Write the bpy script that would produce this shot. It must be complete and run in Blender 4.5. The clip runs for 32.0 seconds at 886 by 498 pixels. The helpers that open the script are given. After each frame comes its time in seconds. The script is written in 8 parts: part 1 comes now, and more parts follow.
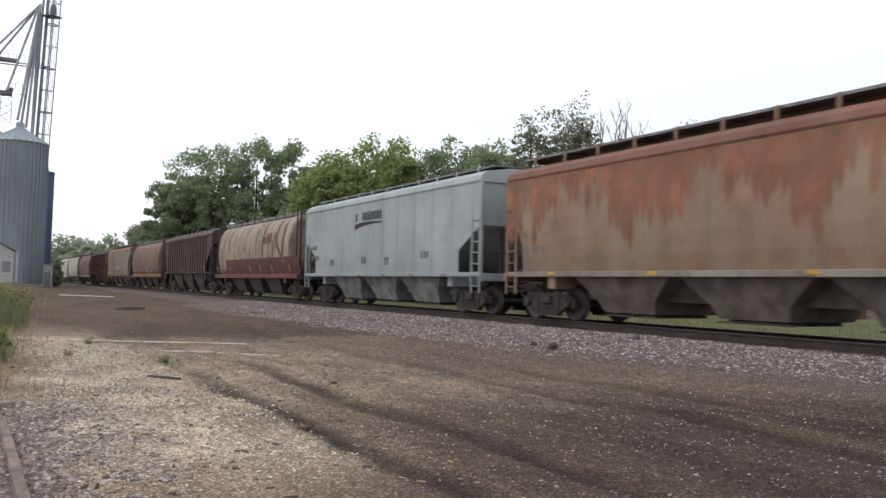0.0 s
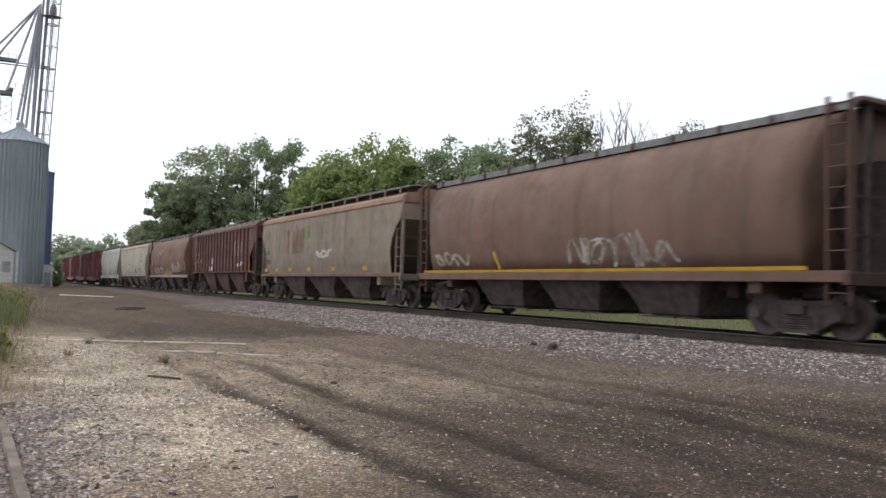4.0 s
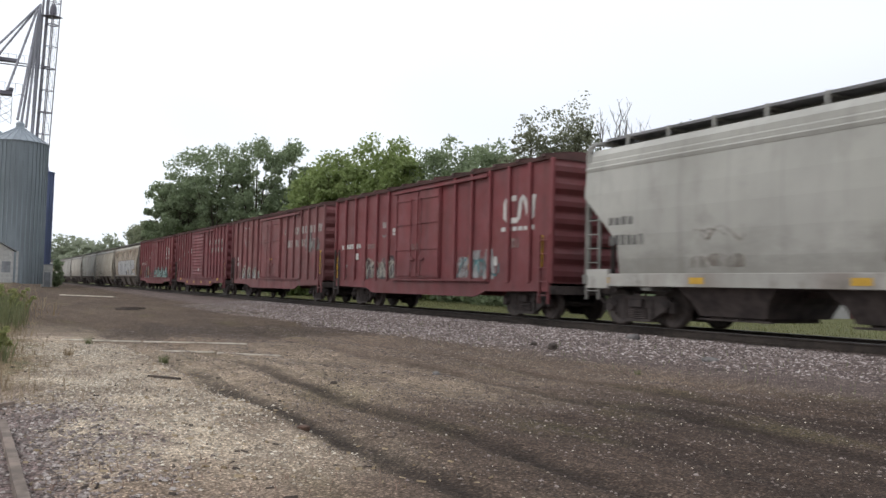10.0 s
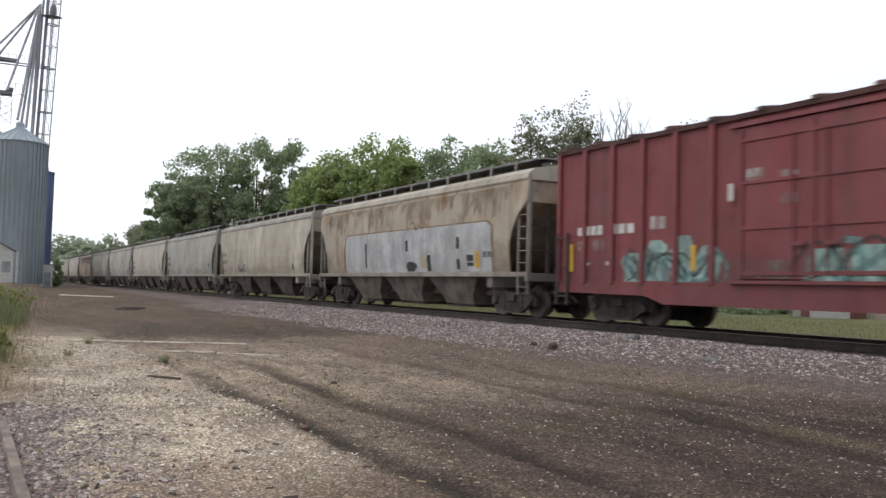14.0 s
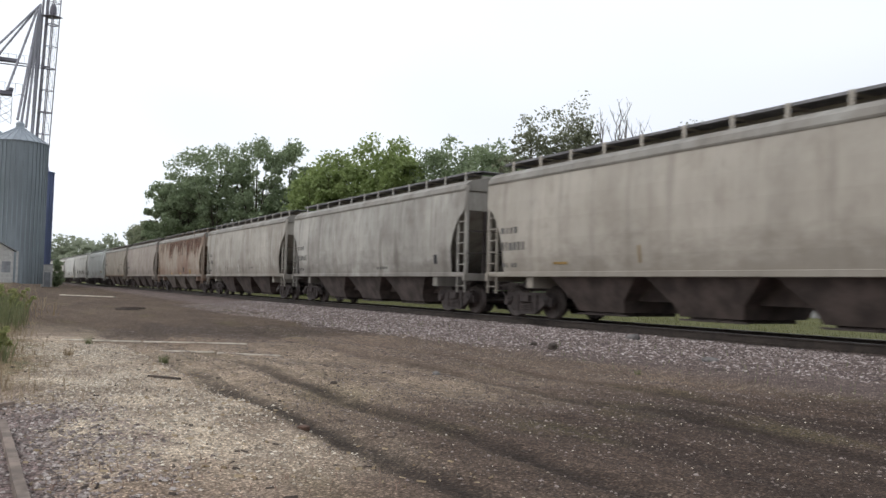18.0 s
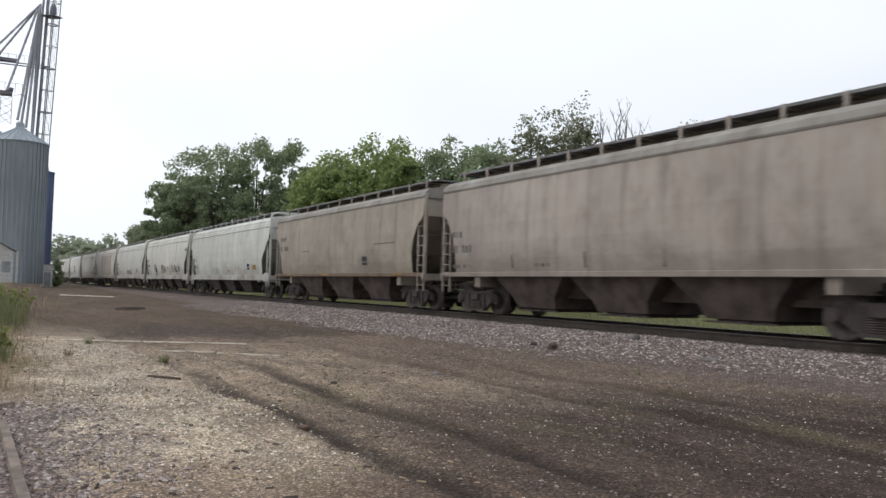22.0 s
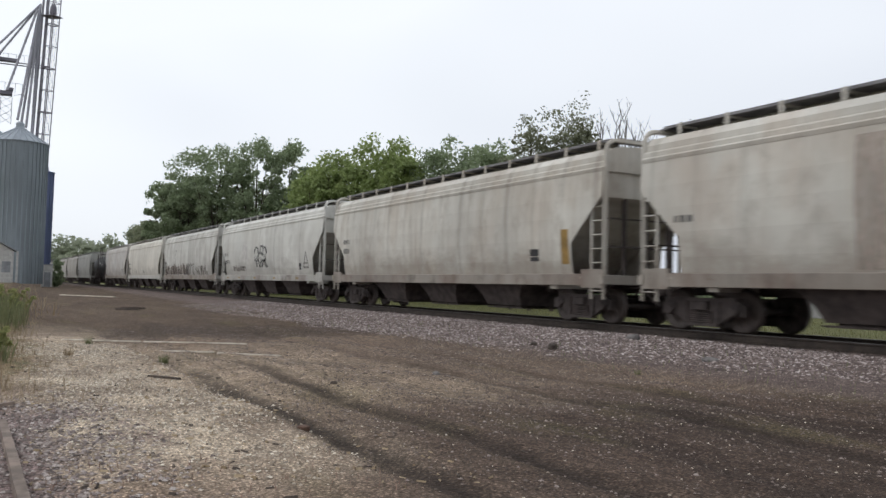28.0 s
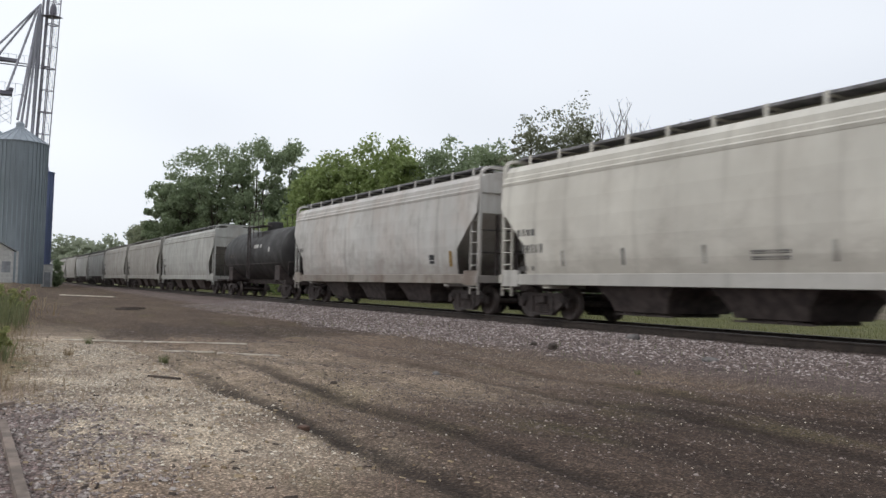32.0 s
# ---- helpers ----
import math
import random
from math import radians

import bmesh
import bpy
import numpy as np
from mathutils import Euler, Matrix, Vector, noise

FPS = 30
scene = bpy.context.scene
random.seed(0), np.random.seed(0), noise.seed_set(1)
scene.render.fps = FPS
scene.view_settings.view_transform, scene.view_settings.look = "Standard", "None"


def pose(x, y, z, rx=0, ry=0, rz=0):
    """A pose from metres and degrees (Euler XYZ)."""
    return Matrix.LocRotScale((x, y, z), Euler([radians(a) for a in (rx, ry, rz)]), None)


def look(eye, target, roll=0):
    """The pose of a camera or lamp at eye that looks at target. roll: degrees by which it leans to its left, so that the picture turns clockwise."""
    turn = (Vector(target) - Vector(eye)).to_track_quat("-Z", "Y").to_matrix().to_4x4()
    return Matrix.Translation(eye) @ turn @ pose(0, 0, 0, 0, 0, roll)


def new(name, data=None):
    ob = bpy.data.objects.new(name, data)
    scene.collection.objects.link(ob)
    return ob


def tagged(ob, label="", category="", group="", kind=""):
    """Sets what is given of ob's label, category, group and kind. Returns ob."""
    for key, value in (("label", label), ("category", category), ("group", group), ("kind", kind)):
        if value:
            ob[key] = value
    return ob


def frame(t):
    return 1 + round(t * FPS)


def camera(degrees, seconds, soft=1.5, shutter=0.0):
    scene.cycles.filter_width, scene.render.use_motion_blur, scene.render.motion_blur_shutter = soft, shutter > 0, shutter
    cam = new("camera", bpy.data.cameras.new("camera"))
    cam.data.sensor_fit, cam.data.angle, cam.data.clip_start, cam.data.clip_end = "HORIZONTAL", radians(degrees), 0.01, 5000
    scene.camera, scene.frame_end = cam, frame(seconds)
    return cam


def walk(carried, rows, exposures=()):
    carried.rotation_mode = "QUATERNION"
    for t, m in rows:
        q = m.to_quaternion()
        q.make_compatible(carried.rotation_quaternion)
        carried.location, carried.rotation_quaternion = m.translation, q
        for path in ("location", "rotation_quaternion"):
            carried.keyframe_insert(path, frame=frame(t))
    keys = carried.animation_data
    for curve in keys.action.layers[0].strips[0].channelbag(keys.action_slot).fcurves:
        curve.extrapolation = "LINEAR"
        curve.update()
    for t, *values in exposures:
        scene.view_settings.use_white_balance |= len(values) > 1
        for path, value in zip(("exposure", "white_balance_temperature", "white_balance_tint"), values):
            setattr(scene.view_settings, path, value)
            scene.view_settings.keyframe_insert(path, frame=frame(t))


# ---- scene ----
cam = camera(56.92, 32.0, soft=1.5, shutter=0.25)
EYE = (0.0, 0.0, 0.819)
YAW, PITCH, ROLL = 29.32, 2.688, 1.416
FOCAL = 1446.4  # the lens, for bearings
FAR = 1.039  # widens the plan with the longer lens
AIM = (-math.cos(radians(YAW)) * math.cos(radians(PITCH)), math.sin(radians(YAW)) * math.cos(radians(PITCH)), math.sin(radians(PITCH)))
STAND = look(EYE, [EYE[i] + 10 * AIM[i] for i in range(3)], ROLL)
walk(cam, [(0.0, STAND), (32.0, STAND)], exposures=[(0.0, 0.0), (6.0, 0.08), (9.0, 0.03), (10.0, -0.06), (11.5, 0.02), (13.0, 0.07), (17.0, -0.1), (19.0, -0.06), (20.0, -0.1), (21.0, -0.2), (22.0, -0.12), (25.0, -0.22), (28.0, -0.24), (32.0, -0.24)])

# ---- light: a bright, thinly overcast sky ----
SUN_AZ, SUN_EL = radians(200), radians(48)
world = bpy.data.worlds.new("overcast_sky")
scene.world = world
world.use_nodes = True
wt = world.node_tree
wt.nodes.clear()


def wnode(kind, **kw):
    n = wt.nodes.new(kind)
    for k, v in kw.items():
        n.inputs[k].default_value = v
    return n


w_out, w_bg = wnode("ShaderNodeOutputWorld"), wnode("ShaderNodeBackground")
w_sky = wnode("ShaderNodeTexSky")
w_sky.sky_type, w_sky.sun_disc = "NISHITA", False
w_sky.sun_elevation, w_sky.sun_rotation = SUN_EL, SUN_AZ
w_sky.dust_density, w_sky.air_density = 3.0, 1.0
w_str = wnode("ShaderNodeVectorMath")
w_str.operation = "SCALE"
w_str.inputs["Scale"].default_value = 0.08
wt.links.new(w_sky.outputs[0], w_str.inputs[0])
w_co = wnode("ShaderNodeTexCoord")
w_map = wnode("ShaderNodeMapping")
w_map.inputs["Scale"].default_value = (1.0, 1.0, 2.2)
wt.links.new(w_co.outputs["Generated"], w_map.inputs[0])
w_noise = wnode("ShaderNodeTexNoise", Scale=0.9, Detail=3.0, Roughness=0.45)
wt.links.new(w_map.outputs[0], w_noise.inputs["Vector"])
w_ramp = wnode("ShaderNodeValToRGB")
w_ramp.color_ramp.elements[0].position, w_ramp.color_ramp.elements[0].color = 0.24, (0.68, 0.72, 0.80, 1)
w_ramp.color_ramp.elements[1].position, w_ramp.color_ramp.elements[1].color = 0.56, (0.965, 1.005, 1.06, 1)
w_sep = wnode("ShaderNodeSeparateXYZ")
wt.links.new(w_co.outputs["Generated"], w_sep.inputs[0])
w_lean = wnode("ShaderNodeMath")
w_lean.operation = "MULTIPLY_ADD"
w_lean.inputs[1].default_value, w_lean.inputs[2].default_value = -0.5, 0.17
wt.links.new(w_sep.outputs["Y"], w_lean.inputs[0])
w_sum = wnode("ShaderNodeMath")
w_rise = wnode("ShaderNodeMath")
w_rise.operation = "MULTIPLY_ADD"
w_rise.inputs[1].default_value, w_rise.inputs[2].default_value = 1.3, -0.22
wt.links.new(w_sep.outputs["Z"], w_rise.inputs[0])
w_base = wnode("ShaderNodeMath")
wt.links.new(w_noise.outputs[0], w_base.inputs[0])
wt.links.new(w_rise.outputs[0], w_base.inputs[1])
wt.links.new(w_base.outputs[0], w_sum.inputs[0])
wt.links.new(w_lean.outputs[0], w_sum.inputs[1])
wt.links.new(w_sum.outputs[0], w_ramp.inputs[0])
w_mix = wnode("ShaderNodeMix")
w_mix.data_type = "RGBA"
w_mix.inputs["Factor"].default_value = 0.88
wt.links.new(w_str.outputs[0], w_mix.inputs["A"])
wt.links.new(w_ramp.outputs[0], w_mix.inputs["B"])
wt.links.new(w_mix.outputs["Result"], w_bg.inputs["Color"])
w_bg.inputs["Strength"].default_value = 1.28
wt.links.new(w_bg.outputs[0], w_out.inputs[0])
sun = new("sun", bpy.data.lights.new("sun", "SUN"))
sun.data.energy, sun.data.angle, sun.data.color = 0.7, radians(20), (1.0, 0.96, 0.9)
SUN_DIR = Vector((math.sin(SUN_AZ) * math.cos(SUN_EL), math.cos(SUN_AZ) * math.cos(SUN_EL), math.sin(SUN_EL)))
sun.matrix_world = look(SUN_DIR * 60, (0, 0, 0))

# ---- materials ----


class Nodes:
    def __init__(self, name, rough=0.8, metal=0.0):
        self.m = bpy.data.materials.new(name)
        self.m.use_nodes = True
        self.t = self.m.node_tree
        self.b = self.t.nodes["Principled BSDF"]
        self.b.inputs["Roughness"].default_value = rough
        self.b.inputs["Metallic"].default_value = metal
        self.co = self.t.nodes.new("ShaderNodeTexCoord").outputs["Object"]

    def put(self, sock, v):
        if hasattr(v, "is_linked"):
            self.t.links.new(v, sock)
        elif isinstance(v, (tuple, list)) and len(v) == 3 and sock.type == "RGBA":
            sock.default_value = (*v, 1)
        else:
            sock.default_value = v

    def noise(self, scale, detail=4.0, stretch=None, shift=0.0, rough=0.55, co=None):
        co = co or self.co
        if stretch or shift:
            mp = self.t.nodes.new("ShaderNodeMapping")
            mp.inputs["Scale"].default_value = stretch or (1, 1, 1)
            mp.inputs["Location"].default_value = (shift, shift * 0.37, shift * 0.71)
            self.put(mp.inputs[0], co)
            co = mp.outputs[0]
        n = self.t.nodes.new("ShaderNodeTexNoise")
        n.inputs["Scale"].default_value, n.inputs["Detail"].default_value, n.inputs["Roughness"].default_value = scale, detail, rough
        self.put(n.inputs["Vector"], co)
        return n.outputs[0]

    def cells(self, scale, co=None):
        n = self.t.nodes.new("ShaderNodeTexVoronoi")
        n.inputs["Scale"].default_value = scale
        self.put(n.inputs["Vector"], co or self.co)
        return n

    def step(self, v, lo, hi, a=0.0, b=1.0):
        n = self.t.nodes.new("ShaderNodeMapRange")
        n.interpolation_type = "SMOOTHSTEP"
        for i, x in enumerate((v, lo, hi, a, b)):
            self.put(n.inputs[i], x)
        return n.outputs[0]

    def calc(self, op, a, b=0.0):
        n = self.t.nodes.new("ShaderNodeMath")
        n.operation = op
        self.put(n.inputs[0], a), self.put(n.inputs[1], b)
        return n.outputs[0]

    def mix(self, f, a, b):
        n = self.t.nodes.new("ShaderNodeMix")
        n.data_type = "RGBA"
        self.put(n.inputs["Factor"], f), self.put(n.inputs["A"], a), self.put(n.inputs["B"], b)
        return n.outputs["Result"]

    def xyz(self):
        n = self.t.nodes.new("ShaderNodeSeparateXYZ")
        self.put(n.inputs[0], self.co)
        return n.outputs

    def finish(self, color, bump=None, dist=0.01, strength=0.5, rough=None):
        self.put(self.b.inputs["Base Color"], color)
        if bump is not None:
            n = self.t.nodes.new("ShaderNodeBump")
            n.inputs["Strength"].default_value, n.inputs["Distance"].default_value = strength, dist
            self.put(n.inputs["Height"], bump)
            self.t.links.new(n.outputs[0], self.b.inputs["Normal"])
        if rough is not None:
            self.put(self.b.inputs["Roughness"], rough)
        return self.m


def rgb(r, g, b):
    """Linear colour from 0..255 display values."""
    return tuple(((c / 255 + 0.055) / 1.055) ** 2.4 if c > 10 else c / 255 / 12.92 for c in (r, g, b))


def simple(name, col, rough=0.75, metal=0.0, vary=0.25, scale=6.0, worn=0.0, sheer=0.0):
    """A plain worn surface; worn: how far a painted mark is rubbed away."""
    n = Nodes(name, rough, metal)
    col = tuple(c * 0.78 for c in col)
    if worn:
        w = n.calc("MULTIPLY", n.step(n.noise(3.2, 7, (1, 1, 0.4), 3.0, 0.7), 0.36, 0.64), worn)
        a = n.calc("MULTIPLY", n.calc("SUBTRACT", 1.0, w), 1.0 - sheer)
        rub = n.step(n.noise(5.0, 4, (1, 1, 0.12), 6.0, 0.6), 0.4, 0.7, 1.0, 1.0 - 0.7 * worn)
        n.put(n.b.inputs["Alpha"], n.calc("MULTIPLY", a, rub))
    a = n.mix(n.step(n.noise(scale), 0.3, 0.7), tuple(c * (1 - vary) for c in col), tuple(min(1, c * (1 + vary)) for c in col))
    f = n.noise(scale * 9, 3)
    return n.finish(n.mix(n.calc("MULTIPLY", n.step(f, 0.45, 0.75), 0.35), a, tuple(c * 0.55 for c in col)), f, 0.004, 0.4)


def paint(name, base, dirt, seed, streak=0.5, blotch=0.35, blotch_col=None, rust=0.15, panel=0.0, rough=0.62, gain=0.66, splash=0.0):
    """Weathered car paint: faded patches, run-down streaks, blotches, rust, faint weld seams."""
    n = Nodes(name, rough)
    base, dirt = tuple(c * gain for c in base), tuple(c * gain * 0.9 for c in dirt)
    blotch_col = tuple(c * gain * 0.94 for c in blotch_col) if blotch_col else None
    big = n.noise(0.45, 3, (0.9, 1, 0.6), seed)
    col = n.mix(n.step(big, 0.3, 0.7), tuple(c * 0.86 for c in base), tuple(min(0.9, c * 1.1) for c in base))
    bl = n.step(n.noise(0.8, 6, (1.0, 1, 0.55), seed + 7.3, 0.6), 0.42, 0.7)
    col = n.mix(n.calc("MULTIPLY", bl, blotch), col, blotch_col or dirt)
    st = n.step(n.noise(2.2, 6, (1, 1, 0.09), seed + 3.1, 0.65), 0.47, 0.72)
    st2 = n.step(n.noise(9, 3, (1, 1, 0.04), seed + 9.7, 0.6), 0.52, 0.75)
    col = n.mix(n.calc("MULTIPLY", st, streak * 0.6), col, dirt)
    col = n.mix(n.calc("MULTIPLY", st2, streak * 0.3), col, tuple(c * 0.7 for c in dirt))
    haze = n.step(n.noise(0.28, 5, (1, 1, 0.8), seed + 15.0, 0.6), 0.42, 0.66)
    col = n.mix(n.calc("MULTIPLY", haze, 0.18 + 0.3 * blotch), col, tuple(0.6 * a + 0.4 * b for a, b in zip(dirt, base)))
    low = n.step(n.noise(1.5, 6, (1.0, 1, 0.8), seed + 5.0, 0.65), 0.48, 0.75)
    col = n.mix(n.calc("MULTIPLY", low, 0.55 * blotch + 0.15), col, tuple(c * 0.8 for c in dirt))
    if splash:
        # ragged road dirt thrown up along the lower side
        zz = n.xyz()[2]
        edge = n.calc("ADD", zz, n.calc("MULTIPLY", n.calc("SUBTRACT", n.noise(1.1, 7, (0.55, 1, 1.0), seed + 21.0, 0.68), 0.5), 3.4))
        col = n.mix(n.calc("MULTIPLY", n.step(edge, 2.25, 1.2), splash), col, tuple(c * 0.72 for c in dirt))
    ru = n.step(n.noise(3.3, 8, None, seed + 1.7, 0.7), 0.62 - 0.12 * rust, 0.72)
    col = n.mix(n.calc("MULTIPLY", ru, min(1.0, rust * 1.6)), col, (0.10, 0.042, 0.024))
    if panel:
        w = n.t.nodes.new("ShaderNodeTexWave")
        w.bands_direction = "X"
        w.inputs["Scale"].default_value = panel
        n.put(w.inputs["Vector"], n.co)
        seam = n.step(w.outputs["Fac"], 0.995, 1.0)
        col = n.mix(n.calc("MULTIPLY", seam, 0.22), col, tuple(c * 0.5 for c in base))
        # grime run down beside some of the weld seams
        wide = n.step(n.calc("ADD", w.outputs["Fac"], n.calc("MULTIPLY", n.calc("SUBTRACT", n.noise(2.0, 4, (1, 1, 0.4), seed), 0.5), 0.3)), 0.84, 1.02)
        some = n.step(n.noise(0.55, 5, (1, 1, 0.45), seed + 12.0, 0.65), 0.43, 0.62)
        col = n.mix(n.calc("MULTIPLY", n.calc("MULTIPLY", wide, some), min(0.6, 0.1 + streak * 0.42)), col, tuple(c * 0.62 for c in dirt))
    bump = n.noise(1.6, 4, None, seed)
    return n.finish(col, bump, 0.03, 0.25, n.step(bump, 0.2, 0.8, rough - 0.1, rough + 0.2))


M_STEEL = simple("dark_truck_steel", (0.06, 0.046, 0.043), 0.8, 0.0, 0.4, 5)
M_UNDER = simple("grimy_underframe", (0.07, 0.054, 0.05), 0.9, 0.0, 0.4, 4)
M_WHEEL = simple("brown_wheel_steel", (0.08, 0.062, 0.056), 0.6, 0.3, 0.3, 7)
M_GRATE = simple("galvanized_walkway", (0.24, 0.235, 0.245), 0.7, 0.3, 0.3, 3)
M_RAIL = simple("rusty_rail", (0.05, 0.037, 0.03), 0.8, 0.1, 0.3, 4)
M_RAILTOP = simple("polished_rail_head", (0.17, 0.16, 0.155), 0.45, 0.8, 0.15, 4)
M_TIE = simple("creosoted_tie", (0.06, 0.048, 0.04), 0.95, 0.0, 0.4, 3)
M_WHITE = simple("white_stencil", (0.62, 0.60, 0.57), 0.7, 0.0, 0.15, 4)
M_FADED = simple("faded_stencil", (0.34, 0.29, 0.26), 0.8, 0.0, 0.25, 5, 0.9, 0.25)
M_BLACK = simple("black_stencil", (0.035, 0.035, 0.038), 0.8, 0.0, 0.25, 5)
M_GREYMARK = simple("grey_stencil", (0.17, 0.165, 0.16), 0.8, 0.0, 0.25, 5, 0.6)
M_YELLOW = simple("yellow_reflector", (0.62, 0.36, 0.03), 0.5, 0.0, 0.15, 4)
M_TEAL = simple("teal_spray_paint", (0.15, 0.29, 0.28), 0.6, 0.0, 0.2, 5, 0.75)
M_AQUA = simple("pale_aqua_spray_paint", (0.33, 0.5, 0.46), 0.6, 0.0, 0.25, 5, 0.42)
M_BLUE = simple("blue_spray_paint", (0.03, 0.22, 0.24), 0.6, 0.0, 0.2, 5, 0.55)
M_CREAM = simple("cream_spray_paint", (0.5, 0.46, 0.38), 0.6, 0.0, 0.25, 3, 0.5)
M_CHROME = simple("silver_spray_paint", (0.38, 0.38, 0.38), 0.5, 0.0, 0.25, 5, 0.5)
M_SPRAYBLK = simple("black_spray_paint", (0.04, 0.04, 0.042), 0.6, 0.0, 0.25, 5, 0.5)
M_SPRAYBRN = simple("faded_brown_spray_paint", (0.17, 0.125, 0.105), 0.7, 0.0, 0.35, 3, 0.85, 0.2)
M_GREEN = simple("green_decal", (0.17, 0.22, 0.07), 0.7, 0.0, 0.2, 5)
M_REDMARK = simple("red_stripe_paint", (0.4, 0.16, 0.13), 0.7, 0.0, 0.2, 5, 0.6)
M_MAROONM = simple("weathered_maroon_letter_paint", (0.19, 0.08, 0.066), 0.75, 0.0, 0.3, 2, 0.35)
M_MAROON = simple("maroon_faded_paint", (0.125, 0.034, 0.034), 0.7, 0.0, 0.25, 2, 0.22)


def galvanized(name, tint, seed):
    n = Nodes(name, 0.55, 0.35)
    a = n.mix(n.step(n.noise(0.35, 4, (1, 1, 0.3), seed), 0.3, 0.7), tuple(c * 0.75 for c in tint), tuple(c * 1.15 for c in tint))
    s = n.step(n.noise(1.6, 5, (1, 1, 0.05), seed + 2), 0.5, 0.75)
    f = n.noise(30, 3)
    return n.finish(n.mix(n.calc("MULTIPLY", s, 0.45), a, tuple(c * 0.55 for c in tint)), f, 0.004, 0.3)


M_BIN = galvanized("weathered_galvanized_sheet", rgb(132, 140, 146), 1.0)
M_BINROOF = galvanized("galvanized_roof_sheet", rgb(150, 158, 166), 4.0)
M_BINBLUE = galvanized("blue_grey_bin_sheet", rgb(96, 106, 138), 8.0)
M_TOWER = galvanized("galvanized_tower_steel", rgb(120, 118, 128), 6.0)
M_SPOUT = galvanized("dull_spout_pipe", rgb(140, 140, 148), 9.0)


def ground_material():
    n = Nodes("yard_dirt_and_gravel", 0.95)
    n.b.inputs["Specular IOR Level"].default_value = 0.15
    x0, y0, z0 = n.xyz()
    x, y = n.calc("MULTIPLY", x0, 0.97), n.calc("MULTIPLY", n.calc("ADD", y0, n.calc("MULTIPLY", x0, 0.019)), 0.985)
    jit = n.calc("MULTIPLY", n.calc("SUBTRACT", n.noise(2.6, 8, (0.5, 1, 1), 61.0, 0.8), 0.5), 2.6)
    wob = n.calc("ADD", jit, n.calc("MULTIPLY", n.calc("SUBTRACT", n.noise(0.4, 6, None, 0.0, 0.65), 0.5), 3.4))
    wob2 = n.calc("MULTIPLY", n.calc("SUBTRACT", n.noise(1.3, 5, (0.35, 1, 1), 4.0), 0.5), 1.3)
    yy = n.calc("ADD", n.calc("ADD", y, wob), wob2)
    y2 = n.calc("ADD", y0, n.calc("MULTIPLY", wob2, 0.16))
    y3 = n.calc("ADD", y, n.calc("ADD", n.calc("MULTIPLY", wob, 0.35), n.calc("MULTIPLY", wob2, 0.5)))
    tan, dark, mid = (0.25, 0.192, 0.148), (0.071, 0.05, 0.042), (0.178, 0.136, 0.107)
    light, coarse, ballast = (0.58, 0.50, 0.395), (0.215, 0.168, 0.163), (0.17, 0.137, 0.13)
    straw, grass, grassd = (0.25, 0.19, 0.12), (0.14, 0.146, 0.066), (0.105, 0.113, 0.05)
    col = n.mix(n.step(n.noise(0.8, 6, (0.4, 1, 1), 2.0), 0.4, 0.65), mid, tan)
    near_x = n.step(n.calc("ADD", x, n.calc("MULTIPLY", wob, 1.6)), -11.5, -4.6, 0.12, 1.0)
    dk = n.calc("MULTIPLY", n.calc("MULTIPLY", n.step(yy, 2.2, 4.4), n.step(yy, 9.6, 7.0)), near_x)
    dk = n.calc("MULTIPLY", dk, n.step(n.noise(0.55, 6, (0.3, 1, 1), 8.0, 0.65), 0.28, 0.6, 0.45, 1.0))
    col = n.mix(dk, col, dark)
    pat = n.step(n.noise(0.22, 6, (0.35, 1, 1), 12.0, 0.6), 0.5, 0.62)
    col = n.mix(n.calc("MULTIPLY", pat, 0.3), col, (0.07, 0.057, 0.049))
    sp = n.step(n.noise(2.4, 6, (0.6, 1, 1), 15.0, 0.7), 0.52, 0.7)
    col = n.mix(n.calc("MULTIPLY", sp, 0.35), col, (0.07, 0.056, 0.047))
    band = n.calc("MULTIPLY", n.step(n.calc("ADD", x, wob), -27.0, -23.5), n.step(n.calc("ADD", x, wob), -17.6, -19.5))
    band = n.calc("MULTIPLY", band, n.step(yy, 1.4, 3.0))
    col = n.mix(n.calc("MULTIPLY", band, 0.85), col, (0.062, 0.049, 0.041))
    col = n.mix(n.step(n.calc("ADD", x, n.calc("MULTIPLY", wob, 1.5)), -17.0, -24.0, 0.0, 0.8), col, n.mix(n.step(n.noise(0.5, 8, (0.3, 1, 1), 71.0, 0.75), 0.36, 0.62), (0.066, 0.05, 0.04), (0.125, 0.094, 0.07)))
    col = n.mix(n.calc("MULTIPLY", n.step(n.calc("ADD", x, n.calc("MULTIPLY", wob, 0.6)), -7.0, -4.4), n.step(yy, 2.2, 4.2, 0.0, 0.35)), col, (0.05, 0.036, 0.03))
    tread = n.calc("MULTIPLY", n.calc("MULTIPLY", n.step(x, -18.0, -14.0), n.step(n.calc("ADD", x, wob), -5.5, -9.0)), n.calc("MULTIPLY", n.step(yy, 1.6, 2.6), n.step(yy, 6.6, 4.0, 0.0, 0.75)))
    col = n.mix(tread, col, n.mix(n.step(n.noise(1.7, 6, (0.4, 1, 1), 27.0, 0.65), 0.35, 0.65), (0.215, 0.172, 0.13), (0.43, 0.352, 0.268)))
    worn = n.calc("MULTIPLY", n.step(n.calc("ADD", x, n.calc("MULTIPLY", wob, 0.6)), -8.8, -4.8), n.step(n.calc("ADD", y0, n.calc("MULTIPLY", wob2, 0.8)), 1.5, 3.2, 0.0, 0.75))
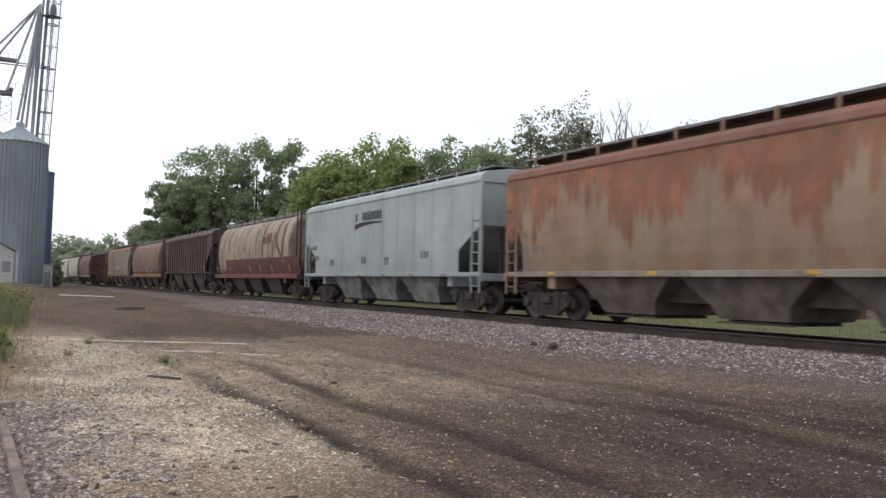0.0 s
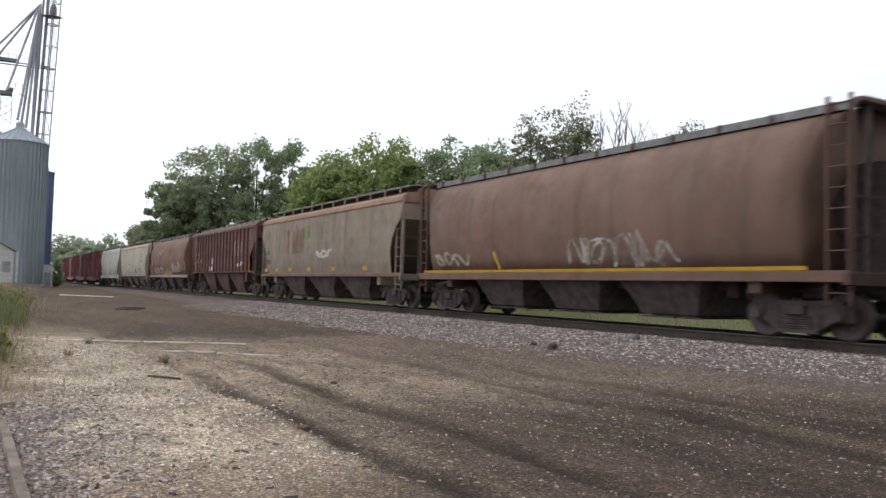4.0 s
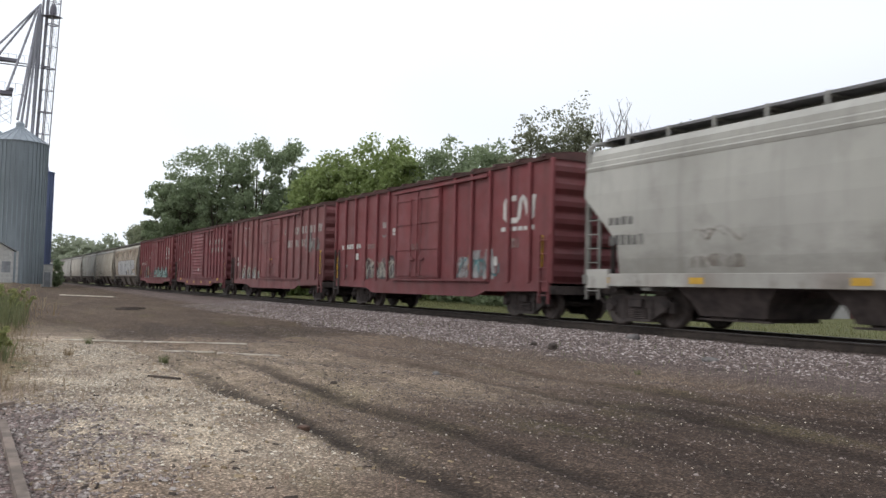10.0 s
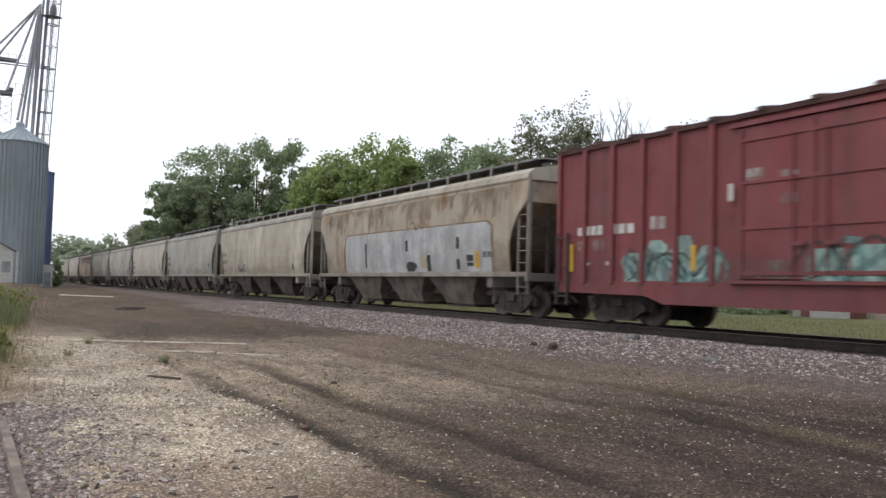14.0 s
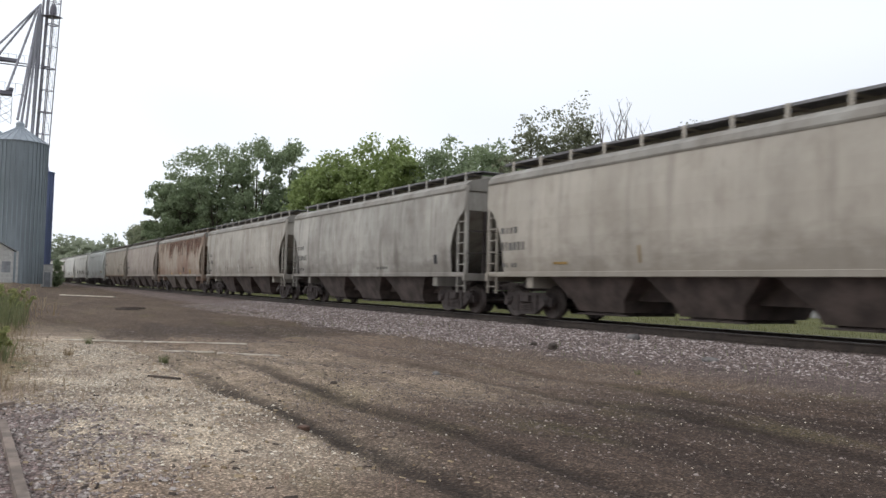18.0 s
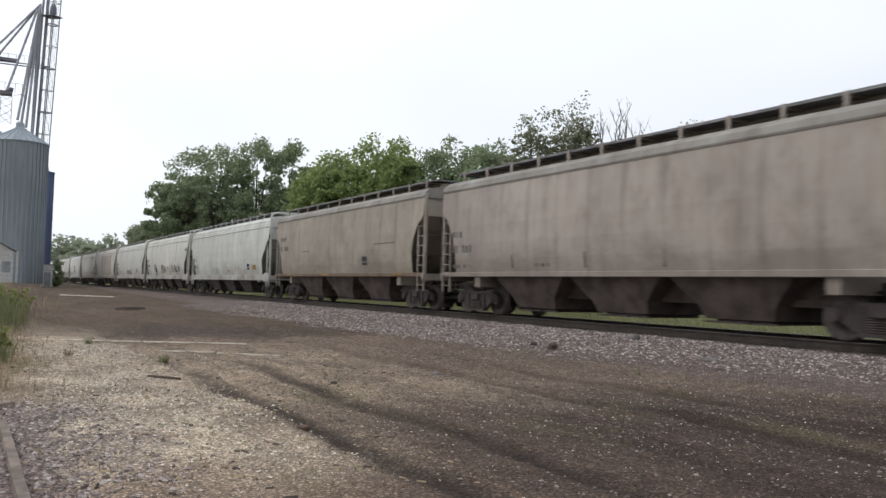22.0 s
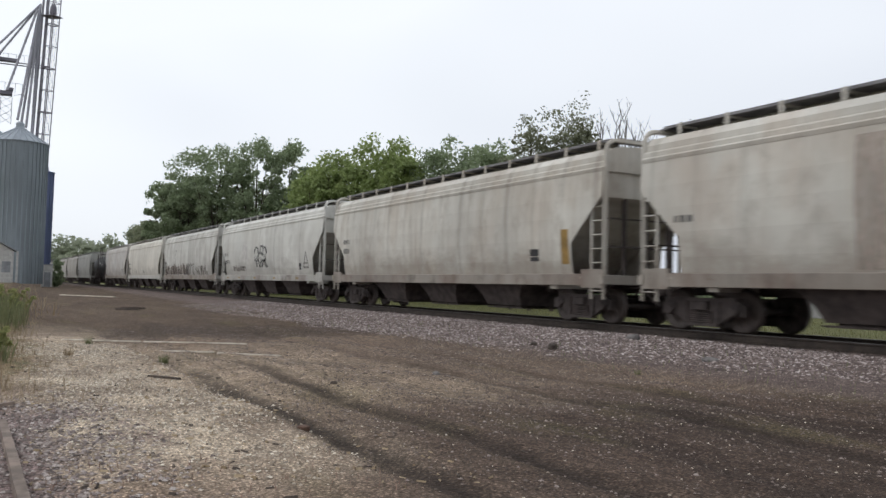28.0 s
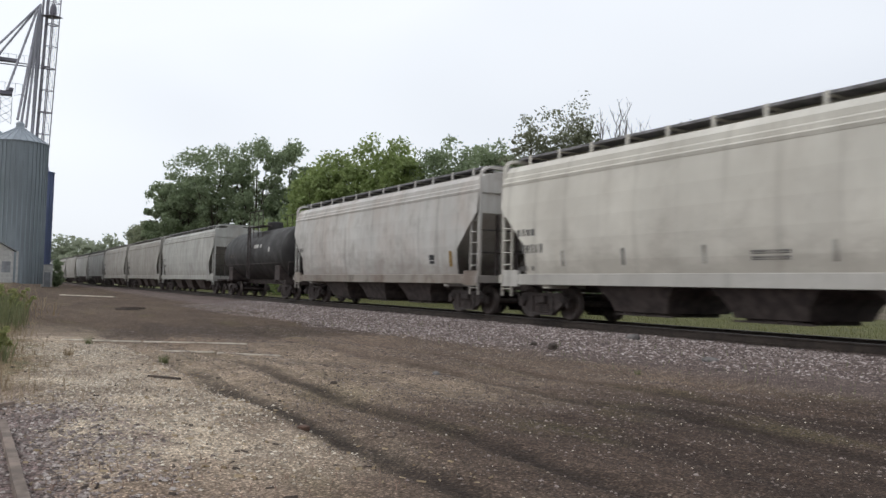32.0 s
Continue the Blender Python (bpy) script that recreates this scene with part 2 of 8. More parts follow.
    col = n.mix(worn, col, n.mix(n.step(n.noise(1.2, 6, (0.25, 1, 1), 51.0, 0.65), 0.35, 0.65), (0.05, 0.037, 0.031), (0.098, 0.073, 0.059)))
    moss = n.calc("MULTIPLY", n.step(n.noise(0.7, 5, (0.4, 1, 1), 19.0), 0.56, 0.7), 0.4)
    col = n.mix(moss, col, (0.135, 0.122, 0.06))
    # the pale gravel patch
    px = n.calc("MULTIPLY", n.step(n.calc("ADD", x, wob), -24.0, -16.0), n.step(n.calc("ADD", x, n.calc("MULTIPLY", wob, 0.5)), -4.3, -6.6))
    pale = n.calc("MULTIPLY", px, n.calc("MULTIPLY", n.step(n.calc("ADD", n.calc("ADD", y0, n.calc("MULTIPLY", jit, 0.6)), n.calc("MULTIPLY", wob2, 0.9)), 3.3, 1.4), n.step(yy, -0.8, 1.1)))
    pale = n.calc("MULTIPLY", pale, n.step(n.noise(0.7, 6, (0.6, 1, 1), 33.0, 0.65), 0.25, 0.55, 0.6, 1.0))
    col = n.mix(pale, col, n.mix(n.step(n.noise(1.1, 6), 0.35, 0.7), (0.30, 0.25, 0.20), light))
    cz = n.calc("MULTIPLY", n.step(yy, 1.1, 0.2), n.step(x, -9.5, -8.0))
    col = n.mix(cz, col, coarse)
    st = n.calc("MULTIPLY", n.step(yy, 0.9, -0.1), n.step(x, -10.0, -12.5))
    col = n.mix(n.calc("MULTIPLY", st, 0.8), col, n.mix(n.step(n.noise(2.2, 5), 0.4, 0.65), straw, (0.12, 0.13, 0.06)))
    # wheel ruts along the track
    for c, w, deep in ((2.63, 0.27, 0.9), (3.62, 0.26, 0.9), (4.75, 0.25, 0.3), (6.2, 0.3, 0.55), (7.5, 0.35, 0.45)):
        r = n.calc("ABSOLUTE", n.calc("SUBTRACT", y2, c))
        far = n.step(x, -17.0, -8.0)
        col = n.mix(n.calc("MULTIPLY", n.calc("MULTIPLY", n.calc("MULTIPLY", n.step(r, w, 0.02), far), n.step(n.noise(0.9, 5, (0.5, 1, 1), 40.0 + c, 0.6), 0.3, 0.55, 0.6, 1.0)), deep), col, (0.026, 0.02, 0.017))
    sh = n.calc("MULTIPLY", n.step(n.calc("ADD", y, n.calc("MULTIPLY", wob2, 0.45)), 8.7, 9.6), n.step(y, 17.6, 16.8))
    col = n.mix(sh, col, n.mix(n.step(n.noise(0.9, 5, (0.3, 1, 1)), 0.4, 0.7), ballast, tuple(c * 0.8 for c in ballast)))
    far_side = n.step(n.calc("ADD", y, n.calc("MULTIPLY", wob2, 0.6)), 16.6, 17.4)
    col = n.mix(far_side, col, n.mix(n.step(n.noise(0.5, 6), 0.35, 0.7), grass, grassd))
    left = n.calc("MULTIPLY", n.step(y, -3.0, -6.0), 1.0)
    col = n.mix(left, col, n.mix(n.step(n.noise(0.4, 6), 0.4, 0.6), straw, grass))
    warm = n.t.nodes.new("ShaderNodeMix")
    warm.data_type, warm.blend_type = "RGBA", "MULTIPLY"
    warm.inputs["Factor"].default_value = 1.0
    n.put(warm.inputs["A"], col), n.put(warm.inputs["B"], (1.08, 1.035, 0.995))
    col = warm.outputs["Result"]
    g = n.cells(30)
    grain = n.step(g.outputs["Distance"], 0.1, 0.6, 1.3, 0.62)
    fine = n.noise(55, 5, None, 0.0, 0.7)
    g2 = n.cells(75)
    spk = n.t.nodes.new("ShaderNodeSeparateColor")
    n.put(spk.inputs[0], g2.outputs["Color"])
    k = n.calc("MULTIPLY", grain, n.step(fine, 0.3, 0.7, 0.5, 1.5))
    k = n.calc("MULTIPLY", k, n.step(n.noise(9.0, 6, (0.7, 1, 1), 23.0, 0.7), 0.3, 0.7, 0.68, 1.32))
    k = n.calc("MULTIPLY", k, n.step(spk.outputs[0], 0.3, 1.0, 0.76, 1.5))
    mul = n.t.nodes.new("ShaderNodeMix")
    mul.data_type, mul.blend_type = "RGBA", "MULTIPLY"
    mul.inputs["Factor"].default_value = 0.9
    n.put(mul.inputs["A"], col)
    cmb = n.t.nodes.new("ShaderNodeCombineColor")
    for i in range(3):
        n.put(cmb.inputs[i], k)
    n.put(mul.inputs["B"], cmb.outputs[0])
    return n.finish(mul.outputs["Result"], n.calc("ADD", g.outputs["Distance"], n.noise(9, 5)), 0.03, 0.7)


M_GROUND = ground_material()


def island_material(name, cols, rough=0.9):
    """Small pieces in one mesh, each with its own tone."""
    n = Nodes(name, rough)
    g = n.t.nodes.new("ShaderNodeNewGeometry")
    r = n.t.nodes.new("ShaderNodeValToRGB")
    r.color_ramp.interpolation = "LINEAR"
    while len(r.color_ramp.elements) < len(cols):
        r.color_ramp.elements.new(0.5)
    for i, c in enumerate(cols):
        r.color_ramp.elements[i].position = i / max(1, len(cols) - 1)
        r.color_ramp.elements[i].color = (*c, 1)
    n.put(r.inputs[0], g.outputs["Random Per Island"])
    f = n.noise(40, 3)
    return n.finish(n.mix(n.calc("MULTIPLY", n.step(f, 0.4, 0.7), 0.3), r.outputs[0], tuple(c * 0.6 for c in cols[0])))


def leaf_material(name, cols):
    """Thin leaves: part of the light passes through."""
    m = island_material(name, cols, 0.65)
    t = m.node_tree
    b = t.nodes["Principled BSDF"]
    tr = t.nodes.new("ShaderNodeBsdfTranslucent")
    t.links.new(b.inputs["Base Color"].links[0].from_socket, tr.inputs["Color"])
    mx = t.nodes.new("ShaderNodeMixShader")
    mx.inputs[0].default_value = 0.5
    t.links.new(b.outputs[0], mx.inputs[1]), t.links.new(tr.outputs[0], mx.inputs[2])
    out = [n for n in t.nodes if n.type == "OUTPUT_MATERIAL"][0]
    t.links.new(mx.outputs[0], out.inputs["Surface"])
    return m


M_BALLAST = island_material("crushed_ballast", [(0.074, 0.057, 0.053), (0.165, 0.13, 0.121), (0.29, 0.235, 0.22), (0.56, 0.50, 0.48)])
M_COARSE = island_material("coarse_pinkish_gravel", [(0.085, 0.068, 0.062), (0.2, 0.162, 0.15), (0.31, 0.26, 0.24), (0.48, 0.43, 0.4)])
M_PALE = island_material("pale_limestone_gravel", [(0.14, 0.115, 0.094), (0.41, 0.352, 0.28), (0.74, 0.665, 0.56)])
M_DIRTSTONE = island_material("dull_dirt_stones", [(0.05, 0.037, 0.031), (0.085, 0.063, 0.053), (0.135, 0.105, 0.092), (0.31, 0.26, 0.235)])
M_LEAF = leaf_material("green_foliage", [(0.21, 0.26, 0.15), (0.27, 0.33, 0.195), (0.325, 0.39, 0.24)])
M_LEAFB = leaf_material("bright_spring_foliage", [(0.225, 0.285, 0.105), (0.285, 0.355, 0.135), (0.345, 0.415, 0.17)])
M_LEAFP = leaf_material("pale_young_foliage", [(0.19, 0.215, 0.13), (0.26, 0.285, 0.18), (0.33, 0.35, 0.235)])
M_LEAFS = leaf_material("grey_green_sapling_foliage", [(0.17, 0.18, 0.12), (0.24, 0.255, 0.165), (0.31, 0.325, 0.22)])
M_BLADE = leaf_material("green_grass_blades", [(0.11, 0.125, 0.055), (0.155, 0.17, 0.08), (0.225, 0.225, 0.125)])
M_FIELD = leaf_material("field_grass_blades", [(0.15, 0.155, 0.066), (0.175, 0.178, 0.077), (0.2, 0.198, 0.09)])
M_STRAW = island_material("dry_straw_blades", [(0.17, 0.12, 0.07), (0.28, 0.21, 0.13), (0.4, 0.32, 0.21)], 0.9)
M_BARK = simple("grey_brown_bark", (0.085, 0.068, 0.052), 0.95, 0.0, 0.4, 5)
M_SHED = simple("flaking_white_boards", (0.56, 0.55, 0.53), 0.85, 0.0, 0.15, 3)
M_SHEDROOF = simple("grey_tin_roof", (0.3, 0.31, 0.33), 0.6, 0.3, 0.2, 2)
M_DARKGLASS = simple("dark_window_glass", (0.03, 0.035, 0.04), 0.15, 0.0, 0.2, 2)
M_HOUSE = simple("white_house_siding", (0.44, 0.43, 0.41), 0.8, 0.0, 0.1, 2)
M_HOUSERED = simple("red_brown_siding", (0.2, 0.075, 0.06), 0.8, 0.0, 0.2, 2)
M_HOUSEROOF = simple("dark_shingle_roof", (0.1, 0.09, 0.085), 0.9, 0.0, 0.3, 3)
M_PICKET = simple("faded_picket_paint", (0.5, 0.43, 0.38), 0.85, 0.0, 0.2, 3)
M_WEED = leaf_material("yellow_green_weed_leaves", [(0.24, 0.27, 0.1), (0.32, 0.34, 0.14), (0.42, 0.4, 0.2)])
M_WOOD = simple("grey_weathered_timber", (0.22, 0.17, 0.14), 0.9, 0.0, 0.35, 5)
M_CONCRETE = simple("pale_worn_concrete", (0.55, 0.49, 0.41), 0.9, 0.0, 0.35, 5)
M_BRICK = simple("broken_brown_brick", (0.12, 0.07, 0.05), 0.9, 0.0, 0.3, 9)
M_DARKWOOD = simple("rotten_dark_wood", (0.085, 0.066, 0.055), 0.95, 0.0, 0.35, 9)
# far leaves: the paleness of distance haze is mixed into their colour
M_LEAFHAZE = leaf_material("haze_paled_foliage", [(0.3, 0.335, 0.245), (0.36, 0.395, 0.285), (0.41, 0.45, 0.33)])
M_FADEDRUST = simple("faded_rust_lettering", (0.25, 0.17, 0.12), 0.85, 0.0, 0.3, 4)
M_OCHRE = simple("ochre_faded_paint", (0.34, 0.21, 0.06), 0.75, 0.0, 0.25, 4)
M_SPRAYGRY = simple("grey_spray_paint", (0.24, 0.23, 0.22), 0.7, 0.0, 0.3, 5, 0.7)
M_SPRAYTAN = simple("faded_tan_spray_paint", (0.3, 0.235, 0.195), 0.75, 0.0, 0.3, 3, 0.9, 0.35)
M_PATCH = simple("grey_patch_paint", (0.5, 0.5, 0.505), 0.7, 0.0, 0.16, 1.2, 0.2)
M_DUSTPINK = simple("dusty_pink_film", (0.54, 0.46, 0.40), 0.8, 0.0, 0.15, 1.0, 0.6)
M_RUSTFILM = simple("brown_rust_film", (0.24, 0.15, 0.09), 0.85, 0.0, 0.3, 2, 0.8, 0.45)
M_ORANGE = simple("orange_rust_film", (0.40, 0.165, 0.095), 0.85, 0.0, 0.3, 1.2, 0.5, 0.15)
M_RUSTDARK = simple("dark_rust_sheet", (0.17, 0.075, 0.045), 0.85, 0.0, 0.35, 2, 0.62, 0.12)
M_STONE = simple("grey_rough_stone", (0.2, 0.185, 0.18), 0.95, 0.0, 0.3, 9)
M_MAROONF = simple("faded_maroon_stain", (0.16, 0.075, 0.055), 0.8, 0.0, 0.25, 2, 1.0)
M_STENCIL = simple("half_worn_white_stencil", (0.52, 0.48, 0.45), 0.8, 0.0, 0.2, 4, 0.6)
M_CONCRETE_D = simple("dark_stained_concrete", (0.16, 0.155, 0.15), 0.9, 0.0, 0.25, 0.6)
M_GRASSBANK = simple("grassy_bank", (0.15, 0.18, 0.07), 0.95, 0.0, 0.3, 0.5)
M_REDWEED = island_material("dry_reddish_blades", [(0.16, 0.09, 0.07), (0.24, 0.15, 0.12), (0.3, 0.22, 0.16)], 0.9)

# ---- mesh helpers ----
DECK = 14.69  # the track's centre line


def mesh_of(name, bm, material, smooth=False):
    me = bpy.data.meshes.new(name)
    bm.to_mesh(me)
    bm.free()
    me.materials.append(material)
    if smooth:
        for p in me.polygons:
            p.use_smooth = True
    return me


def raw_mesh(name, verts, faces, material):
    me = bpy.data.meshes.new(name)
    me.from_pydata(verts, [], faces)
    me.materials.append(material)
    me.update()
    return me


def part(name, bm, material, parent, label="", at=None):
    """Links a bmesh, or a mesh already made, as one mesh object under a thing or part."""
    me = bm if isinstance(bm, bpy.types.Mesh) else mesh_of(name, bm, material)
    ob = new(name, me)
    ob.parent = parent
    if at is not None:
        ob.matrix_basis = at
    if label:
        tagged(ob, label)
    return ob


def thing(name, at, label, category, group="", kind=""):
    ob = new(name)
    ob.empty_display_size = 0.2
    ob.matrix_basis = at
    return tagged(ob, label, category, group, kind)


def box(bm, x0, x1, y0, y1, z0, z1, bevel=0.0):
    vs = [bm.verts.new((x, y, z)) for z in (z0, z1) for y in (y0, y1) for x in (x0, x1)]
    fs = [(0, 2, 3, 1), (4, 5, 7, 6), (0, 1, 5, 4), (2, 6, 7, 3), (0, 4, 6, 2), (1, 3, 7, 5)]
    faces = [bm.faces.new([vs[i] for i in f]) for f in fs]
    if bevel:
        bmesh.ops.bevel(bm, geom=list({e for f in faces for e in f.edges}), offset=bevel, segments=1, affect="EDGES")
    return vs


def prism(bm, pts, axis, lo, hi):
    """A closed outline in the two other axes, extruded along axis (0 x, 1 y, 2 z)."""
    def v(p, d):
        c = [p[0], p[1]]
        c.insert(axis, d)
        return bm.verts.new(c)
    a, b = [v(p, lo) for p in pts], [v(p, hi) for p in pts]
    n = len(pts)
    bm.faces.new(a), bm.faces.new(b[::-1])
    for i in range(n):
        bm.faces.new((a[i], b[i], b[(i + 1) % n], a[(i + 1) % n]))


def tube(bm, p, q, r, r2=None, n=6):
    p, q = Vector(p), Vector(q)
    z = (q - p).normalized()
    x = z.orthogonal().normalized()
    y = z.cross(x)
    r2 = r if r2 is None else r2
    ra = [bm.verts.new(p + (x * math.cos(a) + y * math.sin(a)) * r) for a in [2 * math.pi * i / n for i in range(n)]]
    rb = [bm.verts.new(q + (x * math.cos(a) + y * math.sin(a)) * r2) for a in [2 * math.pi * i / n for i in range(n)]]
    for i in range(n):
        bm.faces.new((ra[i], ra[(i + 1) % n], rb[(i + 1) % n], rb[i]))
    bm.faces.new(ra[::-1]), bm.faces.new(rb)


def lathe(bm, prof, n, axis="y", ox=0.0, oz=0.0):
    """prof: (radius, along) pairs, turned round the axis."""
    rings = []
    for r, a in prof:
        ring = []
        for i in range(n):
            t = 2 * math.pi * i / n
            if axis == "y":
                ring.append(bm.verts.new((ox + r * math.cos(t), a, oz + r * math.sin(t))))
            elif axis == "z":
                ring.append(bm.verts.new((ox + r * math.cos(t), oz + r * math.sin(t), a)))
            else:
                ring.append(bm.verts.new((a, ox + r * math.cos(t), oz + r * math.sin(t))))
        rings.append(ring)
    for s, t in zip(rings, rings[1:]):
        for i in range(n):
            bm.faces.new((s[i], s[(i + 1) % n], t[(i + 1) % n], t[i]))
    bm.faces.new(rings[0][::-1]), bm.faces.new(rings[-1])


# ---- ground: one sheet ----
def smooth01(a, lo, hi):
    t = np.clip((a - lo) / (hi - lo), 0, 1)
    return t * t * (3 - 2 * t)


def axis_steps(spans):
    out = []
    for a, b, d in spans:
        out += list(np.arange(a, b, d))
    return np.array(out + [spans[-1][1]])


def value_noise(x, y, seed):
    """Cheap smooth noise on arrays, 0..1."""
    rng = np.random.RandomState(seed)
    tab = rng.rand(256, 256)
    xi, yi = np.floor(x).astype(int), np.floor(y).astype(int)
    fx, fy = x - xi, y - yi
    fx, fy = fx * fx * (3 - 2 * fx), fy * fy * (3 - 2 * fy)
    g = lambda a, b: tab[a % 256, b % 256]
    return (g(xi, yi) * (1 - fx) + g(xi + 1, yi) * fx) * (1 - fy) + (g(xi, yi + 1) * (1 - fx) + g(xi + 1, yi + 1) * fx) * fy


def ground_height(x, y):
    z = np.full(np.shape(x), -0.45)
    z = z + 0.262 * smooth01(y, 9.0, 12.4)
    z = z - 0.30 * smooth01(y, 16.9, 18.5)
    z = z + 0.72 * smooth01(-x, 28.0, 105.0) * smooth01(-y, -7.0, -2.0)
    z = z + 0.18 * smooth01(-y, -0.4, 1.6) * smooth01(-x, 9.0, 16.0)
    near = smooth01(x, -60, -25) * smooth01(-x, -30, -15)
    z = z + near * 0.10 * (value_noise(x * 0.5, y * 0.9, 1) - 0.5) * smooth01(-y, -12.0, -9.9)
    z = z + near * 0.035 * (value_noise(x * 2.1, y * 3.3, 2) - 0.5)
    for c, w, d in ((2.63, 0.17, 0.05), (3.6, 0.17, 0.045), (4.75, 0.2, 0.025), (6.2, 0.2, 0.035), (7.5, 0.25, 0.03)):
        wob = 0.16 * (value_noise(x * 0.25, y * 0 + c, 5) - 0.5)
        z = z - near * d * np.exp(-((y - c - wob) / w) ** 2)
        z = z + near * d * 0.2 * np.exp(-((np.abs(y - c - wob) - 0.3) / 0.12) ** 2)
    return z


def gz(x, y):
    return float(ground_height(np.array([x], float), np.array([y], float))[0])


gx = axis_steps([(-3000, -400, 260), (-400, -110, 8), (-110, -30, 1.2), (-30, 2, 0.14), (2, 30, 2.0), (30, 700, 30), (700, 3000, 230)])
gy = axis_steps([(-3000, -60, 210), (-60, -4, 2.0), (-4, 13.4, 0.14), (13.4, 20, 0.5), (20, 80, 4), (80, 3000, 240)])
GX, GY = np.meshgrid(gx, gy)
GZ = ground_height(GX, GY)
gw = len(gx)
gi = np.arange(len(gy) - 1)[:, None] * gw + np.arange(gw - 1)[None, :]
gi = gi.ravel()
ground = new("ground", raw_mesh("ground", np.stack([GX, GY, GZ], -1).reshape(-1, 3).tolist(),
                                np.stack([gi, gi + 1, gi + gw + 1, gi + gw], -1).tolist(), M_GROUND))
for p in ground.data.polygons:
    p.use_smooth = True
tagged(ground, "packed dirt and gravel rail yard with ruts and a ballast shoulder", "ground", kind="structure")


def scatter(name, n, xr, yr, size, material, seed, label, category, squash=0.65, dens=None):
    """Loose stones as one object: small rough octahedra half sunk into the ground."""
    rng = np.random.RandomState(seed)
    x, y = rng.uniform(*xr, n), rng.uniform(*yr, n)
    if dens is not None:
        keep = rng.rand(n) < dens(x, y)
        x, y = x[keep], y[keep]
        n = len(x)
    s = size[0] * (size[1] / size[0]) ** (rng.rand(n) ** 1.8)
    base = np.array([(1, 0, 0), (0, 1, 0), (-1, 0, 0), (0, -1, 0), (0.35, 0.2, 0.8), (-0.3, -0.3, 0.75), (0, 0, -0.7)], float)
    fc = np.array([(0, 1, 4), (1, 2, 4), (2, 5, 4), (2, 3, 5), (3, 0, 5), (0, 4, 5)])
    v = base[None] * (0.6 + 0.7 * rng.rand(n, 7, 1)) * s[:, None, None]
    a = rng.rand(n) * 6.283
    c, q = np.cos(a)[:, None], np.sin(a)[:, None]
    v = np.stack([v[..., 0] * c - v[..., 1] * q, v[..., 0] * q + v[..., 1] * c, v[..., 2] * squash], -1)
    v = v + np.stack([x, y, ground_height(x, y) + s * 0.18], -1)[:, None, :]
    f = (fc[None] + 7 * np.arange(n)[:, None, None]).reshape(-1, 3)
    ob = new(name, raw_mesh(name, v.reshape(-1, 3).tolist(), f.tolist(), material))
    return tagged(ob, label, category, kind="stuff")


def ballast_density(x, y):
    lo = 8.4 + 0.12 * np.clip(x + 20.0, 0.0, 13.0)
    return smooth01(y, lo, lo + 1.2) * (0.35 + 0.65 * smooth01(x, -42, -14))


def off_ruts(x, y):
    """Stones are pressed away in the wheel ruts."""
    d = np.ones(np.shape(x))
    for c in (2.63, 3.62, 6.2, 7.5):
        d = d - 0.95 * np.exp(-((y - c) / 0.22) ** 2)
    return np.clip(d, 0.05, 1.0) * (0.45 + 0.55 * smooth01(-x, 2.5, 7.0)) * smooth01(x, -26.0, -17.0)


scatter("ballast", 82000, (-44, -1), (8.4, 13.45), (0.014, 0.042), M_BALLAST, 11, "crushed grey-pink stone ballast beside the track", "ballast", dens=ballast_density)
scatter("far_ballast", 5000, (-30, 2), (16.1, 17.7), (0.03, 0.06), M_BALLAST, 12, "crushed stone ballast on the field side of the track", "ballast")
scatter("coarse_gravel", 16000, (-10.8, -4.0), (-1.0, 1.8), (0.009, 0.030), M_COARSE, 13, "coarse pinkish-grey gravel on the yard", "gravel",
        dens=lambda x, y: smooth01(1.7 - y, 0, 1.5) ** 1.5 * smooth01(x, -10.5, -8.0))
scatter("pale_gravel", 42000, (-17.8, -4.3), (0.3, 3.1), (0.005, 0.021), M_PALE, 14, "pale limestone gravel spread on the yard", "gravel",
        dens=lambda x, y: smooth01(y, 0.3, 1.1) * smooth01(3.0 - y, 0, 1.3) * smooth01(-x, 4.6, 6.8) * (0.3 + 0.9 * value_noise(x * 0.9, y * 1.4, 9)))
scatter("dirt_stones", 78000, (-26.0, -2.2), (2.4, 10.2), (0.004, 0.022), M_DIRTSTONE, 15, "small stones pressed into dark dirt", "stones", dens=off_ruts)
scatter("white_pebbles", 4200, (-16.0, -2.4), (2.8, 9.9), (0.005, 0.015), M_PALE, 16, "scattered pale pebbles on dark dirt", "pebbles", dens=off_ruts)



def litter(name, n, xr, yr, length, material, seed, label):
    """Twigs and straw bits lying about, as one object."""
    rng = np.random.RandomState(seed)
    x, y, a = rng.uniform(*xr, n), rng.uniform(*yr, n), rng.normal(0, 0.7, n)
    L, w = rng.uniform(*length, n), rng.uniform(0.004, 0.011, n)
    dx, dy = np.cos(a) * L / 2, np.sin(a) * L / 2
    z = ground_height(x, y)
    nx, ny = -np.sin(a) * w, np.cos(a) * w
    v = np.stack([np.stack([x - dx - nx, y - dy - ny, z], -1), np.stack([x + dx - nx, y + dy - ny, z], -1), np.stack([x + dx + nx, y + dy + ny, z], -1),
                  np.stack([x - dx + nx, y - dy + ny, z], -1), np.stack([x - dx, y - dy, z + w * 1.6], -1), np.stack([x + dx, y + dy, z + w * 1.6], -1)], 1)
    k = 6 * np.arange(n)[:, None]
    f = [(k + np.array(t)).tolist() for t in ((0, 1, 5, 4), (2, 3, 4, 5))]
    tagged(new(name, raw_mesh(name, v.reshape(-1, 3).tolist(), f[0] + f[1], material)), label, "litter", kind="stuff")


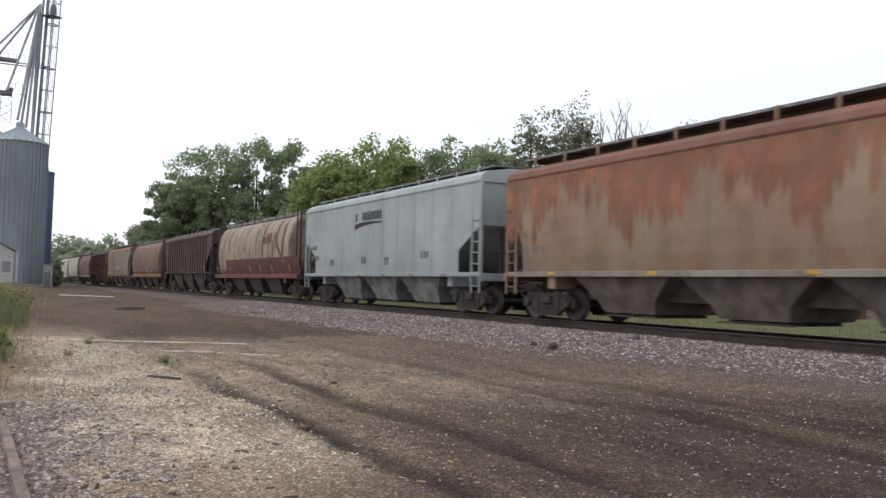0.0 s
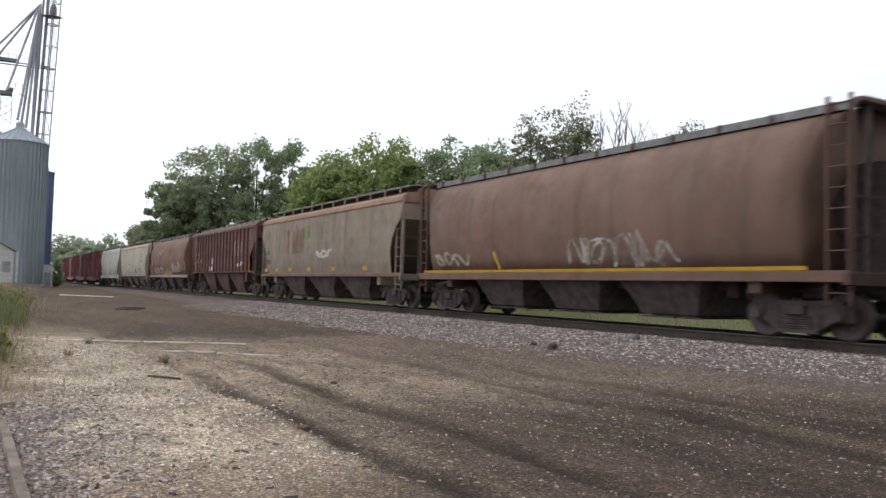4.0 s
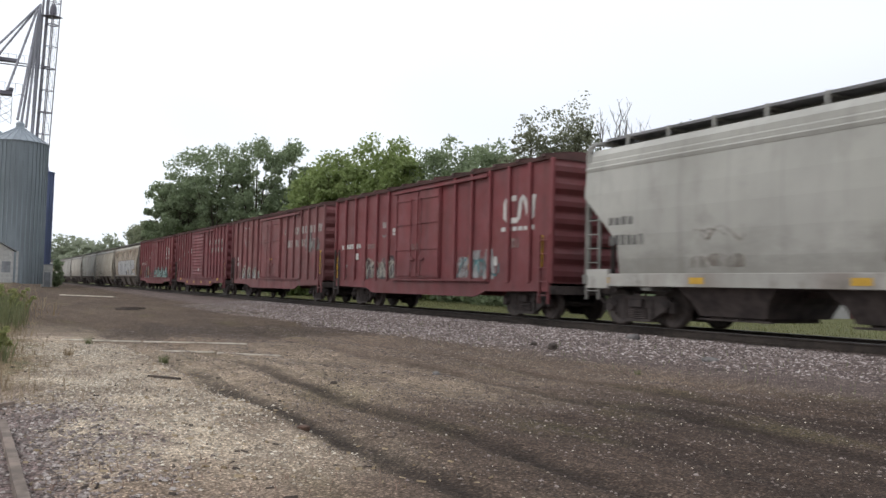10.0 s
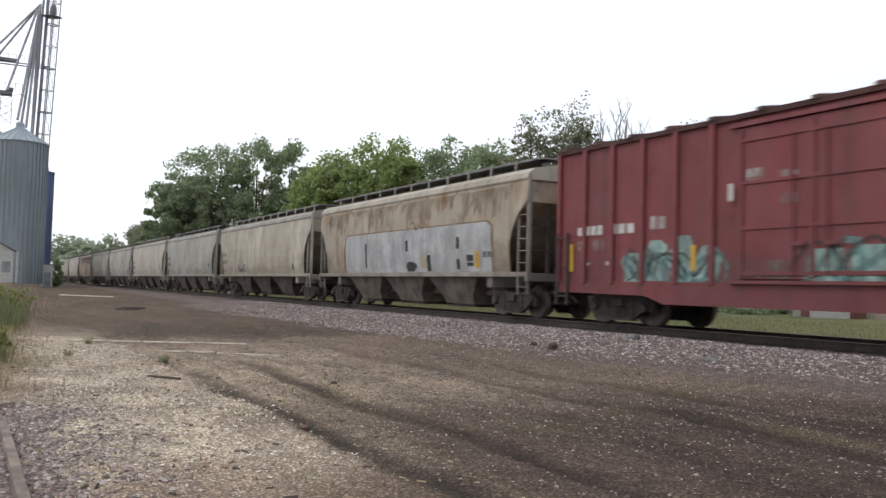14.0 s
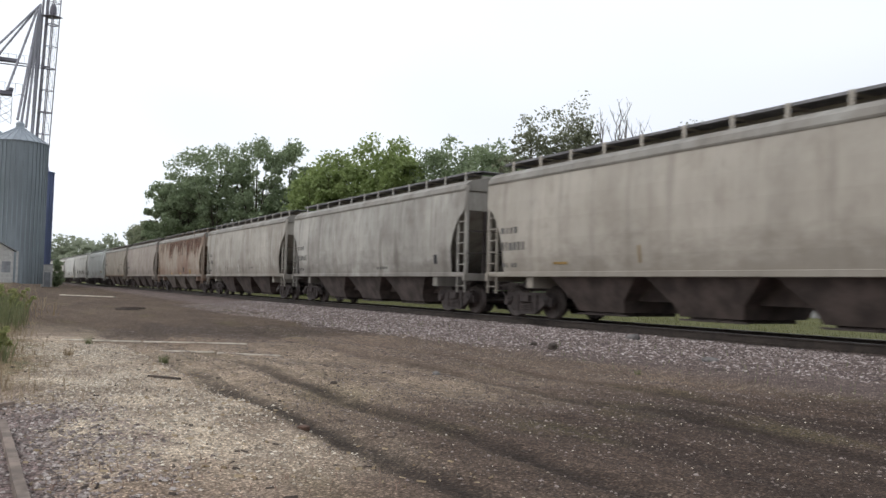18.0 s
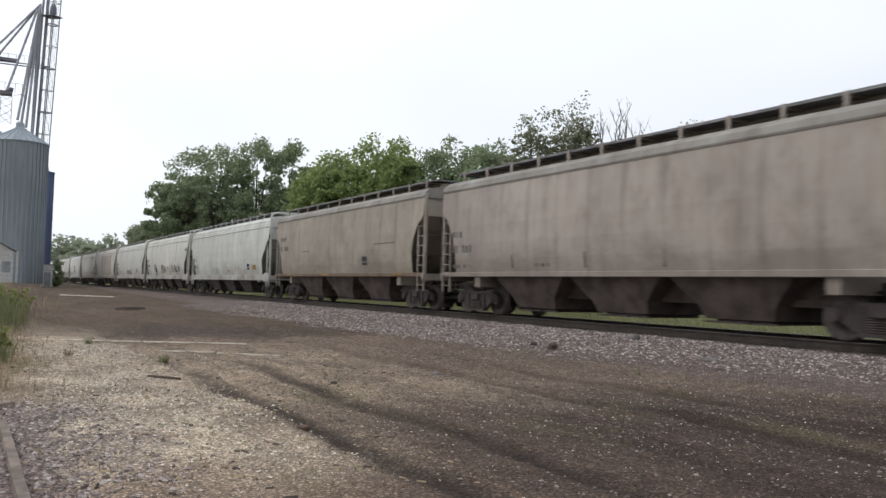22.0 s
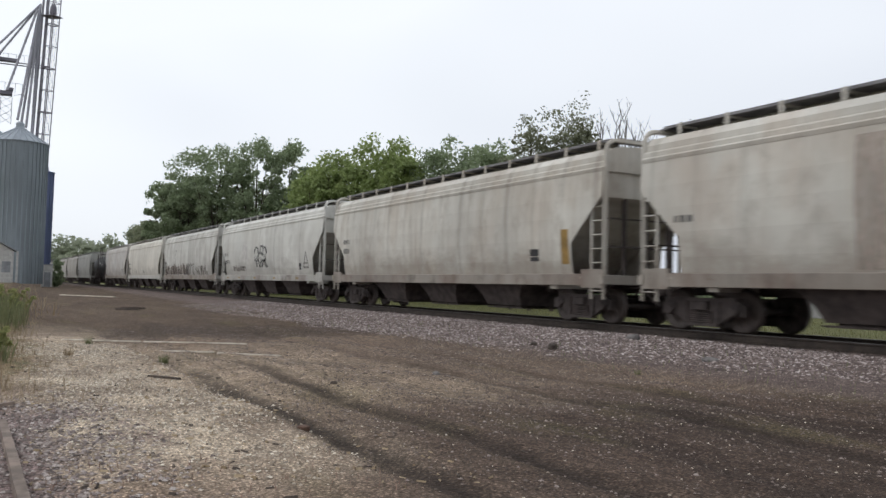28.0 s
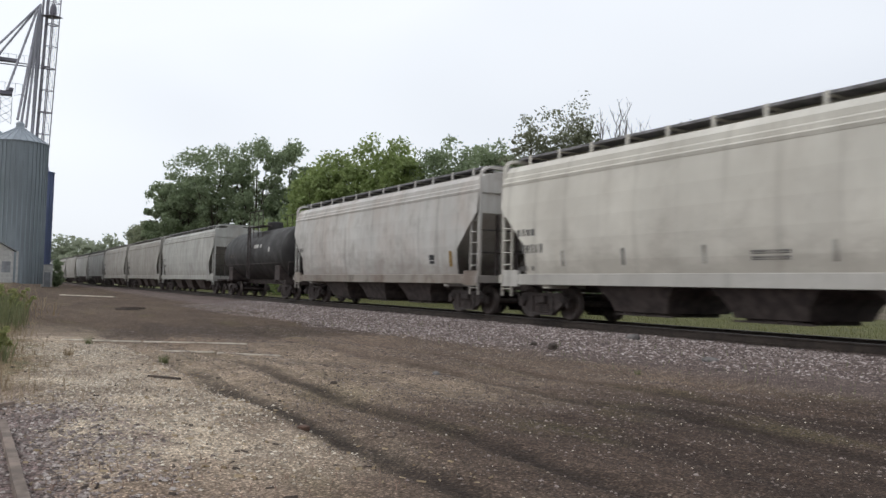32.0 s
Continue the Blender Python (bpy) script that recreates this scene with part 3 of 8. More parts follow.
litter("twig_litter", 420, (-22, -4.5), (-0.4, 7.5), (0.02, 0.09), M_DARKWOOD, 31, "dark twigs and bark bits scattered on the yard")
litter("straw_litter", 700, (-18, -4.5), (-0.8, 3.0), (0.02, 0.07), M_STRAW, 32, "dry straw bits scattered on the yard")

# ---- track ----
TRACK_LO, TRACK_HI = -420.0, 640.0


def rail_bm(top):
    bm = bmesh.new()
    if top:
        prof = [(-0.034, -0.014), (0.034, -0.014), (0.034, -0.004), (0.026, 0.0), (-0.026, 0.0), (-0.034, -0.004)]
    else:
        prof = [(-0.07, -0.185), (0.07, -0.185), (0.07, -0.172), (0.012, -0.15), (0.009, -0.05), (0.034, -0.038), (0.034, -0.0142), (-0.034, -0.0142),
                (-0.034, -0.038), (-0.009, -0.05), (-0.012, -0.15), (-0.07, -0.172)]
    prism(bm, prof, 0, TRACK_LO, TRACK_HI)
    return bm


track = thing("track", pose(0, DECK, 0), "single railway track with rusty rails on dark ties", "railway track", kind="structure")
for side in (-0.755, 0.755):
    r = part("rail", rail_bm(False), M_RAIL, track, at=pose(0, side, 0))
    part("rail_head", rail_bm(True), M_RAILTOP, r, "polished running surface")
tie_bm = bmesh.new()
box(tie_bm, -0.115, 0.115, -1.3, 1.3, -0.36, -0.187, 0.012)
tie_me = mesh_of("tie", tie_bm, M_TIE)
for i in range(170):
    part("tie", tie_me, None, track, at=pose(-78 + i * 0.52, random.uniform(-0.03, 0.03), 0, 0, 0, random.uniform(-0.6, 0.6)))
plate_bm = bmesh.new()
box(plate_bm, -0.09, 0.09, -0.17, 0.17, -0.187, -0.176)
box(plate_bm, -0.05, -0.03, -0.1, -0.07, -0.176, -0.155), box(plate_bm, 0.03, 0.05, 0.07, 0.1, -0.176, -0.155)
plate_me = mesh_of("tie_plate", plate_bm, M_RAIL)
for i in range(90):
    part("tie_plate", plate_me, None, track, at=pose(-45 + i * 0.52, -0.755, 0))

# ---- freight cars ----
# Local frame: x along the train (front is +x), y across (the yard side is -y), z up from the rail head.
WHEEL_R = 0.457
mesh_store = {}


def stored(key, build, material, smooth=False):
    if key not in mesh_store:
        bm = bmesh.new()
        build(bm)
        bmesh.ops.recalc_face_normals(bm, faces=bm.faces)
        mesh_store[key] = mesh_of(key, bm, material, smooth)
    return mesh_store[key]


def b_sideframe(bm):
    # one cast side frame, centred on the truck, in the plane y = 0
    outer = [(-1.16, 0.36), (-1.16, 0.58), (-1.0, 0.66), (-0.55, 0.72), (0.55, 0.72), (1.0, 0.66), (1.16, 0.58), (1.16, 0.36), (0.78, 0.36), (0.42, 0.14), (-0.42, 0.14), (-0.78, 0.36)]
    prism(bm, outer, 1, -0.06, 0.06)
    for sx in (-1, 1):
        lathe(bm, [(0.085, -0.17), (0.11, -0.15), (0.11, -0.06)], 10, "y", sx * 0.889, 0.457)
        box(bm, sx * 0.889 - 0.16, sx * 0.889 + 0.16, -0.11, 0.09, 0.46, 0.62)
        box(bm, sx * 0.46 - 0.05, sx * 0.46 + 0.05, -0.1, 0.1, 0.2, 0.66)
    box(bm, -0.45, 0.45, -0.1, 0.1, 0.12, 0.19)
    box(bm, -0.95, 0.95, -0.09, 0.09, 0.66, 0.735)


def b_springs(bm):
    left = [(-0.075 - 0.025 * (k % 2), 0.19 + k * 0.022) for k in range(13)]
    prism(bm, left + [(-y - 0.04, z) for y, z in reversed(left)], 0, -0.3, 0.3)


def b_bolster(bm):
    box(bm, -0.2, 0.2, -1.15, 1.15, 0.46, 0.66, 0.02)
    lathe(bm, [(0.2, 0.66), (0.2, 0.78)], 10, "z")
    for sx in (-0.42, 0.42):
        tube(bm, (sx, -0.85, 0.36), (sx, 0.85, 0.36), 0.05)
        for sy in (-0.76, 0.76):
            box(bm, sx - 0.06, sx + 0.06, sy - 0.05, sy + 0.05, 0.28, 0.52)


def b_wheelset(bm):
    tube(bm, (0, -1.02, 0), (0, 1.02, 0), 0.085, n=8)
    for s in (-1, 1):
        pr = [(0.14, 0.66), (0.14, 0.72), (0.35, 0.715), (0.40, 0.685), (0.487, 0.686), (0.487, 0.708), (0.462, 0.722), (0.455, 0.82), (0.40, 0.82), (0.35, 0.78), (0.17, 0.80), (0.14, 0.86), (0.12, 0.86)]
        lathe(bm, [(r, s * a) for r, a in pr], 20, "y")
        for i in range(3):
            t = 2 * math.pi * i / 3 + 0.3
            bmesh.ops.create_cube(bm, size=0.045, matrix=Matrix.Translation((0.25 * math.cos(t), s * 0.80, 0.25 * math.sin(t))))


def add_truck(car, x, spinning):
    tr = part("truck", stored("truck_bolster", b_bolster, M_STEEL), None, car, at=pose(x, 0, 0))
    for s in (-1, 1):
        m = pose(0, s * 0.99, 0, 0, 0, 0 if s < 0 else 180)
        part("side_frame", stored("side_frame", b_sideframe, M_STEEL), None, tr, at=m)
        part("spring_nest", stored("spring_nest", b_springs, M_UNDER), None, tr, at=m)
    for sx in (-0.889, 0.889):
        ws = part("wheelset", stored("wheelset", b_wheelset, M_WHEEL, True), None, tr, at=pose(sx, 0, WHEEL_R))
        spinning.append((ws, sx))
    return tr


def b_coupler(bm):
    box(bm, -0.1, 0.42, -0.11, 0.11, 0.78, 0.98, 0.02)
    box(bm, 0.30, 0.50, -0.17, 0.17, 0.74, 1.02, 0.03)
    box(bm, 0.44, 0.60, -0.16, 0.02, 0.74, 1.02, 0.03)
    tube(bm, (0.2, -0.35, 0.8), (0.48, -0.22, 0.48), 0.03)


def b_brakewheel(bm):
    lathe(bm, [(0.25, -0.02), (0.28, 0.0), (0.25, 0.02), (0.23, 0.0)], 14, "x")
    for i in range(5):
        t = 2 * math.pi * i / 5
        tube(bm, (0, 0, 0), (0, 0.25 * math.cos(t), 0.25 * math.sin(t)), 0.018, n=4)
    tube(bm, (0, 0, 0), (-0.25, 0, 0), 0.03, n=5)


def b_brakegear(bm):
    # air reservoir, brake cylinder, valve and rods under the car
    tube(bm, (-0.45, -0.55, 0.86), (0.45, -0.55, 0.86), 0.19, n=10)
    tube(bm, (0.85, -0.5, 0.9), (1.3, -0.5, 0.9), 0.14, n=10)
    box(bm, -1.0, -0.7, -0.72, -0.4, 0.75, 1.05, 0.02)
    tube(bm, (-3.0, -0.4, 0.92), (3.0, -0.4, 0.92), 0.025, n=5)


def ladder_bm(width, z0, z1, rungs):
    """A ladder in the plane y = 0, from x = -width to 0."""
    bm = bmesh.new()
    for x in (-width, 0.0):
        box(bm, x - 0.028, x + 0.028, -0.03, 0.03, z0, z1)
    for i in range(rungs):
        z = z0 + (i + 0.6) * (z1 - z0) / rungs
        tube(bm, (-width, -0.03, z), (0, -0.03, z), 0.016, n=5)
    return bm


PROFILES = {
    # half cross-sections: (half width, height) from the sill to the eave
    "flat": [(1.51, 1.30), (1.565, 1.70), (1.60, 2.20), (1.61, 2.75), (1.59, 3.30), (1.54, 3.90)],
    "tall": [(1.60, 1.30), (1.60, 4.08)],
    "ribbed": [(1.52, 1.48), (1.52, 4.00)],
    "big": [(1.49, 1.24), (1.55, 1.60), (1.60, 2.15), (1.615, 2.70), (1.60, 3.20), (1.55, 3.78)],
    "acf": [(1.44, 1.28), (1.54, 1.70), (1.61, 2.25), (1.62, 2.75), (1.57, 3.25), (1.44, 3.70), (1.22, 4.05), (0.95, 4.25)],
    "box": [(1.58, 0.95), (1.58, 4.38)],
    "tank": [(0.50, 1.02), (1.05, 1.33), (1.38, 1.85), (1.45, 2.47), (1.38, 3.05), (1.05, 3.6), (0.5, 3.9)],
}


def half_width(kind, z):
    pr = PROFILES[kind]
    if z <= pr[0][1]:
        return pr[0][0]
    for (w0, a), (w1, b) in zip(pr, pr[1:]):
        if z <= b:
            return w0 + (w1 - w0) * (z - a) / (b - a)
    return pr[-1][0]


def skin_quads(bm, kind, pts, lift):
    """A thin patch on the yard side of the car from an outline strip: pairs of (x, z), following the side's curve."""
    rows = [pts[0]]
    for (pa, pb), (qa, qb) in zip(pts, pts[1:]):
        n = 1 if kind in ("tall", "ribbed", "box") else max(1, math.ceil(max(abs(qa[1] - pa[1]), abs(qb[1] - pb[1])) / 0.2))
        for k in range(1, n + 1):
            rows.append(tuple((a[0] + (b[0] - a[0]) * k / n, a[1] + (b[1] - a[1]) * k / n) for a, b in ((pa, qa), (pb, qb))))
    prev = None
    for (xa, za), (xb, zb) in rows:
        cur = (bm.verts.new((xa, -half_width(kind, za) - lift, za)), bm.verts.new((xb, -half_width(kind, zb) - lift, zb)))
        if prev:
            bm.faces.new((prev[0], prev[1], cur[1], cur[0]))
        prev = cur


def patch(bm, kind, x0, x1, z0, z1, lift):
    skin_quads(bm, kind, [((x0, z0), (x1, z0)), ((x0, z1), (x1, z1))], lift)


def stroke(bm, kind, pts, w, lift):
    """A painted stroke of width w through the points (x, z)."""
    fine = []
    for a, b in zip(pts, pts[1:]):
        n = max(1, int(math.hypot(b[0] - a[0], b[1] - a[1]) / 0.25))
        fine += [(a[0] + (b[0] - a[0]) * i / n, a[1] + (b[1] - a[1]) * i / n) for i in range(n)]
    fine.append(pts[-1])
    rows = []
    for i, p in enumerate(fine):
        q, r = fine[max(0, i - 1)], fine[min(len(fine) - 1, i + 1)]
        dx, dz = r[0] - q[0], r[1] - q[1]
        d = math.hypot(dx, dz) or 1.0
        rows.append(((p[0] - dz / d * w / 2, p[1] + dx / d * w / 2), (p[0] + dz / d * w / 2, p[1] - dx / d * w / 2)))
    skin_quads(bm, kind, rows, lift)


def lift_of(kind):
    return {"box": -0.052, "flat": 0.011, "big": 0.011, "acf": 0.011}.get(kind, 0.007)


def bars(bm, kind, x, z, w, h, n, rng, lift):
    """A line of unreadable lettering as plain bars."""
    step = w / n
    if n == 1:
        # a placard in two fields
        patch(bm, kind, x, x + w, z + h * 0.42, z + h, lift)
        patch(bm, kind, x + 0.01, x + w, z, z + h * 0.32, lift)
        return
    for i in range(n):
        if rng.random() < 0.9:
            patch(bm, kind, x + i * step, x + (i + 0.76) * step, z, z + h * rng.uniform(0.85, 1.0), lift)


def tag_bm(kind, x, z, w, h, rng, thick, lift, loops):
    """A spray-painted scrawl: overlapping loops and slashes with no meaning."""
    bm = bmesh.new()
    step = w / loops
    for i in range(loops):
        cx = x + (i + 0.5) * step
        hh = h * rng.uniform(0.8, 1.0)
        ph, turn = rng.uniform(0, 6.28), rng.choice((-1, 1)) * rng.uniform(0.7, 1.5)
        a1, a2 = rng.uniform(0.35, 0.75), rng.uniform(0.3, 0.5)
        pts = [(cx + step * a1 * math.cos(ph + turn * k * 0.62) + step * 0.12 * k - step * 0.6, z + hh * (0.5 + a2 * math.sin(ph * 1.7 + k * 0.95))) for k in range(11)]
        stroke(bm, kind, pts, thick * rng.uniform(0.8, 1.3), lift + 0.0015 * (i % 3))
    return bm


def block_bm(kind, x, z, w, h, rng, lift, cells):
    """Filled forms of a large painted piece: rounded ragged tops, leaning shared edges."""
    bm = bmesh.new()
    step = w / cells
    edges = []
    for i in range(cells + 1):
        lean, bow = rng.uniform(-0.16, 0.16) * step, rng.uniform(-0.12, 0.12) * step
        edges.append([x + i * step + lean * (k / 7 - 0.5) + bow * math.sin(k * 0.9 + i) for k in range(8)])
    for i in range(cells):
        top = z + h * rng.uniform(0.55, 1.0)
        lo = z + h * rng.uniform(0.0, 0.1)
        rows = []
        for k in range(8):
            u = k / 7
            zz = lo + (top - lo) * u
            ins = step * (0.02 + 0.26 * max(0.0, u - 0.6) ** 1.5 * 4.0 + (0.1 if k == 0 else 0.0)) + rng.uniform(0, 0.05) * step
            rows.append(((edges[i][k] + ins, zz), (edges[i + 1][k] - ins * rng.uniform(0.3, 1.2), zz)))
        skin_quads(bm, kind, rows, lift)
    return bm


def hull_bm(kind, half):
    """The car body's shell between its ends, with sloped end sheets below on hoppers."""
    bm = bmesh.new()
    pr = PROFILES[kind]
    if kind == "acf":
        cx = half - 0.42
        ring = [(w, z) for w, z in pr] + [(0.55, 4.36)]
        full = [(-w, z) for w, z in ring] + [(w, z) for w, z in reversed(ring)]
        n = 12
        loops = []
        for k in range(n + 1):
            # the side sheets' end edges are hollowed in a long arc
            u = 2 * k / n - 1
            loops.append([bm.verts.new((u * (cx - (0.55 * math.cos(0.5 * math.pi * min(1.0, max(0.0, (z - 2.3) / 2.0))) if abs(u) > 0.99 else 0.0)), y, z)) for y, z in full])
        for a, b in zip(loops, loops[1:]):
            for i in range(len(full)):
                j = (i + 1) % len(full)
                bm.faces.new((a[i], a[j], b[j], b[i]))
        # sloped ends, set back from the edges
        for s, lp in ((-1, loops[0]), (1, loops[-1])):
            c = bm.verts.new((s * (cx - 0.95), 0, 2.6))
            for i in range(len(full)):
                j = (i + 1) % len(full)
                bm.faces.new((lp[i], lp[j], c))
    else:
        w, z0 = pr[0]
        ze = pr[-1][1]
        cut, zc, zl = {"flat": (0.85, 3.28, 2.3), "big": (1.2, 3.15, 2.02), "tall": (1.3, 2.75, 2.0), "ribbed": (1.5, 3.35, 2.05)}[kind]
        # side sheets as thin slabs with their lower corners cut away
        if kind == "flat":
            curve = [(half, zc), (half - cut * 0.45, zc - 0.3), (half - cut * 0.8, zc - 0.75), (half - cut, zl - 0.25)]
        else:
            curve = [(half, zc), (half - cut, zl)]
        right = [(half - cut, z0)] + curve[::-1] + [(half, ze)]
        rear = right if kind != "ribbed" else [(half - 0.8, z0), (half - 0.8, 1.75), (half, 2.6), (half, ze)]


        def reach(line, z):
            for (xa, za), (xb, zb) in zip(line, line[1:]):
                if za <= z <= zb and zb > za:
                    return xa + (xb - xa) * (z - za) / (zb - za)
            return line[-1][0]

        levels = sorted({round(z, 3) for _, z in right + rear + pr} | {z0 + (ze - z0) * k / 8 for k in range(9)})
        for s in (-1, 1):
            prev = None
            for z in levels:
                q = half_width(kind, z)
                cur = [bm.verts.new((x, s * y, z)) for y in (q, q - 0.03) for x in (-reach(rear, z), reach(right, z))]
                if prev:
                    for a, b in ((0, 1), (1, 3), (3, 2), (2, 0)):
                        bm.faces.new((prev[a], prev[b], cur[b], cur[a]))
                prev = cur
        w = min(q for q, _ in pr)
        # end sheet and slope sheets
        for s in (-1, 1):
            a = [(half - 0.06, ze), (half - 0.06, zc), (half - 3.1, z0), (half - 3.16, z0 + 0.02), (half - 0.12, zc + 0.03), (half - 0.12, ze)]
            prism(bm, [(s * x, z) for x, z in a], 1, -w + 0.032, w - 0.032)
    bmesh.ops.recalc_face_normals(bm, faces=bm.faces)
    return bm


def roof_bm(kind, half):
    bm = bmesh.new()
    ze = PROFILES[kind][-1][1]
    w = PROFILES[kind][-1][0]
    if kind in ("flat", "tall"):
        pts = [(w + 0.02, ze), (w + 0.035, ze + 0.05), (w - 0.02, ze + 0.2), (w - 0.22, ze + 0.34), (0.5, ze + 0.48)]
    elif kind == "big":
        pts = [(w + 0.01, ze), (w + 0.03, ze + 0.08), (w - 0.03, ze + 0.12), (w - 0.03, ze + 0.22), (w - 0.08, ze + 0.26), (w - 0.09, ze + 0.40), (w - 0.26, ze + 0.58), (0.5, ze + 0.68)]
    else:
        pts = [(w + 0.03, ze), (w + 0.03, ze + 0.06), (w - 0.12, ze + 0.24), (0.5, ze + 0.42)]
    full = [(-a, b) for a, b in pts] + [(a, b) for a, b in reversed(pts)]
    prism(bm, full, 0, -half, half)
    return bm


def walkway(car, kind, half, material):
    """Running boards on brackets along both sides of the roof, with end platforms."""
    z = {"flat": 4.56, "tall": 4.62, "big": 4.64, "ribbed": 4.43, "acf": 4.43}[kind]
    wid = (0.52, 1.12) if kind in ("flat", "big", "tall") else (0.45, 0.98)
    for s in (-1, 1):
        bm = bmesh.new()
        box(bm, -half + 0.25, half - 0.25, min(s * wid[0], s * wid[1]), max(s * wid[0], s * wid[1]), z - 0.03, z)
        box(bm, -half + 0.25, half - 0.25, s * wid[1] - 0.012, s * wid[1] + 0.012, z - (0.15 if kind in ("acf", "ribbed") else 0.05), z + 0.012)
        part("running_board", bm, M_GRATE, car, "galvanized grating walkway")
    # the raised hatch trough between the boards
    bm = bmesh.new()
    low = 0.36 if kind != "acf" else 0.3
    box(bm, -half + 0.75, half - 0.75, -wid[0] - 0.02, wid[0] + 0.02, z - low, z - 0.034)
    part("hatch_trough", bm, material, car)
    step = 1.35
    n = int((2 * half - 1.2) / step)
    for s in (-1, 1):
        bm = bmesh.new()
        box(bm, -0.035, 0.035, min(s * wid[0], s * (wid[1] + 0.03)), max(s * wid[0], s * (wid[1] + 0.03)), z - 0.075, z - 0.035)
        box(bm, -0.04, 0.04, s * (wid[1] + 0.03) - 0.02, s * (wid[1] + 0.03) + 0.02, z - (0.16 if kind in ("acf", "ribbed") else 0.36), z + 0.02)
        br = mesh_of("walkway_bracket", bm, material)
        for i in range(n + 1):
            part("walkway_bracket", br, None, car, at=pose(-n * step / 2 + i * step, 0, 0))
    for s in (-1, 1):
        bm = bmesh.new()
        box(bm, s * (half - 0.28) - 0.28, s * (half - 0.28) + 0.28, -1.0, 1.0, z - 0.03, z)
        part("end_walkway", bm, M_GRATE, car)


def add_hatches(car, half, z, material):
    n = 4
    for i in range(n):
        x0 = -half + 1.0 + i * (2 * half - 2.0) / n
        bm = bmesh.new()
        box(bm, x0 + 0.06, x0 + (2 * half - 2.0) / n - 0.06, -0.33, 0.33, z - 0.03, z + 0.12, 0.04)
        part("hatch_cover", bm, material, car)


def add_bays(car, half, kind, n, material):
    """Discharge hoppers under the body, each a tapering trough with a gate."""
    z0 = PROFILES[kind][0][1] - 0.02
    span = {"big": 11.0, "acf": 9.9}.get(kind, 2 * (half - 2.75))
    slim = kind in ("big", "acf")
    w = 1.42
    mid = bmesh.new()
    box(mid, -span / 2, span / 2, -0.7, 0.7, 0.9 if slim else 0.6, z0)
    part("bay_ridge", mid, material, car)
    for i in range(n):
        c = -span / 2 + span * (i + 0.5) / n
        hw = span / n / 2 - (0.25 if slim else 0.04)
        bm = bmesh.new()
        top = [(c - hw, -w, z0), (c + hw, -w, z0), (c + hw, w, z0), (c - hw, w, z0)]
        bw, by, bz = 0.88, 1.0, 0.34 if slim else 0.3
        zm = bz + 0.3
        mid_ring = [(c + a * (bw + 0.12), b * (by + 0.14), zm) for a, b in ((-1, -1), (1, -1), (1, 1), (-1, 1))]
        bot = [(c - bw, -by, bz), (c + bw, -by, bz), (c + bw, by, bz), (c - bw, by, bz)]
        rings = [[bm.verts.new(p) for p in ring] for ring in (top, mid_ring, bot)]
        bm.faces.new(rings[0]), bm.faces.new(rings[2][::-1])
        for tv, bv in zip(rings, rings[1:]):
            for k in range(4):
                bm.faces.new((tv[k], bv[k], bv[(k + 1) % 4], tv[(k + 1) % 4]))
        bmesh.ops.recalc_face_normals(bm, faces=bm.faces)
        bay = part("hopper_bay", bm, material, car)
        g = bmesh.new()
        box(g, c - 0.7, c + 0.7, -0.9, 0.9, bz - 0.09, bz - 0.003, 0.015)
        tube(g, (c + 0.2, -1.05, bz - 0.05), (c + 0.2, 1.05, bz - 0.05), 0.03, n=5)
        box(g, c - 0.95, c + 0.95, -0.97, -0.91, bz - 0.09, bz - 0.05)
        part("outlet_gate", g, M_UNDER, bay)


def end_gear(car, kind, half, coupled, paint_m):
    """Underframe, end platforms, corner posts, ladders, couplers."""
    z0 = PROFILES[kind][0][1]
    bm = bmesh.new()
    box(bm, -half, half, -0.22, 0.22, 0.78, 1.10)
    part("centre_sill", bm, M_UNDER, car)
    for s in (-1, 1):
        e = bmesh.new()
        box(e, min(s * half, s * (half - 0.95)), max(s * half, s * (half - 0.95)), -1.52, 1.52, z0 - 0.12, z0 - 0.06)
        box(e, s * half - 0.07, s * half + 0.07, -1.58, 1.58, z0 - 0.25, z0 - 0.02, 0.01)
        box(e, min(s * (half - 1.9), s * (half - 2.2)), max(s * (half - 1.9), s * (half - 2.2)), -1.45, 1.45, 0.86, z0 - 0.02)
        part("end_platform", e, paint_m if kind != "box" else M_UNDER, car)
        part("coupler", stored("coupler", b_coupler, M_STEEL), None, car, at=pose(s * (coupled / 2 - 0.57), 0, 0, 0, 0, 0 if s > 0 else 180))
    part("brake_wheel", stored("brake_wheel", b_brakewheel, M_STEEL), None, car, at=pose(-half + 0.35 if kind != "box" else -half - 0.12, 0.45, 2.55))
    part("brake_gear", stored("brake_gear", b_brakegear, M_UNDER), None, car, at=pose(half - 2.4, 0, 0.0))


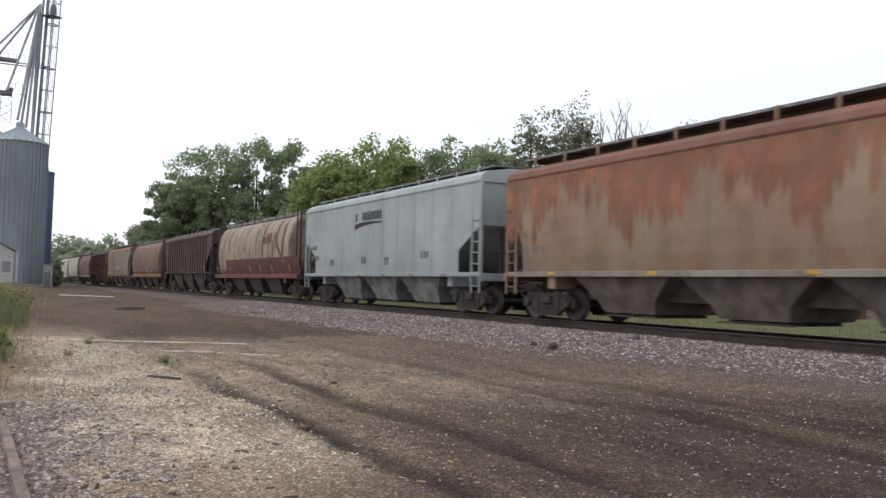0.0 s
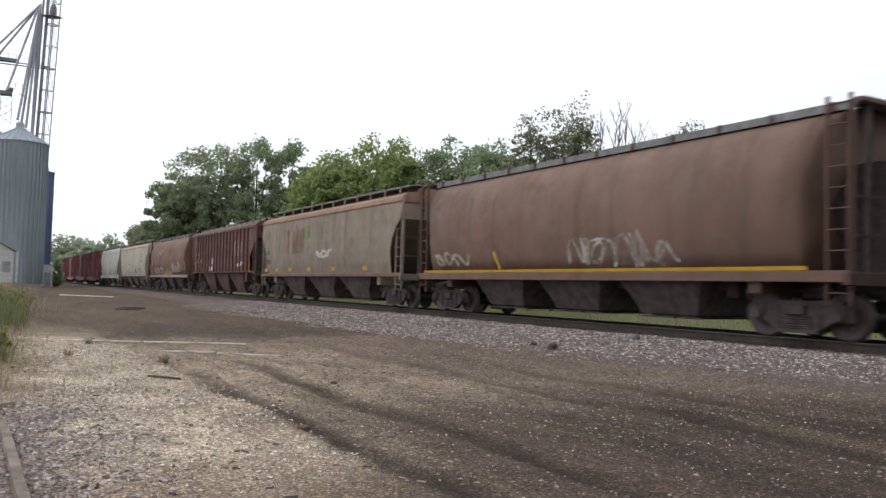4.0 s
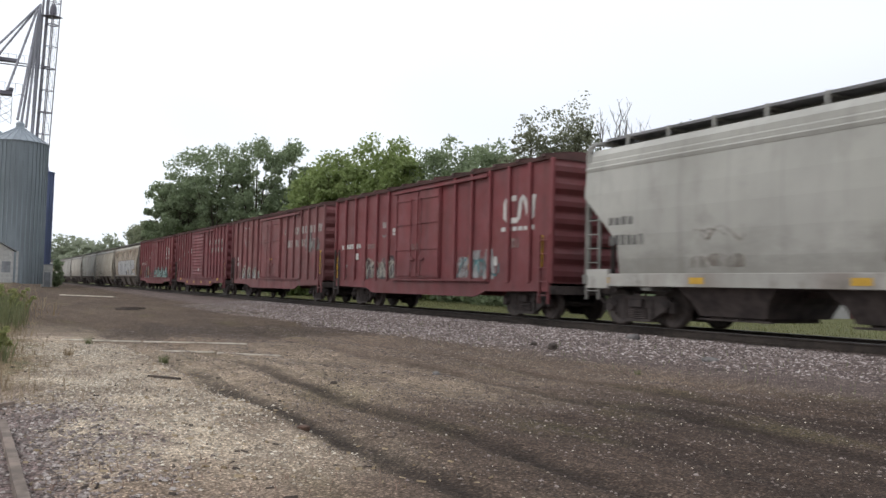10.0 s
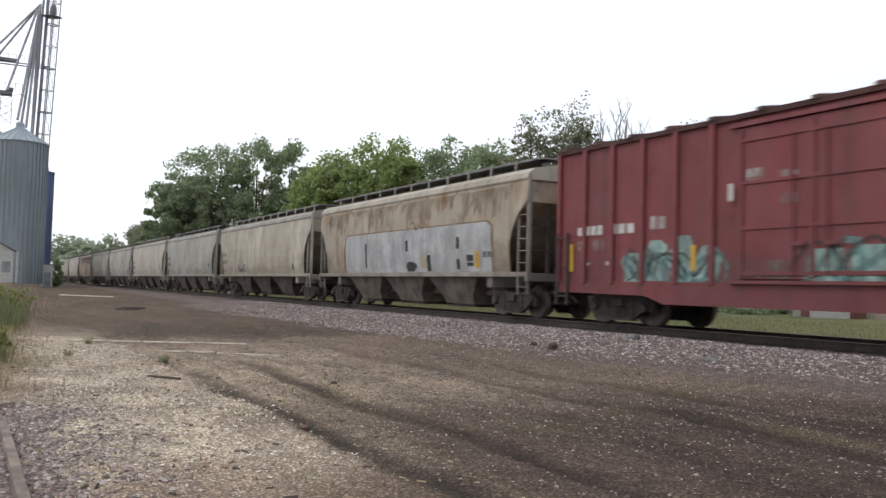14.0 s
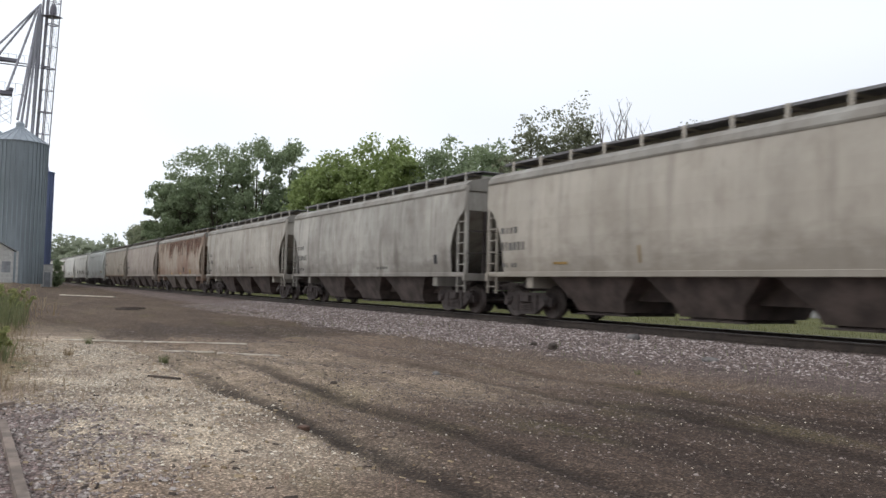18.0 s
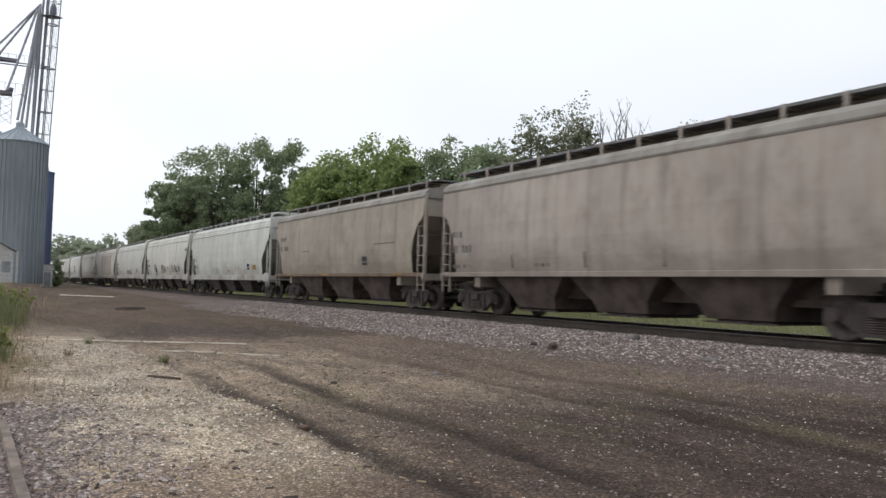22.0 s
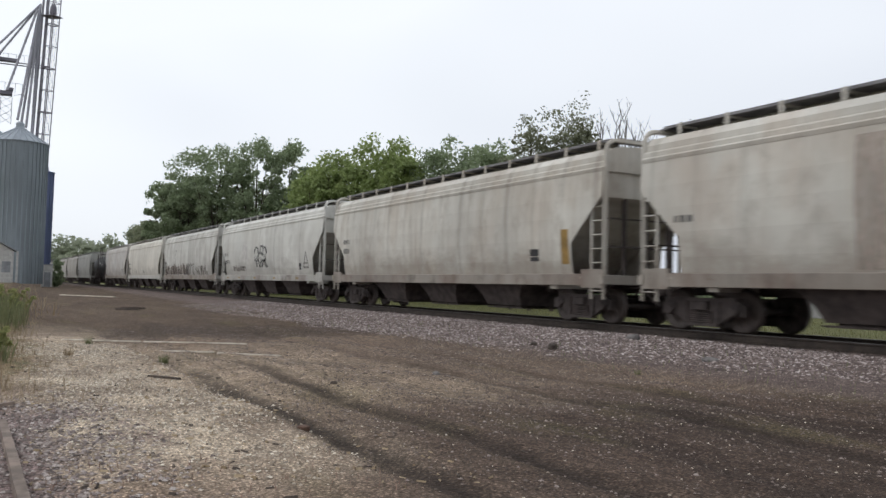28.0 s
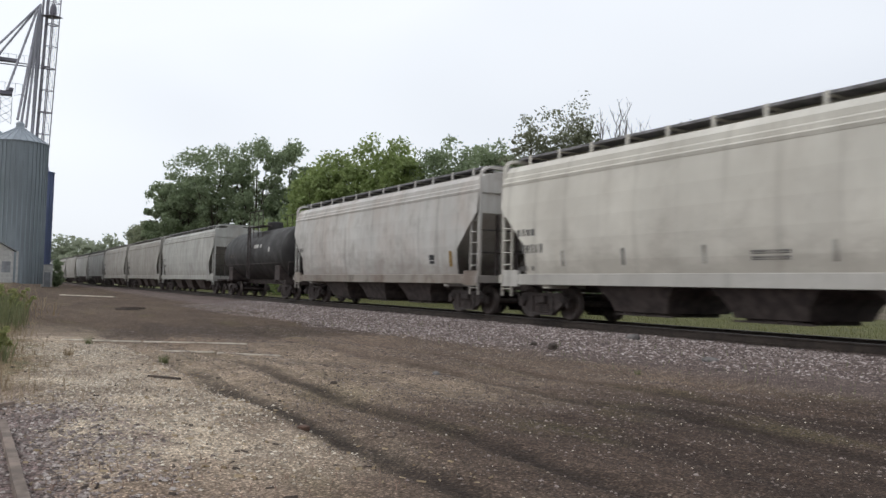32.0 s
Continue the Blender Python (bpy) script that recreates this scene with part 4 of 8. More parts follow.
def corner_posts(car, kind, half, paint_m):
    z0 = PROFILES[kind][0][1]
    top = {"flat": 4.18, "tall": 4.36, "big": 4.46, "ribbed": 4.1, "acf": 4.28}[kind]
    w = {"acf": 1.42}.get(kind, PROFILES[kind][0][0] - 0.02)
    for sx in (-1, 1):
        for sy in (-1, 1):
            bm = bmesh.new()
            box(bm, sx * half - 0.055, sx * half + 0.055, sy * w - 0.05, sy * w + 0.05, z0 - 0.24, top - 0.12, 0.008)
            if kind in ("big", "acf"):
                for k in range(4):
                    a, b = k / 4 * math.pi / 2, (k + 1) / 4 * math.pi / 2
                    q = 0.36
                    tube(bm, (sx * half, sy * (w - q + q * math.cos(a)), top - 0.16 + q * 0.75 * math.sin(a)), (sx * half, sy * (w - q + q * math.cos(b)), top - 0.16 + q * 0.75 * math.sin(b)), 0.06, n=5)
                box(bm, sx * half - 0.05, sx * half + 0.05, min(0, sy * (w - 0.36)), max(0, sy * (w - 0.36)), top + 0.06, top + 0.15)
            part("corner_post", bm, paint_m, car)
            m = pose(sx * half if sx > 0 else -half + 0.46, sy * (w + 0.02), 0)
            part("ladder", ladder_bm(0.46, z0 - 0.62, 3.05 if kind != "acf" else 4.45, 7 if kind != "acf" else 10), paint_m, car, at=m)
        bm = bmesh.new()
        for y in (-0.75, 0.0, 0.75):
            box(bm, sx * (half - 0.12) - 0.045, sx * (half - 0.12) + 0.045, y - 0.04, y + 0.04, z0 - 0.06, 3.3 if kind != "acf" else 4.3)
        for z in (1.9, 2.6):
            box(bm, sx * (half - 0.02) - 0.02, sx * (half - 0.02) + 0.02, -1.4, 1.4, z, z + 0.04)
        part("end_frame", bm, M_STEEL, car)


def side_sills(car, kind, half, material):
    w = PROFILES[kind][0][0]
    z0 = PROFILES[kind][0][1]
    lo, out = {"big": (0.95, 0.03), "flat": (1.17, 0.03), "tall": (1.17, 0.03), "ribbed": (1.40, 0.02), "acf": (1.08, 0.10)}[kind]
    for s in (-1, 1):
        bm = bmesh.new()
        box(bm, -half, half, min(s * (w - 0.1), s * (w + out)), max(s * (w - 0.1), s * (w + out)), lo, z0 + 0.01, 0.012)
        part("side_sill", bm, material, car)
        if kind == "big":
            for sx in (-1, 1):
                e = bmesh.new()
                box(e, sx * (half - 0.42) - 0.40, sx * (half - 0.42) + 0.40, min(s * (w - 0.05), s * (w + 0.045)), max(s * (w - 0.05), s * (w + 0.045)), lo - 0.05, z0 + 0.12)
                part("jacking_plate", e, material, car)


def hopper(i, sp, at, spinning):
    kind, L = sp["kind"], sp["L"]
    half = (L - 1.35) / 2
    car = thing("hopper_car", at, sp["label"], "hopper car", "cars of the freight train")
    body_m = sp["m"]
    trim = sp.get("trim", body_m)
    part("body", mesh_of("body", hull_bm(kind, half), body_m, kind == "acf"), None, car)
    if kind != "acf":
        part("roof", roof_bm(kind, half), sp.get("roof", ROOF_D if kind == "flat" else body_m), car)
    if kind == "ribbed":
        n = 17
        rib = bmesh.new()
        z0, z1 = PROFILES[kind][0][1], PROFILES[kind][-1][1]
        box(rib, -0.045, 0.045, -0.075, 0.0, z0, z1 - 0.02, 0.01)
        rib_me = mesh_of("rib", rib, body_m)
        for s in (-1, 1):
            for k in range(n):
                x = -half + 1.62 + k * (2 * half - 3.24) / (n - 1)
                part("rib", rib_me, None, car, at=pose(x, s * 1.52, 0, 0, 0, 0 if s < 0 else 180))
        for s in (-1, 1):
            bm = bmesh.new()
            box(bm, -half, half, min(s * 1.5, s * 1.58), max(s * 1.5, s * 1.58), 3.93, 4.0, 0.01)
            part("top_chord", bm, body_m, car)
    side_sills(car, kind, half, sp.get("sill", body_m))
    corner_posts(car, kind, half, trim)
    if kind in ("ribbed", "acf"):
        for sx in (-1, 1):
            bm = bmesh.new()
            box(bm, min(sx * (half - 2.6), sx * (half - 0.25)), max(sx * (half - 2.6), sx * (half - 0.25)), -0.05, 0.05, 1.1, 3.4)
            if kind == "ribbed":
                box(bm, sx * (half - 0.3) - 0.03, sx * (half - 0.3) + 0.03, -1.44, 1.44, 1.1, 3.5)
            part("shroud_plate", bm, M_STEEL, car)
    end_gear(car, kind, half, L, trim)
    walkway(car, kind, half, trim)
    add_hatches(car, half, {"flat": 4.38, "tall": 4.5, "big": 4.46, "ribbed": 4.42, "acf": 4.36}[kind], trim)
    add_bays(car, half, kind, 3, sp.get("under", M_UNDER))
    for sx in (-1, 1):
        add_truck(car, sx * (L / 2 - 2.05), spinning)
    return car, half


def corrugated_end(bm, half, w, z0, z1, ends):
    n = 7
    for s in ends:
        pts = []
        for k in range(n):
            a, b = z0 + (z1 - z0) * k / n, z0 + (z1 - z0) * (k + 1) / n
            pts += [(s * half, a), (s * (half + 0.09), a + (b - a) * 0.3), (s * (half + 0.09), a + (b - a) * 0.6), (s * half, a + (b - a) * 0.9)]
        pts.append((s * half, z1))
        pts += [(s * (half - 0.06), z1), (s * (half - 0.06), z0)]
        prism(bm, pts, 1, -w, w)


def boxcar(i, sp, at, spinning):
    L = sp["L"]
    half = (L - 1.55) / 2
    car = thing("boxcar", at, sp["label"], "boxcar", "cars of the freight train")
    m = sp["m"]
    bm = bmesh.new()
    box(bm, -half, half, -1.52, 1.52, 1.0, 4.36)
    part("body", bm, m, car)
    for s in (-1, 1):
        bm = bmesh.new()
        corrugated_end(bm, half + 0.003, 1.50, 1.05, 4.34, (s,))
        part("corrugated_end", bm, m, car)
    bm = bmesh.new()
    full = [(-1.60, 4.34), (-1.62, 4.44), (-0.8, 4.56), (0, 4.60), (0.8, 4.56), (1.62, 4.44), (1.60, 4.34)]
    prism(bm, full, 0, -half - 0.05, half + 0.05)
    roof = part("roof", bm, sp.get("roof", m), car)
    bm = bmesh.new()
    for k in range(13):
        x = -half + 0.3 + k * (2 * half - 0.6) / 12
        prism(bm, [(-1.66, 4.42), (-1.64, 4.50), (-0.8, 4.63), (0, 4.67), (0.8, 4.63), (1.64, 4.50), (1.66, 4.42), (0, 4.5)], 0, x - 0.08, x + 0.08)
    part("roof_seams", bm, sp.get("roof", m), roof)
    post = bmesh.new()
    box(post, -0.065, 0.065, -0.085, 0.0, 1.0, 4.36, 0.012)
    post_me = mesh_of("side_post", post, m)
    d0, d1 = sp["door"]
    for s in (-1, 1):
        for x in sp["posts"]:
            part("side_post", post_me, None, car, at=pose(s * x * -1 if s > 0 else x, s * 1.522, 0, 0, 0, 0 if s < 0 else 180))
        # side sill, deeper under the door
        b = bmesh.new()
        a0, a1 = (d0, d1) if s < 0 else (-d1, -d0)
        out = [(-half, 1.06), (-half, 0.78), (-half + 3.2, 0.74), (-half + 3.8, 0.56), (half - 3.8, 0.56), (half - 3.2, 0.74), (half, 0.78), (half, 1.06)]
        prism(b, out, 1, min(s * 1.52, s * 1.565), max(s * 1.52, s * 1.565))
        part("side_sill", b, m, car)
        dr = bmesh.new()
        box(dr, a0, a1, min(s * 1.525, s * 1.60), max(s * 1.525, s * 1.60), 1.12, 4.14, 0.01)
        dm = sp.get("door_m", m)
        door = part("sliding_door", dr, dm, car)
        if sp.get("louvred"):
            rb = bmesh.new()
            for k in range(13):
                z = 1.25 + k * 0.215
                prism(rb, [(s * 1.60, z), (s * 1.635, z + 0.05), (s * 1.635, z + 0.10), (s * 1.60, z + 0.15)], 0, a0 + 0.05, a1 - 0.05)
            part("door_ribs", rb, dm, door)
        else:
            rb = bmesh.new()
            for z in (1.2, 2.1, 3.0, 3.85):
                box(rb, a0 + 0.05, a1 - 0.05, min(s * 1.60, s * 1.63), max(s * 1.60, s * 1.63), z, z + 0.08)
            for x in (a0 + 0.03, (a0 + a1) / 2, a1 - 0.12):
                box(rb, x, x + 0.09, min(s * 1.60, s * 1.64), max(s * 1.60, s * 1.64), 1.14, 4.12)
            part("door_ribs", rb, dm, door)
            for x in ((a0 + a1) / 2 - 0.35, (a0 + a1) / 2 + 0.35):
                lv = bmesh.new()
                tube(lv, (x, s * 1.66, 1.2), (x, s * 1.66, 3.9), 0.022, n=5)
                box(lv, x - 0.05, x + 0.25, s * 1.65 - 0.02, s * 1.65 + 0.02, 1.75, 1.83)
                part("lock_rod", lv, dm, door)
        for za, zb in ((1.03, 1.10), (4.16, 4.25)):
            tr = bmesh.new()
            box(tr, a0 - 0.2, a1 + (a1 - a0) * 0.9, min(s * 1.56, s * 1.66), max(s * 1.56, s * 1.66), za, zb)
            part("door_track", tr, m, car)
    for sx in (-1, 1):
        for sy in (-1, 1):
            part("ladder", ladder_bm(0.42, 0.45, 2.3, 5), M_STEEL if sx < 0 else m, car, at=pose(sx * half if sx > 0 else -half + 0.42, sy * 1.60, 0))
    end_gear(car, "box", half, L, m)
    for sx in (-1, 1):
        add_truck(car, sx * (L / 2 - 2.6), spinning)
    return car, half


def tank_car(i, sp, at, spinning):
    L = sp["L"]
    half = (L - 1.35) / 2
    car = thing("tank_car", at, sp["label"], "tank car", "cars of the freight train")
    m = sp["m"]
    bm = bmesh.new()
    r, zc, hl = 1.45, 2.47, half - 0.55
    prof = [(0.01, -hl - 0.0)] + [(r * math.sin(a), -hl + 0.55 * (1 - math.cos(a))) for a in (0.35, 0.7, 1.05, 1.4)] + [(r, -hl + 0.6), (r, -3.0), (r, 0), (r, 3.0), (r, hl - 0.6)]
    prof += [(r * math.sin(a), hl - 0.55 * (1 - math.cos(a))) for a in (1.4, 1.05, 0.7, 0.35)] + [(0.01, hl)]
    lathe(bm, prof, 28, "x", 0.0, zc)
    part("tank", mesh_of("tank", bm, m, True), None, car)
    bm = bmesh.new()
    lathe(bm, [(0.45, 3.85), (0.45, 4.28), (0.42, 4.34), (0.1, 4.38)], 14, "z")
    part("dome", bm, m, car)
    bm = bmesh.new()
    box(bm, -1.3, 1.3, -1.15, -0.62, 4.02, 4.06), box(bm, -1.3, 1.3, 0.62, 1.15, 4.02, 4.06)
    for x in (-1.3, -0.45, 0.45, 1.3):
        for y in (-1.15, 1.15):
            tube(bm, (x, y, 3.4), (x, y, 4.9), 0.022, n=5)
    for y in (-1.15, 1.15):
        tube(bm, (-1.3, y, 4.9), (1.3, y, 4.9), 0.022, n=5)
    part("dome_platform", bm, M_STEEL, car)
    for s in (-1, 1):
        bm = bmesh.new()
        box(bm, -hl + 1.0, hl - 1.0, s * 1.52 - 0.015, s * 1.52 + 0.015, 1.86, 1.89)
        for k in range(6):
            x = -hl + 1.2 + k * (2 * hl - 2.4) / 5
            tube(bm, (x, s * 1.4, 1.88), (x, s * 1.54, 1.88), 0.015, n=4)
        part("grab_rail", bm, M_STEEL, car)
    part("ladder", ladder_bm(0.45, 1.0, 4.0, 9), M_STEEL, car, at=pose(0.22, -1.52, 0))
    for s in (-1, 1):
        bm = bmesh.new()
        box(bm, s * (half - 2.1) - 0.4, s * (half - 2.1) + 0.4, -1.3, 1.3, 0.95, 1.75, 0.03)
        part("tank_saddle", bm, M_UNDER, car)
        bm = bmesh.new()
        for z in (1.9,):
            for y in (-1.4, 1.4):
                tube(bm, (s * half, y, 1.1), (s * half, y, z), 0.025, n=5)
            tube(bm, (s * half, -1.4, z), (s * half, 1.4, z), 0.025, n=5)
        part("end_railing", bm, M_STEEL, car)
    end_gear(car, "tank", half, L, M_UNDER)
    for sx in (-1, 1):
        add_truck(car, sx * (L / 2 - 2.05), spinning)
    return car, half

# ---- the train ----
# Couplings along the train, in steps of 22.212 m from the front one at the start, and the way run by a time.
STEP, HEAD = 22.212, 6.757
JOINS = [0.418, 1.220, 1.970, 2.738, 3.510, 4.299, 5.117, 5.881, 6.655, 7.462, 8.225, 8.976, 9.724, 10.468, 11.225, 12.002, 12.799, 13.577, 14.370, 15.161,
         15.951, 16.744, 17.532, 18.317, 19.198, 20.039, 20.898, 21.757, 22.606, 23.460, 24.309, 25.171, 25.987, 26.648]
while len(JOINS) < 44:
    JOINS.append(JOINS[-1] + (0.79 if len(JOINS) in (37, 38, 41) else 0.85))


def run(t):
    return STEP * (0.70224 * t + 0.0014339 * t * t)


def col(*c):
    return rgb(*c)


GREY_U = simple("grey_painted_bays", (0.25, 0.25, 0.245), 0.85, 0.0, 0.4, 2)
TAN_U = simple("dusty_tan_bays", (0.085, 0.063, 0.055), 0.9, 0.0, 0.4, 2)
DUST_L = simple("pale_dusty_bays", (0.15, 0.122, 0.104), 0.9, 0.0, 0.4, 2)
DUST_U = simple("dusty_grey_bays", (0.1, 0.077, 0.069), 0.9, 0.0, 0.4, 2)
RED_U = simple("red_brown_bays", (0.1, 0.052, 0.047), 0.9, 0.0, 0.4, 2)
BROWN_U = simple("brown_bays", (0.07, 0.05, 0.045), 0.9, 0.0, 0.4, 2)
ROOF_D = paint("dirty_roof_paint", col(172, 168, 160), col(116, 108, 100), 91.0, 0.5, 0.7, col(140, 130, 120), 0.15)
SILL_W = paint("white_sill_paint", col(205, 203, 196), col(130, 120, 110), 77.0, 0.6, 0.9, col(160, 146, 138), 0.2)
SILL_D = paint("dirty_sill_paint", col(168, 160, 150), col(110, 98, 88), 79.0, 0.6, 0.9, col(138, 116, 104), 0.35)


def P(name, base, dirt, seed, streak=0.5, blotch=0.35, bc=None, rust=0.12, panel=0.0):
    gain = 1.08 if 20 < seed < 26 else 0.85 if 52 < seed < 70 else 0.72 if 26 < seed < 52 else 0.62
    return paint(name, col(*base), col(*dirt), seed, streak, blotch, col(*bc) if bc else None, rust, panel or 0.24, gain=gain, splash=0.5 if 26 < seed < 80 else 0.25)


def spec(kind, label, m, **kw):
    d = dict(kind=kind, label=label, m=m)
    d.update(kw)
    return d


def reporting(f, z, m, rows=3, w=1.1):
    """Reporting marks as plain bars, near one end."""
    return [("bars", f, z - k * 0.48, w * (0.8, 1.1, 0.7)[k], (0.2, 0.25, 0.13)[k], (4, 6, 5)[k], m) for k in range(rows)]


def dots(fs, z, m, w=0.16, h=0.34):
    return [("rect", f, z, w, h, m) for f in fs]


DOOR = (-1.75, 1.55)


def post_row(gap):
    return [s * (7.62 - gap * k) for s in (-1, 1) for k in range(12) if 7.62 - gap * k > 1.95]


POSTS, POSTS_CLOSE = post_row(1.03), post_row(0.83)
BOXR = P("boxcar_red_paint", (114, 53, 56), (80, 46, 49), 21, 0.6, 0.45, (100, 60, 56), 0.15)
BOXR2 = P("boxcar_maroon_paint", (118, 66, 67), (82, 54, 54), 23, 0.6, 0.5, (112, 76, 72), 0.15)
BOXR3 = P("boxcar_oxide_paint", (114, 56, 60), (82, 48, 52), 25, 0.5, 0.4, (106, 60, 58), 0.12)
M_OCHRERUST = simple("thin_rust_run", (0.26, 0.13, 0.06), 0.8, 0.0, 0.3, 4, 0.9, 0.35)
BOXROOF = simple("dull_boxcar_roof", (0.10, 0.045, 0.04), 0.8, 0.0, 0.4, 1.5)

